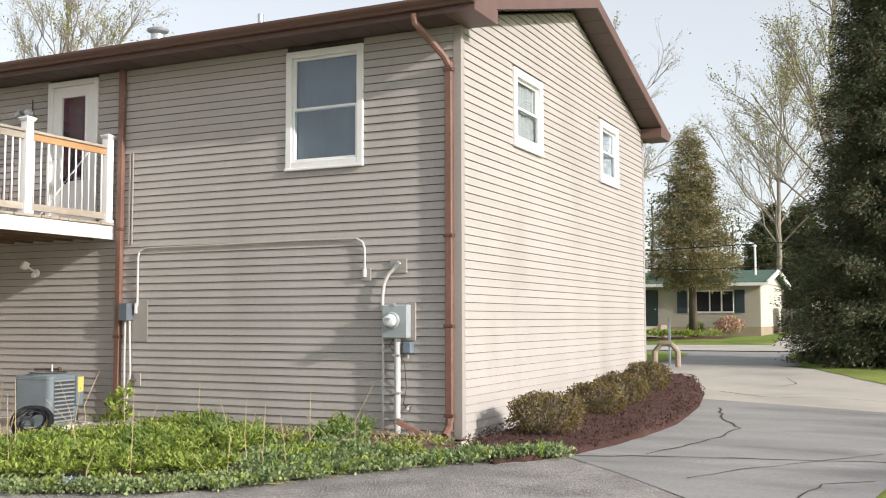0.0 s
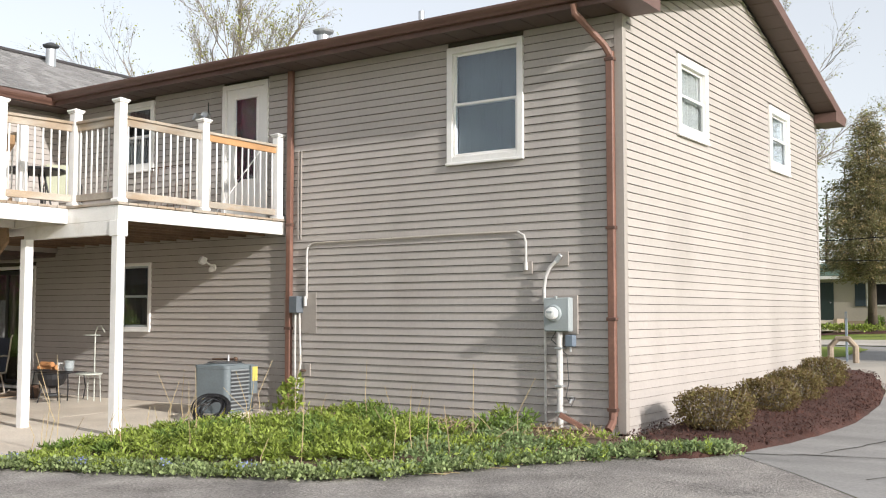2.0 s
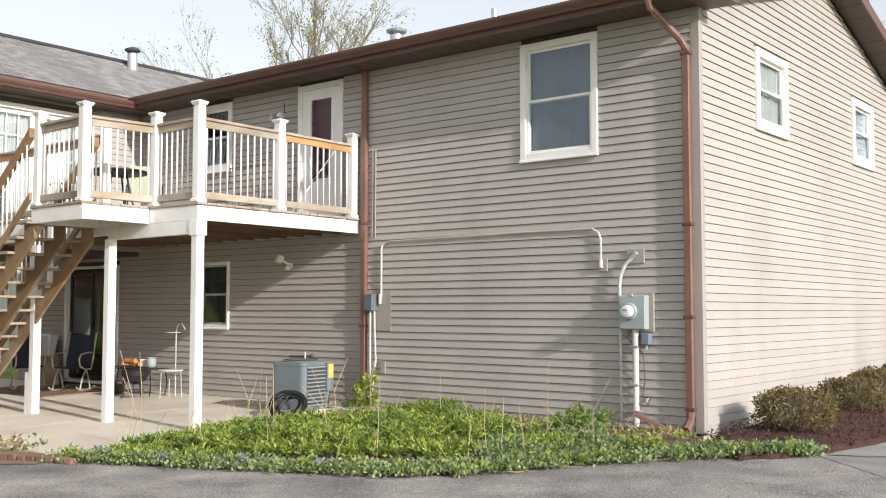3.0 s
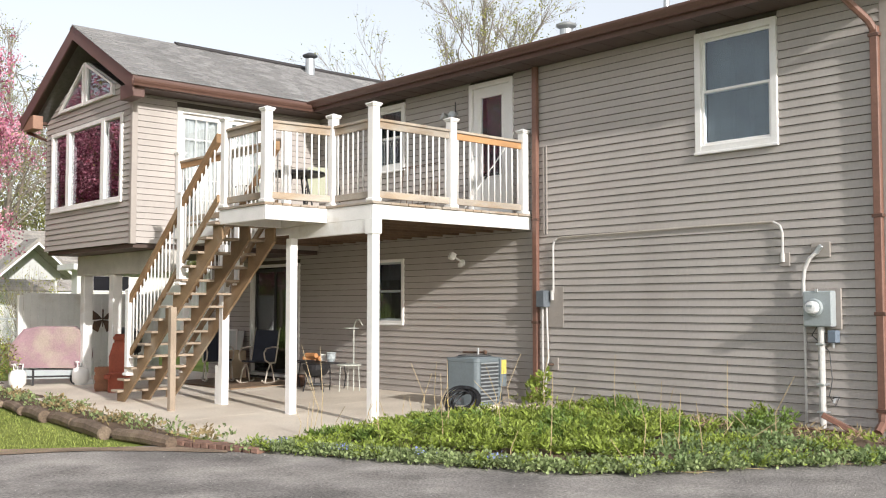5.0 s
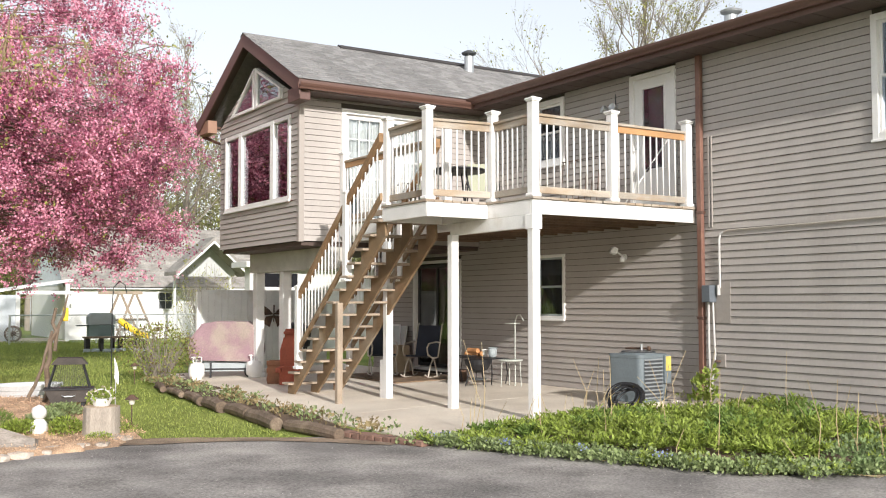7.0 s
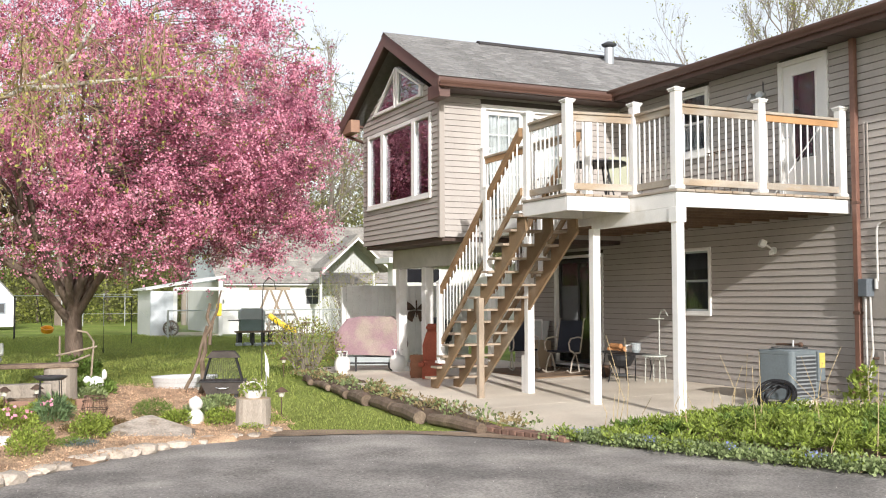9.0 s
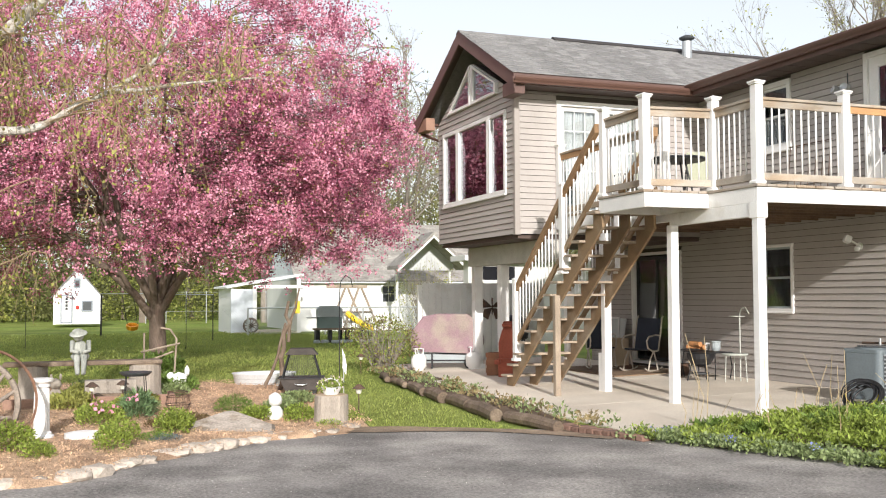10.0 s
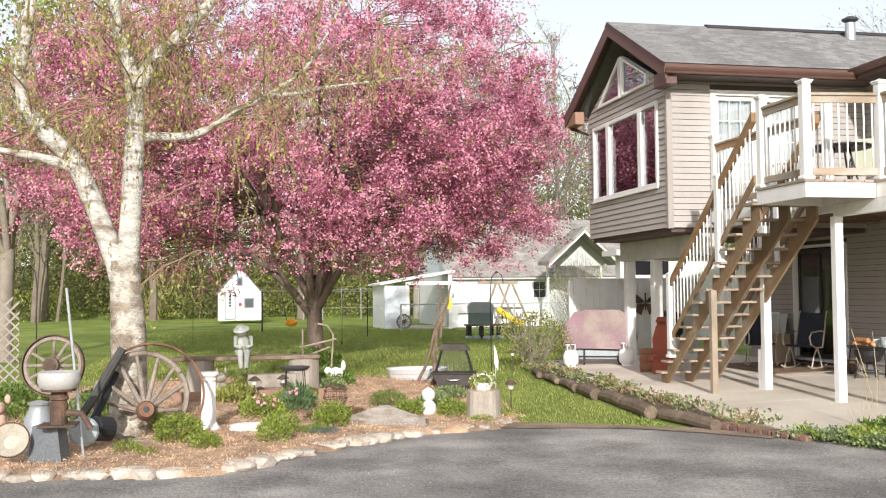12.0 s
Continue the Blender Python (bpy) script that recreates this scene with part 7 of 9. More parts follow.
def broken_wheel(m):
    """A large wheel come apart: the tyre sprung off the felloe, the hub sunk, spokes missing."""
    w = thing("wagon_wheel", "large broken wooden wagon wheel with sprung rusty tyre against the birch", "wagon wheel", "wagon wheels")
    w.matrix_basis = m
    old = mat("old grey wheel wood", (0.27, 0.225, 0.185), 0.9, 0.35, 6, 50, 0.6, tint=(0.18, 0.13, 0.10))
    rim = add_lathe(bmesh.new(), [(0.52, -0.045), (0.54, -0.045), (0.54, 0.045), (0.52, 0.045)], 56)
    bmesh.ops.delete(rim, geom=[f for f in rim.faces if len(f.verts) > 4], context="FACES")
    tyre = part("iron_tyre", rim, mat("rust-red iron", (0.20, 0.105, 0.065), 0.8, 0.4, 8, 60, 0.4, tint=(0.13, 0.07, 0.048)), w)
    tyre.matrix_basis = pose(0.0, 0.045, 0.0, 3, 4, 0)
    C = Vector((0.015, -0.05, -0.02))
    R = 0.455
    for a0, a1 in ((0.25, 1.15), (1.18, 2.1), (2.13, 3.0), (3.03, 3.9), (4.3, 5.0), (5.6, 6.5)):
        arc = [C + Vector((R * math.cos(a0 + (a1 - a0) * k / 8), R * math.sin(a0 + (a1 - a0) * k / 8), 0)) for k in range(9)]
        part("felloe", tube(arc, 0.031, 6), old, w)
    H = Vector((0.17, -0.02, 0.06))
    hub = lathe([(0.055, -0.14), (0.085, -0.12), (0.098, 0.0), (0.09, 0.10), (0.075, 0.15), (0.045, 0.152)], 20, m=Matrix.Translation(H))
    part("hub", hub, mat("rust-red iron", (0.20, 0.105, 0.065), 0.8, 0.4, 8, 60, 0.4, tint=(0.13, 0.07, 0.048)), w, "rusty iron-bound hub")
    part("hub_band", lathe([(0.092, 0.075), (0.098, 0.085), (0.092, 0.10)], 20, m=Matrix.Translation(H)), IRON, w)
    # black disc on the closed hub face paints the dark of a bore
    part("hub_bore", lathe([(0.03, 0.1525), (0.032, 0.154), (0.01, 0.155)], 16, m=Matrix.Translation(H)), BLACK, w)
    for i, (a, k) in enumerate(((1.25, 0.9), (1.85, 1.0), (2.3, 1.0), (2.75, 1.0), (3.25, 1.0), (3.7, 1.0), (4.25, 1.0), (4.75, 0.75), (5.5, 0.45), (6.0, 0.4), (0.1, 0.45), (0.35, 0.4))):
        e = C + Vector((R * math.cos(a), R * math.sin(a), 0))
        e = H.lerp(e, k)
        part("spoke", tube([H.lerp(e, 0.12), H.lerp(e, 0.55), e], [0.026, 0.023, 0.017], 8), old, w)


broken_wheel(pose(-6.0, -11.78, 0.395, 0, 78, 8))
wagon_wheel(0, 0, 0, 0.36, pose(-7.6, -12.95, 0.62, 0, 82, -10), "smaller rusty iron-rimmed wheel behind the planters")
ped = thing("pedestal", "white fluted plaster garden pedestal", "pedestal", at=(-6.65, -11.17, gz(-6.65, -11.17) + 0.06))
part("base", lathe([(0.13, 0), (0.13, 0.03), (0.105, 0.045), (0.10, 0.065), (0.085, 0.08)], 20), WHITE, ped)
bm = bmesh.new()
n = 40
lo = [bm.verts.new(((0.078 + 0.006 * (i % 2)) * math.cos(2 * math.pi * i / n), (0.078 + 0.006 * (i % 2)) * math.sin(2 * math.pi * i / n), 0.08)) for i in range(n)]
hi = [bm.verts.new(((0.070 + 0.006 * (i % 2)) * math.cos(2 * math.pi * i / n), (0.070 + 0.006 * (i % 2)) * math.sin(2 * math.pi * i / n), 0.53)) for i in range(n)]
for i in range(n):
    bm.faces.new((lo[i], lo[(i + 1) % n], hi[(i + 1) % n], hi[i]))
part("shaft", bm, WHITE, ped)
part("capital", lathe([(0.07, 0.53), (0.085, 0.55), (0.08, 0.575), (0.11, 0.60), (0.115, 0.63), (0.10, 0.635)], 20), WHITE, ped)


def stump(x, y, r, h, label, name="tree_stump"):
    s = thing(name, label, "stump", "stumps")
    z = gz(x, y) + 0.02
    bm = bmesh.new()
    n = 22
    rows = []
    for zz, k in ((0, 1.08), (h * 0.3, 1.0), (h, 0.97)):
        rows.append([bm.verts.new((x + r * k * (1 + 0.05 * math.sin(5 * a + zz) + 0.03 * math.sin(11 * a)) * math.cos(a), y + r * k * (1 + 0.05 * math.sin(5 * a + zz) + 0.03 * math.sin(11 * a)) * math.sin(a), z + zz)) for a in (2 * math.pi * i / n for i in range(n))])
    for p, q in zip(rows, rows[1:]):
        for i in range(n):
            bm.faces.new((p[i], p[(i + 1) % n], q[(i + 1) % n], q[i]))
    part("trunk", bm, STUMP, s)
    part("cut_face", lathe([(r * 0.95, h - 0.004), (r * 0.9, h + 0.004), (0.02, h + 0.006)], 22, m=Matrix.Translation((x, y, z))), mat("cut wood", (0.40, 0.31, 0.22), 0.85, 0.25, 12), s)
    return s


stump(-6.85, -7.98, 0.20, 0.36, "grey cut stump carrying a flower basket")
stump(-10.6, -11.36, 0.20, 0.545, "thick cut log holding up the bench plank")
stump(-10.6, -9.84, 0.23, 0.545, "thick cut log holding up the bench plank")
bn = thing("plank_bench", "long weathered plank laid over two stumps", "bench")
part("plank", box(-10.78, -10.42, -11.75, -9.6, gz(-10.6, -10) + 0.572, gz(-10.6, -10) + 0.632, 0.010), LOG, bn)
part("plank_edge", box(-10.80, -10.762, -11.6, -9.8, gz(-10.6, -10) + 0.575, gz(-10.6, -10) + 0.61, 0.006), LOG, bn)
# seated garden statue, one plain mesh
bm = bmesh.new()
zb = gz(-10.6, -10) + 0.637
blob(bm, (-10.60, -10.73, zb + 0.06), (0.13, 0.13, 0.08), 5, 2, 0.1)
blob(bm, (-10.58, -10.74, zb + 0.155), (0.095, 0.11, 0.14), 1, 2, 0.12)
blob(bm, (-10.52, -10.76, zb + 0.36), (0.075, 0.075, 0.085), 2, 2, 0.1)
blob(bm, (-10.55, -10.76, zb + 0.41), (0.082, 0.085, 0.055), 7, 2, 0.2)
add_lathe(bm, [(0.125, 0.0), (0.12, 0.012), (0.06, 0.02)], 16, m=pose(-10.52, -10.76, zb + 0.385, 8, 22, 0))
for dy in (-0.05, 0.05):
    add_tube(bm, [(-10.55, -10.73 + dy, zb + 0.07), (-10.40, -10.73 + dy, zb + 0.06), (-10.36, -10.73 + dy * 0.8, zb - 0.14), (-10.31, -10.73 + dy * 0.8, zb - 0.17)], [0.05, 0.046, 0.034, 0.03], 8)
    add_tube(bm, [(-10.56, -10.73 + dy * 2.2, zb + 0.28), (-10.48, -10.73 + dy * 2.3, zb + 0.14), (-10.38, -10.73 + dy * 0.6, zb + 0.13)], [0.035, 0.03, 0.025], 8)
ob = part("garden_statue", bm, mat("pale painted statue", (0.36, 0.37, 0.33), 0.8, 0.3, 8), None, smooth=True)
tagged(ob, "pale painted garden statue seated on the plank bench", "statue")


def garden_lump(name, label, cat, x, y, parts_):
    bm = bmesh.new()
    for c, s, sd in parts_:
        blob(bm, (x + c[0], y + c[1], gz(x, y) + c[2]), s, sd, 2, 0.15)
    return bm


ob = part("garden_figurine", garden_lump("", "", "", -9.9, -11.05, [((0, 0, 0.16), (0.09, 0.1, 0.16), 1), ((0.02, 0, 0.36), (0.08, 0.075, 0.08), 2), ((0.0, 0.06, 0.45), (0.02, 0.02, 0.05), 3), ((0.0, -0.06, 0.45), (0.02, 0.02, 0.05), 4)]), mat("grey tan plaster", (0.38, 0.33, 0.27), 0.85, 0.3, 9), None, smooth=True)
tagged(ob, "small tan plaster animal figurine in the garden", "figurine")
ob = part("garden_figurine", garden_lump("", "", "", -7.35, -8.55, [((0, 0, 0.12), (0.1, 0.1, 0.12), 1), ((0, 0, 0.30), (0.085, 0.085, 0.09), 2)]), WHITE_WOOD, None, smooth=True)
tagged(ob, "small white plaster figurine among green plants", "figurine")
ob = part("hen_ornament", garden_lump("", "", "", -11.6, -9.25, [((0, 0, 0.26), (0.09, 0.14, 0.10), 1), ((0, 0.13, 0.38), (0.04, 0.04, 0.09), 2), ((0, -0.12, 0.31), (0.03, 0.06, 0.06), 3)]), WHITE, None, smooth=True)
tagged(ob, "white hen ornament by the crabapple", "ornament")
ob = part("deer_figure", garden_lump("", "", "", -5.9, -13.15, [((0, 0, 0.12), (0.30, 0.14, 0.12), 1), ((0.22, 0.02, 0.32), (0.07, 0.06, 0.16), 2), ((0.27, 0.02, 0.47), (0.10, 0.055, 0.06), 3), ((0.2, 0.08, 0.55), (0.015, 0.03, 0.05), 4), ((0.2, -0.05, 0.55), (0.015, 0.03, 0.05), 5)]), mat("pinkish tan plaster", (0.50, 0.34, 0.26), 0.85, 0.25, 8), None, smooth=True)
tagged(ob, "pinkish tan plaster deer lying in the bed", "figurine")

mc = thing("milk_can", "galvanised steel milk can", "milk can", at=(-5.35, -12.72, gz(-5.35, -12.7) + 0.06))
part("body", lathe([(0.13, 0), (0.135, 0.02), (0.135, 0.34), (0.09, 0.42), (0.085, 0.46)], 20), mat("dull zinc can", (0.33, 0.35, 0.365), 0.5, 0.15, 6, 50, 0.05, metal=0.4), mc, smooth=True)
part("lid", lathe([(0.10, 0.46), (0.105, 0.48), (0.03, 0.50)], 20), GALV, mc)
part("handle", add_torus(bmesh.new(), 0.05, 0.008, m=pose(0.0, 0.14, 0.36, 90, 0, 90), n=14, k=5, a0=-1.6, a1=1.6), GALV, mc)
ps = thing("pump_stand", "old iron machine stand with an enamel pot on top", "planter stand", at=(-4.75, -12.45, gz(-4.7, -12.4) + 0.05))
part("pedestal_base", add_poly(bmesh.new(), [(-0.15, 0), (0.15, 0), (0.11, 0.33), (-0.11, 0.33)], 0.24, pose(0, -0.12, 0, 0, 0, 80)), mat("slate paint", (0.13, 0.145, 0.16), 0.6, 0.3), ps)
part("platform", box(-0.16, 0.16, -0.16, 0.16, 0.33, 0.35, 0.004), IRON, ps)
part("neck", lathe([(0.075, 0.35), (0.08, 0.5), (0.07, 0.56), (0.085, 0.57), (0.085, 0.59), (0.05, 0.66)], 16), IRON, ps)
part("gear_arm", tube([(0.0, 0.0, 0.45), (0.05, 0.2, 0.44), (0.05, 0.28, 0.30)], 0.03), IRON, ps)
pot = part("pot", lathe([(0.09, 0.64), (0.16, 0.67), (0.185, 0.73), (0.18, 0.81), (0.17, 0.82), (0.16, 0.78)], 24), mat("grey enamel", (0.44, 0.43, 0.41), 0.4, 0.15, 5), ps, smooth=True)
part("pot_foot", lathe([(0.15, 0.645), (0.155, 0.66), (0.145, 0.675)], 24), IRON, pot)
rod = thing("metal_rod", "slim white metal rod stuck in the garden", "rod")
part("shaft", tube([(-4.9, -12.25, gz(-4.9, -12.2)), (-5.15, -12.45, 1.5)], 0.013), GALV, rod)
bl_ = thing("iron_plow", "black iron plough beam leaning on the birch", "plough")
part("beam", tube([(-5.6, -12.45, 0.12), (-5.8, -12.25, 0.45), (-5.95, -12.02, 0.88)], 0.045, 8), mat("grey black beam", (0.06, 0.058, 0.055), 0.7, 0.3), bl_)
part("beam", tube([(-5.6, -12.3, 0.12), (-5.85, -12.2, 0.35), (-6.1, -12.1, 0.62)], 0.04, 8), BLACK, bl_)
part("disc", lathe([(0.13, -0.02), (0.14, 0.0), (0.12, 0.03), (0.03, 0.05)], 18, m=pose(-5.25, -12.3, 0.14, 0, 80, 10)), GREYMETAL, bl_)
part("drum", lathe([(0.1, -0.09), (0.12, -0.08), (0.12, 0.08), (0.1, 0.09)], 18, m=pose(-5.4, -12.15, 0.14, 80, 0, 40)), BLACK, bl_)
pan = thing("enamel_pan", "pale enamel pan tilted on the mulch", "pan")
part("dish", lathe([(0.07, 0), (0.15, 0.05), (0.165, 0.09), (0.155, 0.09), (0.06, 0.02)], 22, m=pose(-4.75, -12.85, 0.12, 15, 62, 20)), mat("pale enamel", (0.42, 0.38, 0.31), 0.4, 0.2, 8), pan)
part("rim", add_torus(bmesh.new(), 0.16, 0.008, m=pose(-4.75, -12.85, 0.12, 15, 62, 20) @ pose(0, 0, 0.09), n=24, k=5), IRON, pan)
tr_ = thing("trellis", "weathered diamond lattice trellis with a post", "trellis", at=(-9.5, -14.05, -0.1), turn=90)
part("post", box(-0.06, 0.06, -0.05, 0.05, 0, 1.45, 0.006), TREADWOOD, tr_)
part("ball", lathe([(0.02, 1.42), (0.07, 1.46), (0.07, 1.5), (0.02, 1.55)], 12), IRON, tr_)
LAT = mat("grey lattice", (0.30, 0.265, 0.225), 0.85, 0.2)
for i in range(-4, 10):
    for sgn in (1, -1):
        pts = []
        z0 = 0.3 + i * 0.14
        xa, xb = -0.36, 0.36
        za, zb_ = z0, z0 + sgn * 0.72
        if sgn < 0:
            za, zb_ = z0 + 0.36, z0 - 0.36
        def cut(x, z):
            return min(1.5, max(0.25, z))
        if max(za, zb_) > 0.3 and min(za, zb_) < 1.45:
            s = (zb_ - za) / 0.72
            lo_x = max(xa, xa + ((0.25 if s > 0 else 1.5) - za) / s) if s else xa
            hi_x = min(xb, xa + ((1.5 if s > 0 else 0.25) - za) / s) if s else xb
            if hi_x - lo_x > 0.05:
                part("slat", add_poly(bmesh.new(), [(lo_x, za + s * (lo_x - xa)), (hi_x, za + s * (hi_x - xa)), (hi_x, za + s * (hi_x - xa) + 0.035), (lo_x, za + s * (lo_x - xa) + 0.035)], 0.007, pose(0, 0.052 + (0.008 if sgn > 0 else 0), 0)), LAT, tr_)

wt = thing("wash_tub", "oval galvanised wash tub on the grass", "wash tub")
bm = lathe([(0.46, 0), (0.48, 0.02), (0.53, 0.22), (0.55, 0.235), (0.54, 0.245), (0.50, 0.22), (0.45, 0.04)], 30)
bmesh.ops.transform(bm, matrix=pose(-12.7, -7.7, gz(-12.7, -7.7)) @ Matrix.Diagonal((0.65, 1.0, 1.0, 1)), verts=bm.verts)
part("tub", bm, mat("pale zinc", (0.66, 0.68, 0.69), 0.5, 0.12, 6, 40, 0.05, metal=0.15), wt, smooth=True)
part("handle", add_torus(bmesh.new(), 0.06, 0.01, m=pose(-12.7, -7.15, 0.06, 90, 0, 0), n=12, k=5, a0=0, a1=3.14), GALV, wt)
for k, (zz, rr) in enumerate(((0.08, 0.492), (0.15, 0.510))):
    bm = add_torus(bmesh.new(), rr, 0.006, n=30, k=5)
    bmesh.ops.transform(bm, matrix=pose(-12.7, -7.7, gz(-12.7, -7.7) + zz) @ Matrix.Diagonal((0.65, 1.0, 1.0, 1)), verts=bm.verts)
    part("band", bm, GALV, wt)

fp = thing("fire_pit", "rusty black steel fire pit with hipped hood", "fire pit", at=(-10.6, -7.5, gz(-10.6, -7.5)), turn=75)
part("tray", add_poly(bmesh.new(), [(-0.24, 0.12), (0.24, 0.12), (0.33, 0.30), (-0.33, 0.30)], 0.42, pose(0, -0.21, 0)), mat("sooty steel", (0.045, 0.036, 0.03), 0.6, 0.4, 8), fp)
for x in (-1, 1):
    for y in (-1, 1):
        part("frame_bar", tube([(x * 0.29, y * 0.19, 0.30), (x * 0.19, y * 0.13, 0.66)], 0.014), BLACK, fp)
        part("leg", box(x * 0.2 - 0.03, x * 0.2 + 0.03, y * 0.14 - 0.03, y * 0.14 + 0.03, 0.0, 0.13, 0.006), BLACK, fp)
part("hood", add_poly(bmesh.new(), [(-0.25, 0.66), (0.25, 0.66), (0.17, 0.755), (-0.17, 0.755)], 0.36, pose(0, -0.18, 0)), mat("sooty steel", (0.045, 0.036, 0.03), 0.6, 0.4, 8), fp)
for sy in (-1, 1):
    ws = bmesh.new()
    for i in range(15):
        u = -1 + 2 * i / 14
        add_tube(ws, [(u * 0.28, sy * 0.185, 0.30), (u * 0.185, sy * 0.125, 0.66)], 0.003, 3)
    part("mesh_screen", ws, BLACK, fp)
part("lip", box(-0.35, 0.35, -0.23, 0.23, 0.295, 0.318, 0.004), BLACK, fp)
part("handle", tube([(-0.09, -0.24, 0.22), (-0.05, -0.27, 0.21), (0.05, -0.27, 0.21), (0.09, -0.24, 0.22)], 0.008), GALV, fp)
dw = thing("driftwood_post", "gnarled driftwood post wound with vine", "driftwood")
bm = bmesh.new()
limb(bm, (-11.2, -7.75, -0.1), (-11.1, -7.6, 1.35), 0.05, 0.025, 0, 0.14, random.Random(2), 8, 8)
limb(bm, (-11.25, -7.95, 0.0), (-11.1, -7.65, 1.0), 0.03, 0.02, -0.08, 0.1, random.Random(3), 7, 7)
limb(bm, (-11.12, -7.6, 0.7), (-11.0, -7.45, 1.55), 0.03, 0.012, 0.05, 0.1, random.Random(4), 5, 6)
part("wood", bm, LOG, dw)
part("whirligig", box(-11.12, -11.08, -7.5, -7.42, 1.15, 1.35, 0.01), mat("yellow paint", (0.70, 0.50, 0.04), 0.6), dw)


def hook(x, y, h, label="slim black iron shepherd's hook", curl=0.14, turn=0):
    k = thing("shepherd_hook", label, "garden hook", "garden hooks", at=(x, y, gz(x, y) - 0.02), turn=turn)
    part("shaft", tube([(0, 0, 0), (0, 0, h * 0.85), (curl * 0.15, 0, h * 0.95), (curl * 0.7, 0, h), (curl * 1.3, 0, h * 0.97), (curl * 1.5, 0, h * 0.9)], 0.008, 6), BLACK, k)
    part("foot", tube([(-0.08, 0, 0.16), (-0.08, 0, 0.05), (0.0, 0, 0.12)], 0.006, 5), BLACK, k)


hook(-10.4, -6.95, 1.9, turn=90)
hook(-10.3, -13.6, 2.0, turn=-60)
hook(-7.0, -14.2, 1.35, turn=30)
hook(-25.5, -7.6, 1.7, turn=10)
hook(-27.5, -12.0, 1.9, turn=50)
gt = thing("twig_gate", "rustic twig ornament leaning by the crabapple", "ornament")
for pts in ([(-11.9, -9.75, -0.1), (-11.95, -9.75, 0.85)], [(-11.9, -9.3, -0.1), (-11.92, -9.25, 0.75), (-11.92, -9.35, 0.9), (-11.92, -9.5, 0.93)], [(-11.9, -9.8, 0.55), (-11.9, -9.2, 0.68)], [(-11.9, -9.85, 0.35), (-11.9, -9.3, 0.55)]):
    part("twig", tube(pts, 0.016, 6), TREADWOOD, gt)
bw = thing("broken_plank", "weathered triangular slab of wood by the stones", "wood slab", at=(-6.45, -9.25, gz(-6.4, -9.2) + 0.03), turn=62)
part("slab", add_poly(bmesh.new(), [(-0.50, 0.0), (0.50, 0.02), (0.49, 0.12), (0.04, 0.26), (-0.06, 0.25), (-0.49, 0.10)], 0.12, pose(0, 0, 0, -14)), mat("grey driftwood slab", (0.30, 0.27, 0.24), 0.9, 0.35, 5, 40, 0.5, stretch=(1, 1, 4), tint=(0.19, 0.155, 0.12)), bw)
part("split_edge", add_poly(bmesh.new(), [(-0.44, 0.02), (-0.30, 0.02), (-0.30, 0.10), (-0.44, 0.06)], 0.02, pose(0, -0.024, 0, -25)), LOG, bw)
bs = thing("flower_basket", "white wire basket of pansies on the stump", "flower basket", at=(-6.85, -7.98, gz(-6.85, -7.98) + 0.38))
part("handle", add_torus(bmesh.new(), 0.11, 0.008, m=pose(0, 0, 0.08, 90, 0, 60), n=18, k=5, a0=0, a1=3.1416), WHITE, bs)
part("bowl", lathe([(0.08, 0), (0.12, 0.08), (0.125, 0.09), (0.11, 0.085)], 18), WHITE, bs)
o, dd = [], []
tuft(rs2, 0, 0, 0.05, 0.16, 0.14, 150, o, dd)
leaves("foliage", o, 0.05, GREEN, bs, seed=61, droop=dd)
leaves("petal_mass", [(x, y, z + 0.04) for x, y, z in o[::4]], 0.04, leafy("cream petal", (0.75, 0.62, 0.60), 0.3), bs, seed=62)
sg = thing("garden_spinner", "white garden ornament on a metal stake", "ornament", at=(-6.95, -7.8, gz(-6.95, -7.8)))
part("stake", tube([(0, 0, 0), (0, 0, 0.85)], 0.007), GALV, sg)
part("figure", add_poly(bmesh.new(), [(-0.015, 0.68), (0.03, 0.60), (0.035, 0.72), (0.012, 0.84), (-0.02, 0.92), (-0.012, 0.8)], 0.015, pose(0, 0, 0, 0, 0, 70)), WHITE, sg)


def solar_light(x, y, h=0.28):
    s = thing("solar_light", "small bronze solar path light", "path light", "path lights", at=(x, y, gz(x, y) + 0.02))
    part("stake", tube([(0, 0, 0), (0, 0, h)], 0.008), IRON, s)
    part("lens", lathe([(0.03, h), (0.045, h + 0.06)], 12), mat("frosted lens", (0.7, 0.68, 0.6), 0.4), s)
    part("hat", lathe([(0.085, h + 0.06), (0.08, h + 0.07), (0.03, h + 0.11), (0.01, h + 0.12)], 14), IRON, s)


for x, y in ((-7.7, -7.4), (-9.3, -10.6), (-9.5, -10.2), (-14.3, -5.5)):
    solar_light(x, y)
cl_ = thing("clay_planter", "low terracotta trough planted with hostas", "planter", at=(-9.6, -10.4, gz(-9.6, -10.4) + 0.03), turn=90)
TERRA = mat("old terracotta", (0.30, 0.185, 0.135), 0.85, 0.2, 6)
part("front_panel", box(-1.3, 0.9, -0.03, 0.03, 0, 0.17, 0.008), TERRA, cl_)
part("end_panel", box(-1.3, -1.24, 0.032, 0.5, 0, 0.17, 0.008), TERRA, cl_)
part("end_panel", box(0.84, 0.9, 0.032, 0.5, 0, 0.17, 0.008), TERRA, cl_)
wp = thing("wooden_planter", "weathered wooden planter box on the bed", "planter", at=(-9.9, -10.3, gz(-9.9, -10.3) + 0.16), turn=90)
part("box_side", box(-0.38, 0.30, -0.12, 0.12, 0.06, 0.24, 0.008), STUMP, wp)
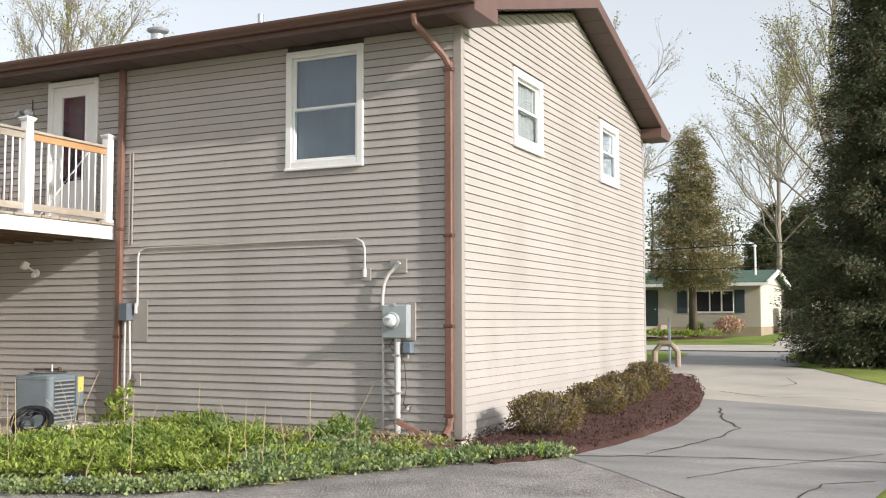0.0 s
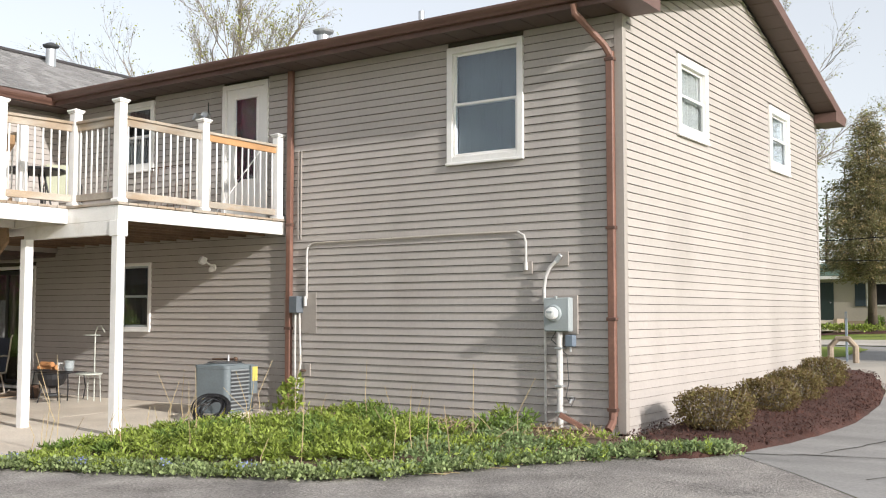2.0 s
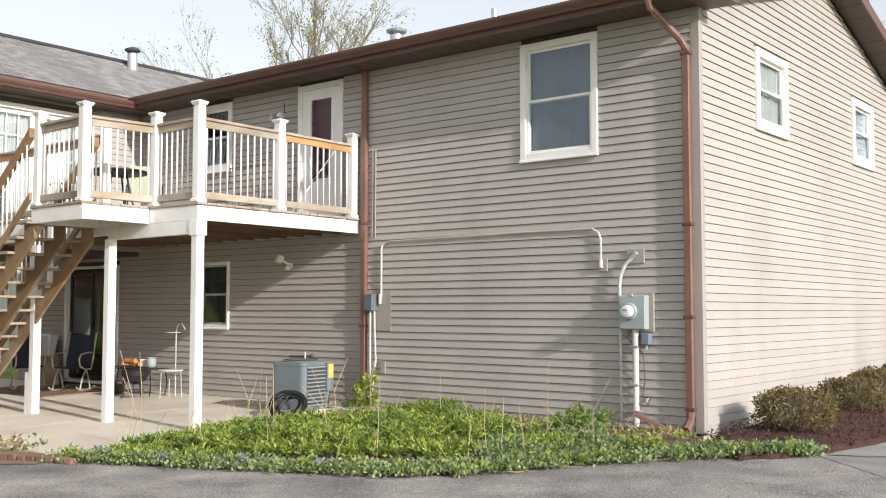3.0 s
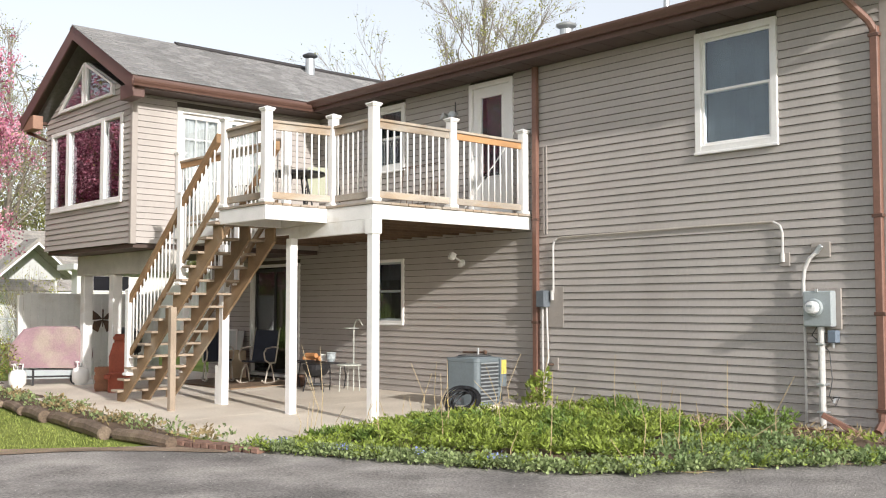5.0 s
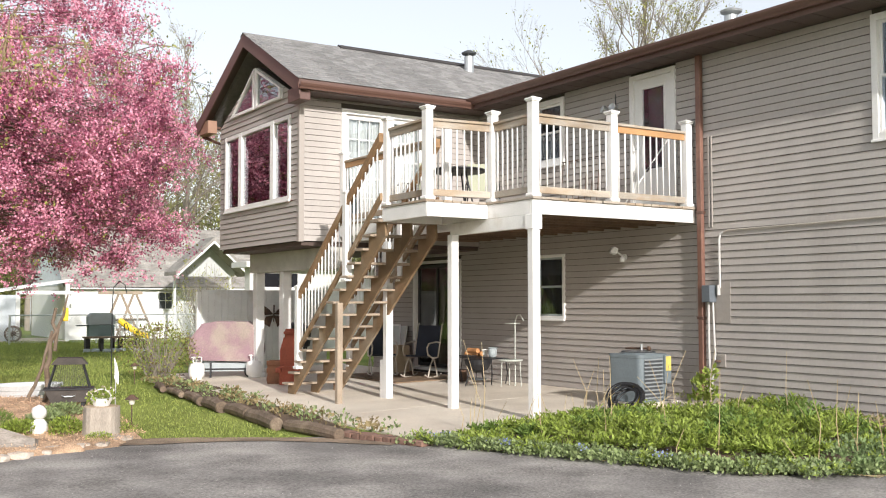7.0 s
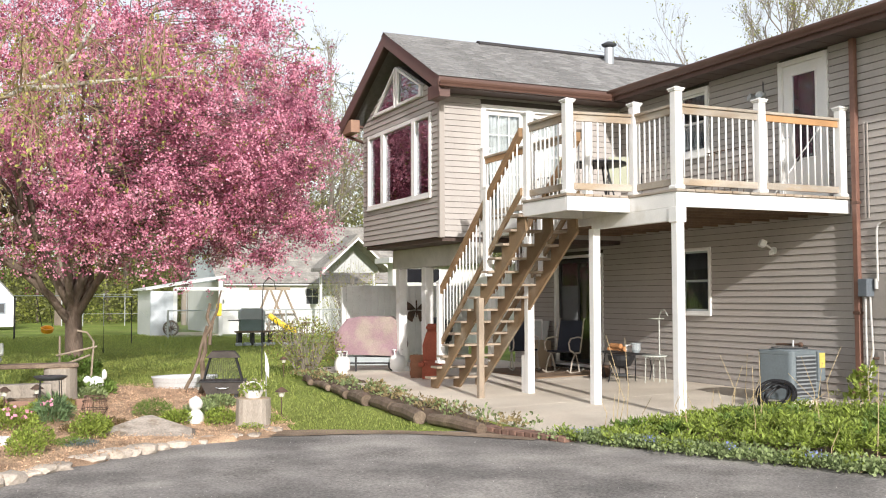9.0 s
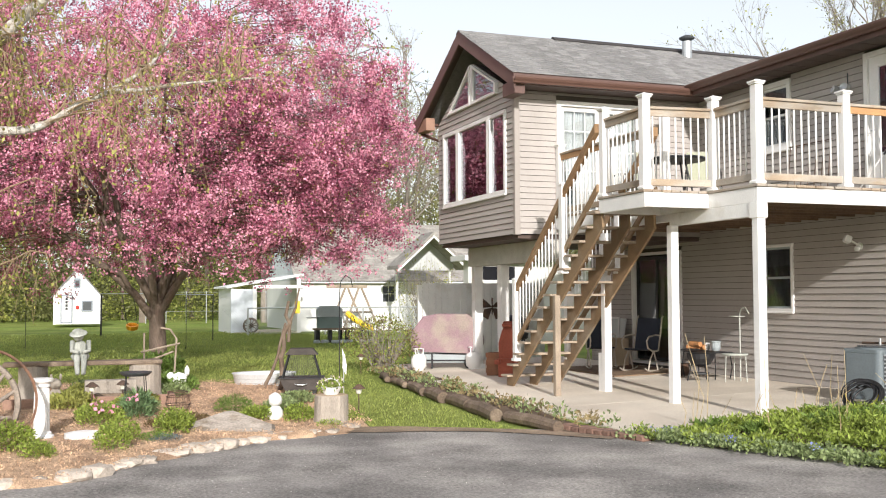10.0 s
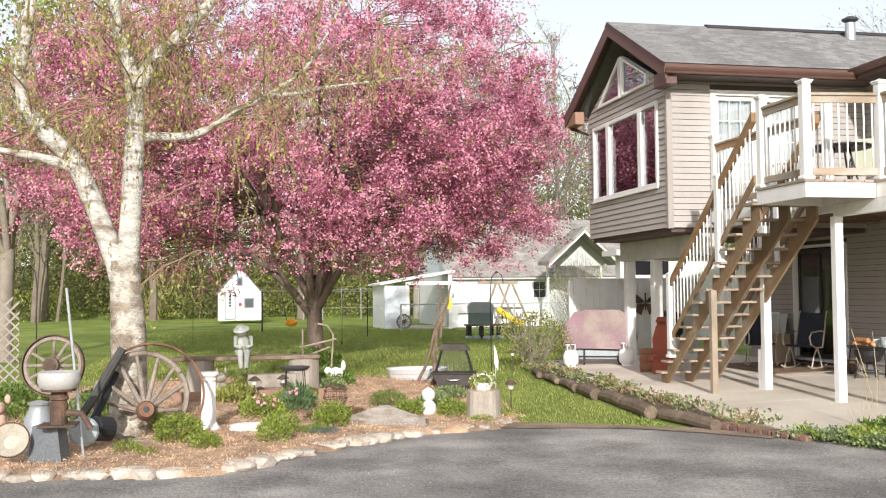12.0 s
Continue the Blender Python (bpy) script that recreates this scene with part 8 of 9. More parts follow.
part("box_band", box(-0.40, 0.32, -0.13, 0.13, 0.0, 0.06, 0.008), LOG, wp)
wk = thing("wire_basket", "rusty round wire basket on the chips", "basket", at=(-8.75, -9.55, gz(-8.75, -9.5) + 0.05))
for zz, r in ((0.02, 0.11), (0.1, 0.16), (0.2, 0.15), (0.26, 0.12)):
    part("hoop", add_torus(bmesh.new(), r, 0.006, m=pose(0, 0, zz), n=20, k=5), IRON, wk)
for i in range(12):
    a = 2 * math.pi * i / 12
    part("rib", tube([(0.11 * math.cos(a), 0.11 * math.sin(a), 0.02), (0.16 * math.cos(a), 0.16 * math.sin(a), 0.1), (0.12 * math.cos(a), 0.12 * math.sin(a), 0.26)], 0.004, 4), IRON, wk)
st_ = thing("plant_stand", "low black wire plant stand with a grey dish", "plant stand", at=(-8.5, -10.1, gz(-8.5, -10.1) + 0.05))
part("dish", lathe([(0.15, 0.50), (0.19, 0.53), (0.2, 0.55), (0.18, 0.55)], 18), DARKGREY, st_)
for a in (0.6, 2.2, 3.8, 5.4):
    part("leg", tube([(0.16 * math.cos(a), 0.16 * math.sin(a), 0.52), (0.2 * math.cos(a), 0.2 * math.sin(a), 0.0)], 0.006, 5), BLACK, st_)


def garden_plant(x, y, r, h, m, label, seed, n=240, leaf=0.09, aspect=0.4):
    rng = random.Random(seed)
    p = thing("garden_plant", label, "plant", "garden plants")
    o, dd = [], []
    tuft(rng, x, y, gz(x, y) + 0.05, r, h, n, o, dd)
    leaves("foliage", o, leaf, m, p, seed=seed, droop=dd, aspect=aspect)
    part("crown", tube([(x, y, gz(x, y)), (x, y, gz(x, y) + h * 0.4)], [0.03, 0.01]), DEEP, p)


LIST = [(-5.8, -11.45, 0.27, 0.34, GREEN, 520, 0.08), (-5.35, -11.2, 0.16, 0.2, GREEN, 160, 0.07), (-7.6, -10.55, 0.30, 0.32, GREEN, 420, 0.08), (-6.1, -10.4, 0.22, 0.3, GREEN, 300, 0.08), (-6.7, -9.75, 0.2, 0.28, GREEN, 260, 0.09), (-8.3, -8.9, 0.26, 0.26, DEEP, 420, 0.10), (-7.4, -8.75, 0.22, 0.2, GREEN, 300, 0.10), (-7.1, -8.3, 0.2, 0.24, GREEN, 320, 0.09), (-8.2, -8.3, 0.24, 0.2, PALE, 300, 0.12), (-9.45, -10.85, 0.34, 0.26, BUDS, 420, 0.14), (-9.4, -10.0, 0.28, 0.24, BUDS, 340, 0.13), (-10.3, -10.7, 0.26, 0.3, BUDS, 300, 0.13), (-11.8, -9.3, 0.4, 0.32, DEEP, 520, 0.15), (-10.9, -9.45, 0.3, 0.2, PALE, 300, 0.14), (-7.2, -9.9, 0.2, 0.12, OLIVE, 240, 0.06), (-6.9, -7.75, 0.16, 0.14, GREEN, 150, 0.06), (-6.0, -9.95, 0.18, 0.08, leafy("blue grey leaf", (0.16, 0.20, 0.20)), 200, 0.045), (-7.9, -12.3, 0.4, 0.5, DEEP, 460, 0.16), (-7.0, -12.7, 0.3, 0.35, PALE, 300, 0.13), (-8.3, -13.5, 0.5, 0.5, DEEP, 460, 0.16), (-5.2, -11.9, 0.14, 0.14, GREEN, 120, 0.06), (-8.1, -10.1, 0.2, 0.36, leafy("iris blade", (0.20, 0.30, 0.14)), 200, 0.22), (-8.15, -10.56, 0.30, 0.22, GREEN, 360, 0.08), (-9.1, -10.2, 0.2, 0.2, GREEN, 220, 0.08), (-8.6, -9.95, 0.18, 0.26, PALE, 180, 0.08), (-6.45, -9.85, 0.2, 0.34, GREEN, 300, 0.08), (-5.5, -10.5, 0.20, 0.28, GREEN, 260, 0.08), (-5.27, -11.15, 0.15, 0.16, GREEN, 160, 0.06), (-6.1, -10.05, 0.2, 0.1, DEEP, 200, 0.05), (-7.4, -9.5, 0.22, 0.14, OLIVE, 260, 0.06), (-9.1, -7.9, 0.26, 0.2, PALE, 300, 0.11), (-11.4, -10.6, 0.3, 0.26, PALE, 320, 0.13), (-11.0, -10.05, 0.24, 0.24, BUDS, 260, 0.12), (-6.45, -8.1, 0.16, 0.1, GREEN, 140, 0.05), (-15.9, -9.2, 0.55, 0.42, DEEP, 420, 0.2), (-6.9, -11.8, 0.2, 0.24, GREEN, 220, 0.08), (-5.0, -11.7, 0.1, 0.1, GREEN, 90, 0.05), (-9.0, -12.6, 0.35, 0.3, PALE, 300, 0.12), (-7.7, -11.9, 0.22, 0.2, PALE, 200, 0.1), (-6.3, -13.6, 0.3, 0.3, GREEN, 260, 0.09)]
for i, (x, y, r, h, m, n, lf) in enumerate(LIST):
    garden_plant(x, y, r * 0.9, h * 0.9, m, "leafy green perennial in the wood chips" if m not in (PALE, BUDS) else "pale variegated hosta in the wood chips", 200 + i, int(n * 3.0), lf * 0.46, 0.16 if i in (5, 21) else 0.4)
o = [(x + rs2.gauss(0, 0.05), y + rs2.gauss(0, 0.05), gz(x, y) + 0.3 + rs2.random() * 0.1) for x, y in ((-7.2, -10.6), (-7.6, -10.2), (-6.5, -10.5)) for _ in range(10)]
tagged(leaves("pink_flowers", o, 0.05, PINK, seed=70, aspect=0.8), "pink tulip petals among the garden plants", "flowers", kind="stuff")

# ---- beyond the lawn ----
FARWHITE = mat("white clapboard far", (0.80, 0.80, 0.78), 0.6, 0.05, 1, 10, 0.05)
ph = thing("playhouse", "small white wooden playhouse with steep gable", "playhouse", at=(-52, -10.28, 0.02))
part("wall", add_poly(bmesh.new(), [(-1.17, 0), (1.17, 0), (1.17, 1.5), (0, 2.87), (-1.17, 1.5)], 2.2, pose(0, 0, 0, 0, 0, 90)), FARWHITE, ph)
for i in range(14):
    z = 0.02 + i * 0.2
    hw = 1.17 if z < 1.4 else max(0.05, 1.17 * (2.87 - z - 0.1) / 1.37)
    part("clapboard", box(0.0, 0.02, -hw, hw, z, z + 0.185), FARWHITE, ph)
for s in (-1, 1):
    part("roof_slope", add_poly(bmesh.new(), [(0, 2.87), (s * 1.3, 1.36), (s * 1.3, 1.44), (0, 2.97)], 2.4, pose(0.1, 0, 0, 0, 0, 90)), SHINGLE, ph)
d_ = part("door", box(0.022, 0.06, -0.82, -0.22, 0.06, 1.55, 0.01), mat("grey blue trim", (0.24, 0.27, 0.31), 0.6), ph)
part("panel", box(0.06, 0.07, -0.75, -0.29, 0.12, 1.49), FARWHITE, d_)
for i in range(4):
    part("pane", box(0.07, 0.075, -0.58, -0.46, 0.75 + i * 0.17, 0.88 + i * 0.17), BLACK, d_)
w_ = part("window", box(0.022, 0.06, 0.22, 0.78, 0.66, 1.25, 0.01), mat("grey blue trim", (0.24, 0.27, 0.31), 0.6), ph)
part("pane", box(0.06, 0.065, 0.29, 0.71, 0.73, 1.18), DARKGREY, w_)
w_ = part("window", box(0.022, 0.05, -0.16, 0.16, 1.9, 2.42, 0.01), mat("grey blue trim", (0.24, 0.27, 0.31), 0.6), ph)
part("pane", box(0.05, 0.055, -0.1, 0.1, 1.96, 2.3), DARKGREY, w_)
part("wreath", box(0.022, 0.05, -0.06, 0.10, 0.78, 0.98, 0.03), mat("red wreath", (0.45, 0.05, 0.04), 0.8), ph)

ga = thing("garage", "long white garage with weathered shingle roof", "garage")
ga.matrix_basis = pose(0, 0.5, 0)
part("wall", box(-48, -40, -1.5, 12, -0.3, 2.2), FARWHITE, ga)
for i in range(12):
    part("clapboard", box(-40.0, -39.975, -1.5, 12, -0.2 + i * 0.2, -0.02 + i * 0.2), FARWHITE, ga)
# the gable's shade is put into this blue-grey copy of the white
part("gable", add_poly(bmesh.new(), [(-48, 2.2), (-40, 2.2), (-44, 4.9)], 0.2, pose(0, -1.52, 0)), mat("shaded pale gable", (0.66, 0.70, 0.74), 0.7), ga)
OLDROOF = mat("pale old shingle", (0.33, 0.31, 0.28), 0.95, 0.3, 2.5, 14, 0.4, rand=0.12, tint=(0.24, 0.22, 0.20))
for i in range(16):
    t0, t1 = i / 16, (i + 1.25) / 16
    x0, x1 = -39.7 - 4.3 * t0, -39.7 - 4.3 * min(1, t1)
    z0, z1 = 2.08 + 2.9 * t0, 2.08 + 2.9 * min(1, t1)
    bm = bmesh.new()
    v = [bm.verts.new(c) for c in ((x0, -1.8, z0), (x0, 12.3, z0), (x1, 12.3, z1), (x1, -1.8, z1), (x0, -1.8, z0 + 0.06), (x0, 12.3, z0 + 0.06), (x1, 12.3, z1 + 0.02), (x1, -1.8, z1 + 0.02))]
    for f in ((3, 2, 1, 0), (4, 5, 6, 7), (0, 1, 5, 4), (1, 2, 6, 5), (2, 3, 7, 6), (3, 0, 4, 7)):
        bm.faces.new([v[k] for k in f])
    part("shingle_course", bm, OLDROOF, ga)
part("back_slope", add_poly(bmesh.new(), [(-44, 4.95), (-48.4, 2.0), (-48.4, 2.1), (-44, 5.05)], 14.9, pose(0, -1.8, 0)), OLDROOF, ga)
part("eave_board", box(-39.75, -39.70, -1.8, 12.3, 2.02, 2.12), WHITE, ga)
w_ = part("window", box(-39.975, -39.93, 2.25, 2.95, 1.1, 1.95, 0.01), FARWHITE, ga)
for a in (0, 1):
    for b in (0, 1):
        part("pane", box(-39.93, -39.925, 2.32 + a * 0.29, 2.59 + a * 0.29, 1.17 + b * 0.37, 1.51 + b * 0.37), DARKGREY, w_)
part("door", box(-39.975, -39.95, 0.75, 1.45, 0.6, 2.0, 0.005), FARWHITE, ga)
dm = thing("porch_roof", "small white gabled porch roof on posts behind shrubs", "porch")
GA, GC, GB = 2.55, 3.91, 5.3
part("gable", add_poly(bmesh.new(), [(GA, 2.55), (GB, 2.55), (GB, 2.8), (GC, 4.0), (GA, 2.8)], 0.1, pose(-37.3, 0, 0, 0, 0, 90)), mat("pale grey panel", (0.55, 0.56, 0.56), 0.7), dm)
for y in (GA + 0.15, GB - 0.15):
    part("post", box(-37.5, -37.38, y - 0.05, y + 0.05, -0.3, 2.55, 0.01), FARWHITE, dm)
for a, b in (((GC, 4.02), (GA - 0.25, 2.56)), ((GC, 4.02), (GB + 0.25, 2.56))):
    part("roof_edge", add_poly(bmesh.new(), [a, b, (b[0], b[1] + 0.16), (a[0], a[1] + 0.16)], 1.6, pose(-36.0, 0, 0, 0, 0, 90)), OLDROOF, dm)
    part("barge_board", add_poly(bmesh.new(), [(a[0], a[1] - 0.1), (b[0], b[1] - 0.1), b, a], 0.06, pose(-35.99, 0, 0, 0, 0, 90)), FARWHITE, dm)
cp = thing("carport", "white lean-to carport beside the garage", "carport")
cp.matrix_basis = pose(0, 0.8, 0)
part("roof", add_poly(bmesh.new(), [(-5.3, 1.78), (-2.0, 2.32), (-2.0, 2.42), (-5.3, 1.86)], 4.0, pose(-38.5, 0, 0, 0, 0, 90)), FARWHITE, cp)
part("side_wall", box(-42.3, -38.7, -5.1, -4.98, -0.2, 1.78), FARWHITE, cp)
# reuses the blue-grey that paints shade on the garage gable
part("front_panel", box(-38.7, -38.62, -5.1, -4.15, -0.2, 1.75), mat("shaded pale gable", (0.66, 0.70, 0.74), 0.7), cp)
for y in (-4.1, -2.2):
    part("post", box(-38.7, -38.55, y - 0.08, y + 0.08, -0.2, 1.9 + (y + 4.1) * 0.16), FARWHITE, cp)
part("beam", box(-38.62, -38.5, -4.1, -2.0, 1.78, 1.92), FARWHITE, cp)
part("floor", box(-42, -38.4, -5.0, -2.3, -0.14, -0.09), CONCRETE, cp)
wagon_wheel(0, 0, 0, 0.33, pose(-38.4, -3.5, 0.2, 0, 84, 0), "small rusty wheel leaning on the carport")
# chain-link fence: posts, rails and a fine diagonal mesh
cf = thing("chain_link_fence", "low grey chain-link fence across the yard", "fence")
for i in range(11):
    y = -4.0 + i * 1.6
    part("post", tube([(-36.2, y, -0.2), (-36.2, y, 0.98)], 0.04, 8), GALV, cf)
part("top_rail", tube([(-36.2, -4.0, 0.96), (-36.2, 12, 0.96)], 0.03, 6), GALV, cf)
nm = bmesh.new()
for i in range(150):
    for s in (1, -1):
        y = -4.0 + i * 0.11
        add_tube(nm, [(-36.2, y, -0.1), (-36.2, y + s * 1.05, 0.95)], 0.005, 3, caps=False)
tagged(part("mesh", nm, GALV, cf), kind="stuff")
cf2 = thing("wire_fence", "thin wire fence along the far lawn", "fence")
for i in range(9):
    part("post", tube([(-56 + i * 0.3, -8 + i * 1.1 + 1.5, -0.1), (-56 + i * 0.3, -8 + i * 1.1 + 1.5, 1.75)], 0.025, 6), GALV, cf2)
for z in (0.6, 1.7):
    part("wire", tube([(-56, -6.5, z), (-53.6, 2.3, z)], 0.012, 4), GALV, cf2)

sw = thing("swing_set", "weathered wooden A-frame swing set", "swing set", at=(-36.8, 0.4, -0.15), turn=90)
for x0 in (-0.35, 0.25):
    part("leg", tube([(x0 - 0.6, 0.0, 0), (x0 + 0.15, 0, 1.95)], 0.05, 6), TREADWOOD, sw)
    part("leg", tube([(x0 + 1.1, 0.0, 0), (x0 + 0.25, 0, 1.95)], 0.05, 6), TREADWOOD, sw)
part("top_beam", box(-1.0, 0.75, -0.06, 0.06, 1.92, 2.05, 0.01), TREADWOOD, sw)
part("cross_bar", box(-0.5, 1.0, -0.03, 0.03, 0.85, 0.95), TREADWOOD, sw)
part("cross_bar", box(-0.3, 0.9, -0.03, 0.03, 0.45, 0.55), TREADWOOD, sw)
sl = thing("slide", "yellow plastic play slide", "slide")
part("chute", tube([(-36.3, 0.1, 0.75), (-36.2, 0.4, 0.5), (-36.0, 0.9, 0.15), (-35.9, 1.2, 0.1)], 0.12, 8), mat("yellow plastic", (0.75, 0.52, 0.03), 0.4), sl)
part("support", tube([(-36.3, 0.15, -0.2), (-36.3, 0.11, 0.7)], 0.04), TREADWOOD, sl)
bq = thing("barbecue", "grey-green hooded barbecue on a stand", "barbecue", at=(-29.0, -2.45, -0.12), turn=85)
part("hood", add_poly(bmesh.new(), [(-0.42, 0.85), (0.42, 0.85), (0.42, 1.1), (0.3, 1.22), (-0.3, 1.22), (-0.42, 1.1)], 0.5, pose(0, -0.25, 0)), GREYMETAL, bq)
part("cabinet", box(-0.4, 0.4, -0.24, 0.24, 0.4, 0.84, 0.01), mat("green grey paint", (0.16, 0.22, 0.21), 0.5), bq)
part("side_shelf", box(-0.75, -0.42, -0.2, 0.2, 0.8, 0.83), BLACK, bq)
for x in (-0.38, 0.38):
    for y in (-0.2, 0.2):
        part("leg", box(x - 0.03, x + 0.03, y - 0.03, y + 0.03, 0.0, 0.4), BLACK, bq)
pb = thing("picnic_bench", "low dark bench on a stone base", "bench", at=(-28.3, -2.3, -0.12), turn=88)
part("seat", box(-0.85, 0.85, -0.2, 0.2, 0.42, 0.48, 0.01), LOG, pb)
for x in (-0.75, -0.3, 0.3, 0.75):
    part("leg", box(x - 0.05, x + 0.05, -0.16, 0.16, 0.0, 0.42, 0.01), BLACK, pb)
for i in range(7):
    stone(-28.0 + rk.uniform(-0.3, 0.3), -3.1 + i * 0.28, 0.16, 0.13, 0.09, 80 + i, "grey rock under the far bench", "far rocks", GREYMETAL, "far_rock")
ch = thing("wire_chair", "dark wire garden chair by the barbecue", "chair", at=(-29.2, -1.3, -0.12), turn=60)
part("seat", box(-0.25, 0.25, -0.25, 0.25, 0.42, 0.45, 0.01), BLACK, ch)
part("backrest", add_torus(bmesh.new(), 0.26, 0.015, m=pose(-0.25, 0, 0.62, 0, 80, 0), n=20, k=5), BLACK, ch)
for x in (-0.22, 0.22):
    for y in (-0.22, 0.22):
        part("leg", tube([(x, y, 0.43), (x * 1.2, y * 1.2, 0)], 0.014, 6), BLACK, ch)
so = thing("toddler_swing", "orange plastic bucket swing hanging from chains", "swing")
part("bucket", lathe([(0.1, 0.0), (0.2, 0.05), (0.22, 0.2), (0.17, 0.2), (0.14, 0.09)], 14, m=pose(-33.2, -8.64, 0.25, 0, 20, 0)), mat("orange plastic", (0.75, 0.33, 0.02), 0.4), so)
part("rope", tube([(-33.2, -8.8, 0.42), (-33.3, -9.0, 1.54)], 0.012, 4), BLACK, so)
part("rope", tube([(-33.2, -8.46, 0.42), (-33.1, -8.6, 1.54)], 0.012, 4), BLACK, so)
part("frame_post", tube([(-38.0, -9.54, -0.3), (-38.0, -9.54, 1.57)], 0.035, 6), BLACK, so)
part("frame_bar", tube([(-38.0, -9.54, 1.57), (-33.2, -8.8, 1.55), (-31.5, -6.02, 1.5)], 0.018, 6), GALV, so)
part("frame_post", tube([(-31.5, -6.02, -0.3), (-31.5, -6.02, 1.5)], 0.018, 6), BLACK, so)

# ---- across the street ----
nb = thing("neighbour_house", "single-storey beige house with green shingle roof", "house")
NW = mat("far beige siding", (0.44, 0.40, 0.33), 0.7, 0.05, 1, 20, 0.05)
part("wall", box(-18, -2.6, 42, 50, 0.4, 3.28), NW, nb)
for i in range(18):
    z = 1.05 + i * 0.12
    part("siding_course", box(-18, -2.62, 41.975, 42, z, z + 0.105), NW, nb)
    # end wall takes a lighter copy of the siding, sunlight put into its colour
    part("siding_course", box(-2.6, -2.575, 42.02, 50, z, z + 0.105), mat("sunlit end siding", (0.62, 0.58, 0.51), 0.7, 0.05), nb)
part("foundation", box(-18, -2.59, 41.98, 50, 0.3, 1.04), mat("tan block", (0.34, 0.27, 0.20), 0.9), nb)
# gable shares the end wall's sun-lightened colour
part("gable", add_poly(bmesh.new(), [(42, 3.28), (50, 3.28), (46, 3.92)], 0.1, pose(-2.55, 0, 0, 0, 0, 90)), mat("sunlit end siding", (0.62, 0.58, 0.51), 0.7, 0.05), nb)
GRN = mat("green shingle", (0.075, 0.13, 0.095), 0.9, 0.2, 2, 20, 0.3)
for s in (1, -1):
    part("roof_slope", slope_slab(46 - s * 4.5, 3.18, 46, 3.96, -18.5, -2.2, 0.12), GRN, nb)
    part("rake_board", slope_slab(46 - s * 4.55, 3.12, 46, 3.90, -2.2, -2.1, 0.22), WHITE, nb)
part("eave_board", box(-18.5, -2.2, 41.42, 41.5, 3.1, 3.26), WHITE, nb)
w_ = part("window", box(-6.2, -3.9, 41.93, 41.97, 1.75, 2.92, 0.01), WHITE, nb)
for x in (-6.1, -5.05, -4.45):
    part("pane", box(x, x + (0.98 if x < -6 else 0.52), 41.92, 41.93, 1.83, 2.84), mat("dark mirror glass", (0.02, 0.02, 0.024), 0.03), w_)
for x in (-6.75, -3.85):
    part("shutter", box(x, x + 0.5, 41.93, 41.97, 1.75, 2.92, 0.01), mat("blue black shutter", (0.03, 0.045, 0.055), 0.6), nb)
d_ = part("door", box(-8.9, -7.75, 41.92, 41.97, 1.05, 2.95, 0.01), mat("dark green door", (0.02, 0.035, 0.03), 0.5), nb)
part("door_handle", tube([(-7.9, 41.91, 1.95), (-7.9, 41.88, 1.95)], 0.03), GALV, d_)
for i in range(4):
    part("step", box(-9.2, -7.5, 40.6 + i * 0.33, 41.97, 0.55 + i * 0.13, 0.68 + i * 0.13), CONCRETE, nb)
part("stair_wall", box(-7.48, -7.3, 40.6, 41.97, 0.5, 1.15), mat("tan block", (0.34, 0.27, 0.20), 0.9), nb)
fl_ = thing("picket_fence", "grey wooden deck fence behind the neighbouring house", "fence")
for i in range(12):
    part("picket", box(-2.4 + i * 0.17, -2.28 + i * 0.17, 48.2, 48.25, 0.7, 2.0, 0.004), mat("grey picket", (0.36, 0.33, 0.30), 0.8, 0.2), fl_)
for z in (1.0, 1.75):
    part("rail", box(-2.45, -0.4, 48.255, 48.3, z, z + 0.1), mat("grey picket", (0.36, 0.33, 0.30), 0.8, 0.2), fl_)
fs = thing("small_shed", "pale yellow shed by the neighbouring drive", "shed")
part("wall", box(-0.55, 1.9, 46, 48, 0.6, 2.6), mat("cream shed", (0.6, 0.55, 0.42), 0.7), fs)
part("roof", add_poly(bmesh.new(), [(-0.75, 2.6), (2.1, 2.6), (0.7, 3.3)], 2.4, pose(0, 45.8, 0)), mat("cream shed", (0.6, 0.55, 0.42), 0.7), fs)
bush(-3.9, 40.6, 0.75, 0.85, "round shrub with pink blossom by the house", [PINK, GREEN], 301, 1500, 0.12, z=0.72, name="flowering_shrub", box_=2.0, stems=20)
bush(-5.6, 40.7, 0.45, 0.6, "small green shrub under the window", [DEEP], 302, 500, 0.12, z=0.72, name="foundation_shrub", box_=2.0, stems=10)
o, dd = [], []
for i in range(60):
    tuft(rs2, rs2.uniform(-8.0, -3.9), rs2.uniform(36.6, 38.8), 0.62, 0.25, 0.3, 26, o, dd)
tagged(leaves("flower_border", o, 0.13, GREEN, seed=81, droop=dd), "low flower border round the spruce", "flower border", kind="stuff")
sheet("ground_border", wavy([(-8.4, 36.3), (-3.6, 36.3), (-3.4, 39), (-8.4, 39)], 0.2), 0.03, REDMULCH, "red mulch ring under the spruce", "mulch bed", 1.0, lambda x, y: 0.03)
ar = thing("timber_arch", "small weathered timber arch by the driveway", "garden arch")
ARX, ARY = -0.6, 12.95
za = gz(ARX, ARY)
part("beam", tube([(ARX - 0.27, ARY, za), (ARX - 0.27, ARY, za + 0.38)], 0.07, 8), TREADWOOD, ar)
part("beam", tube([(ARX + 0.27, ARY, za), (ARX + 0.27, ARY, za + 0.38)], 0.07, 8), TREADWOOD, ar)
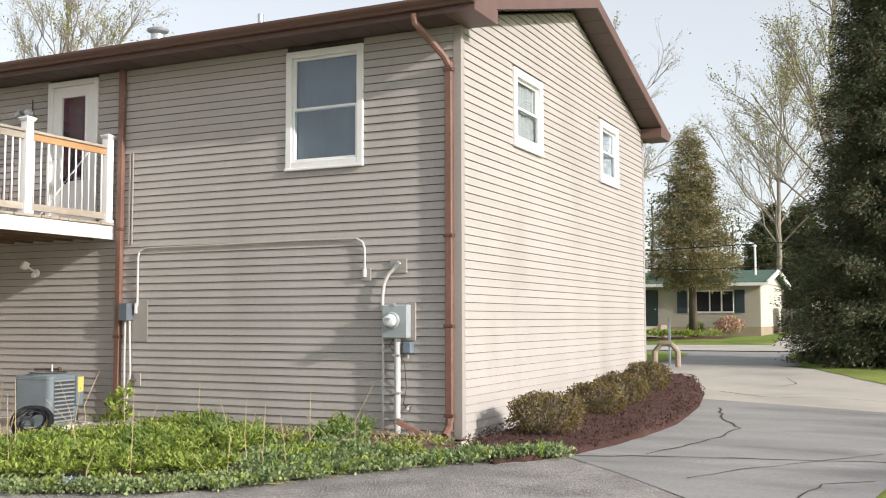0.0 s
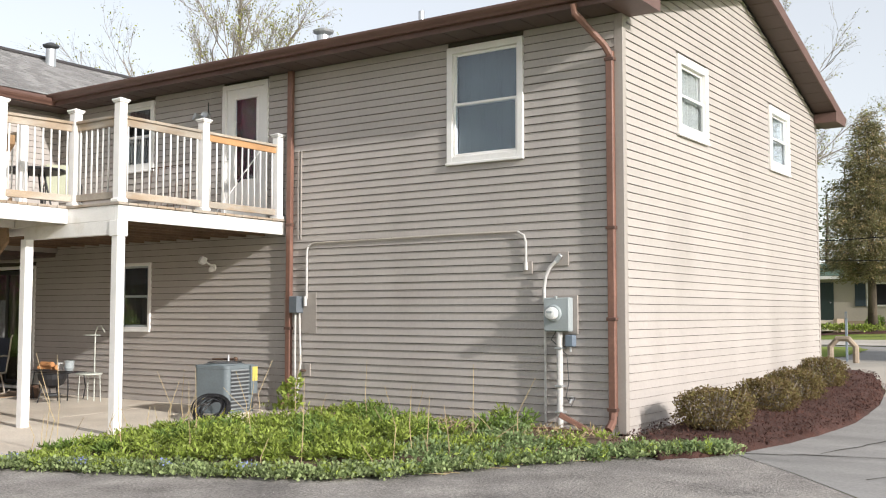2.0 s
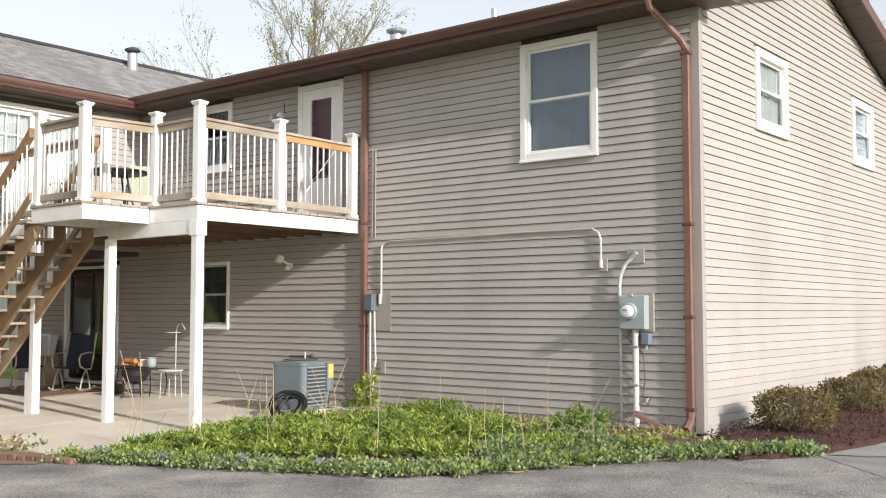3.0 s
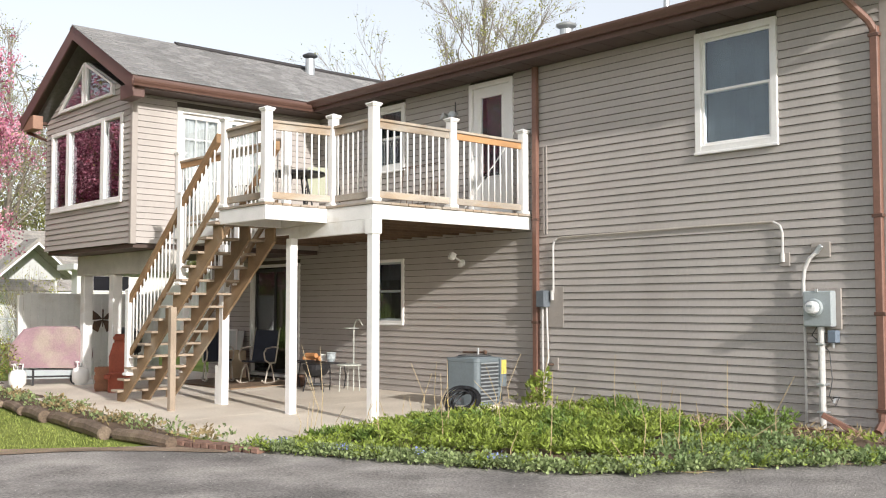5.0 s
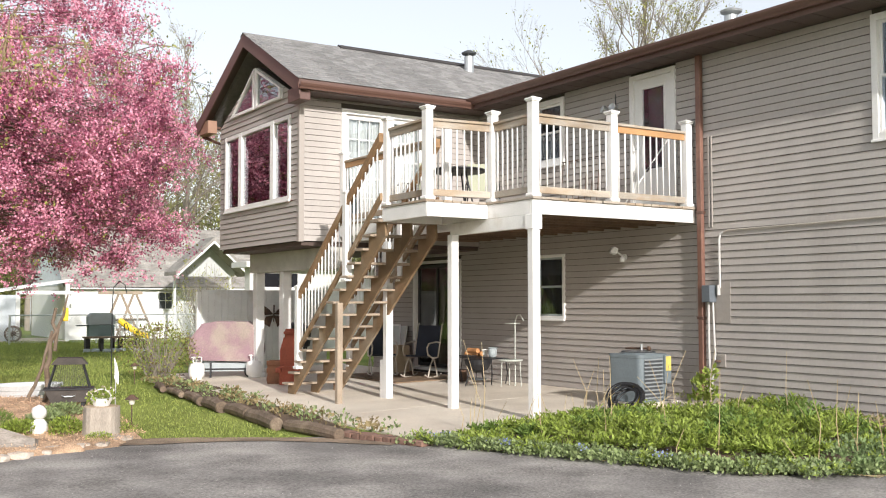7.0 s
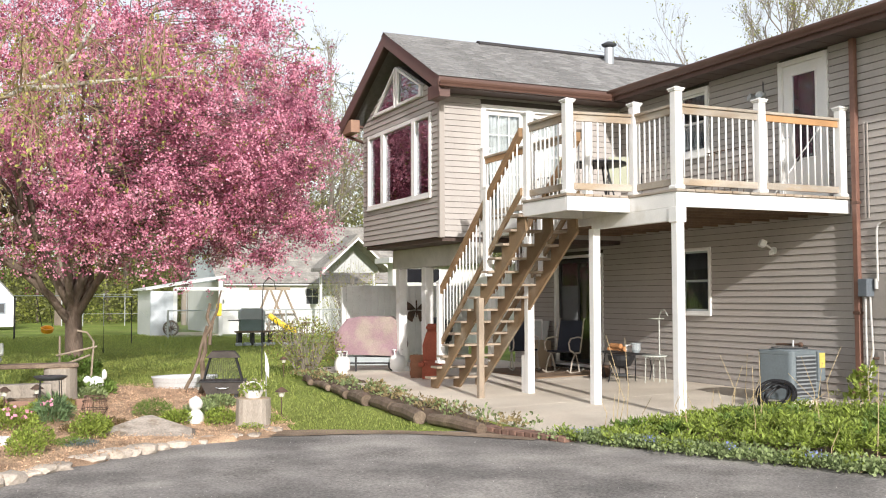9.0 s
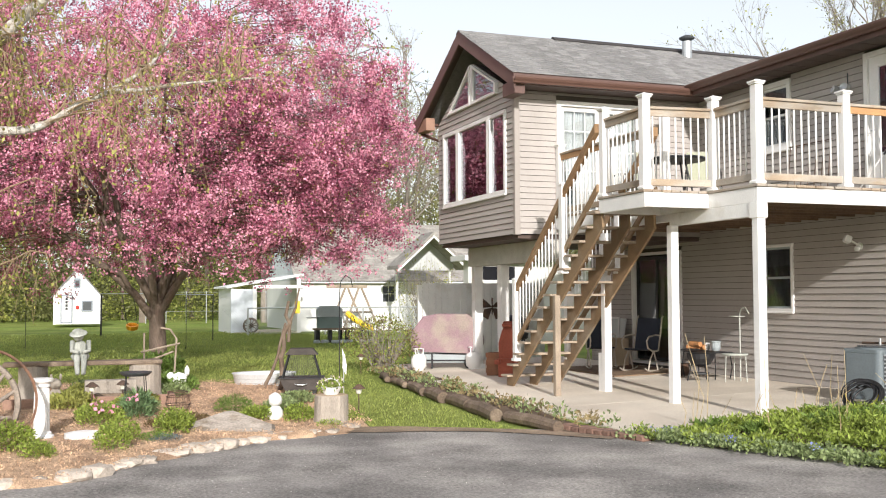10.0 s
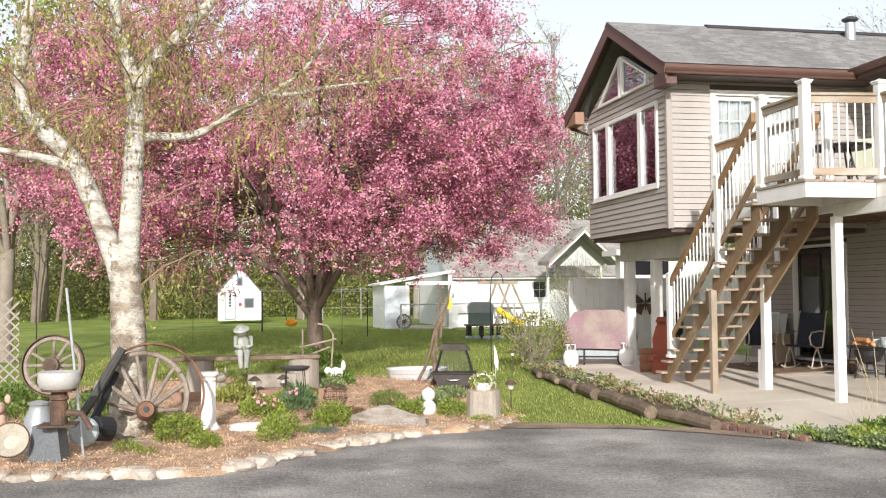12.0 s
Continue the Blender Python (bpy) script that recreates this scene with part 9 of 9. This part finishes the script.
part("beam", tube([(ARX - 0.29, ARY, za + 0.34), (ARX - 0.12, ARY, za + 0.54)], 0.06, 8), TREADWOOD, ar)
part("beam", tube([(ARX + 0.29, ARY, za + 0.34), (ARX + 0.12, ARY, za + 0.54)], 0.06, 8), TREADWOOD, ar)
part("beam", tube([(ARX - 0.15, ARY, za + 0.54), (ARX + 0.15, ARY, za + 0.54)], 0.06, 8), TREADWOOD, ar)
mk = thing("marker_post", "thin grey-blue marker post by the driveway", "post")
part("shaft", box(-0.63, -0.58, 13.3, 13.33, za, za + 1.15, 0.004), mat("blue grey post", (0.30, 0.36, 0.42), 0.5), mk)
part("reflector", box(-0.635, -0.575, 13.294, 13.299, za + 1.0, za + 1.12), GALV, mk)
fpole = thing("flag_pole", "slim white pole beside the neighbouring house", "pole")
part("shaft", tube([(-3.1, 44, 0.6), (-3.1, 44, 5.2)], 0.06, 8), WHITE, fpole)
part("cap", lathe([(0.09, 0), (0.09, 0.08), (0.02, 0.12)], 10, m=pose(-3.1, 44, 5.2)), WHITE, fpole)
pw = thing("overhead_cable", "thin dark overhead cable to the far house", "cable")
part("wire", tube([(-14, 30, 4.6), (-6, 32, 4.35), (2, 34, 4.75), (12, 37, 5.6)], 0.02, 5), BLACK, pw)
part("wire", tube([(-14, 30, 3.9), (-4, 33, 3.55), (6, 36, 3.9)], 0.015, 5), BLACK, pw)

# ---- on the deck ----
def deck_chair(x, y, turn, label):
    c = thing("deck_chair", label, "chair", "chairs on the deck", at=(x, y, DZ), turn=turn)
    pale = mat("pale green cushion", (0.42, 0.43, 0.32), 0.8)
    part("seat", box(-0.24, 0.24, -0.24, 0.24, 0.40, 0.46, 0.02), pale, c)
    part("backrest", box(-0.24, 0.24, 0.22, 0.27, 0.46, 0.98, 0.02), pale, c)
    for sx in (-0.26, 0.26):
        part("arm", tube([(sx, 0.25, 0.62), (sx, -0.1, 0.64), (sx, -0.24, 0.58)], 0.014), BLACK, c)
        for yy in (-0.22, 0.24):
            part("leg", tube([(sx, yy, 0.6), (sx * 1.05, yy * 1.05, 0)], 0.012), BLACK, c)


deck_chair(-8.9, -1.3, 60, "pale cushioned deck chair with black frame")
deck_chair(-9.8, -2.1, -60, "pale cushioned deck chair with black frame")
dt = thing("deck_table", "dark round metal table on the deck", "table", at=(-8.3, -2.2, DZ))
part("table_top", lathe([(0.44, 0.68), (0.45, 0.70), (0.44, 0.72)], 24), BLACK, dt)
for a in (0.5, 2.1, 3.6, 5.2):
    part("leg", tube([(0.15 * math.cos(a), 0.15 * math.sin(a), 0.68), (0.32 * math.cos(a), 0.32 * math.sin(a), 0)], 0.014), BLACK, dt)
rk_ = thing("drying_rack", "folded wire drying rack against the house wall", "drying rack", at=(-7.6, -0.35, DZ))
for i in range(7):
    part("wire_bar", tube([(-0.45 + i * 0.15, 0, 0.05), (-0.45 + i * 0.15, 0.1, 0.95)], 0.007, 5), IRON, rk_)
part("top_bar", tube([(-0.48, 0.1, 0.95), (0.48, 0.1, 0.95)], 0.01, 6), IRON, rk_)
br = thing("broom", "white-handled deck brush leaning by the door", "broom", at=(-6.05, -0.5, DZ))
part("handle", tube([(0.3, 0.35, 1.05), (-0.2, -0.1, 0.06)], 0.011, 6), WHITE, br)
part("grip", tube([(0.14, 0.21, 0.72), (0.06, 0.13, 0.56)], 0.016, 6), BLACK, br)
part("head", box(-0.32, -0.08, -0.14, -0.06, 0.0, 0.07, 0.01), WHITE, br)
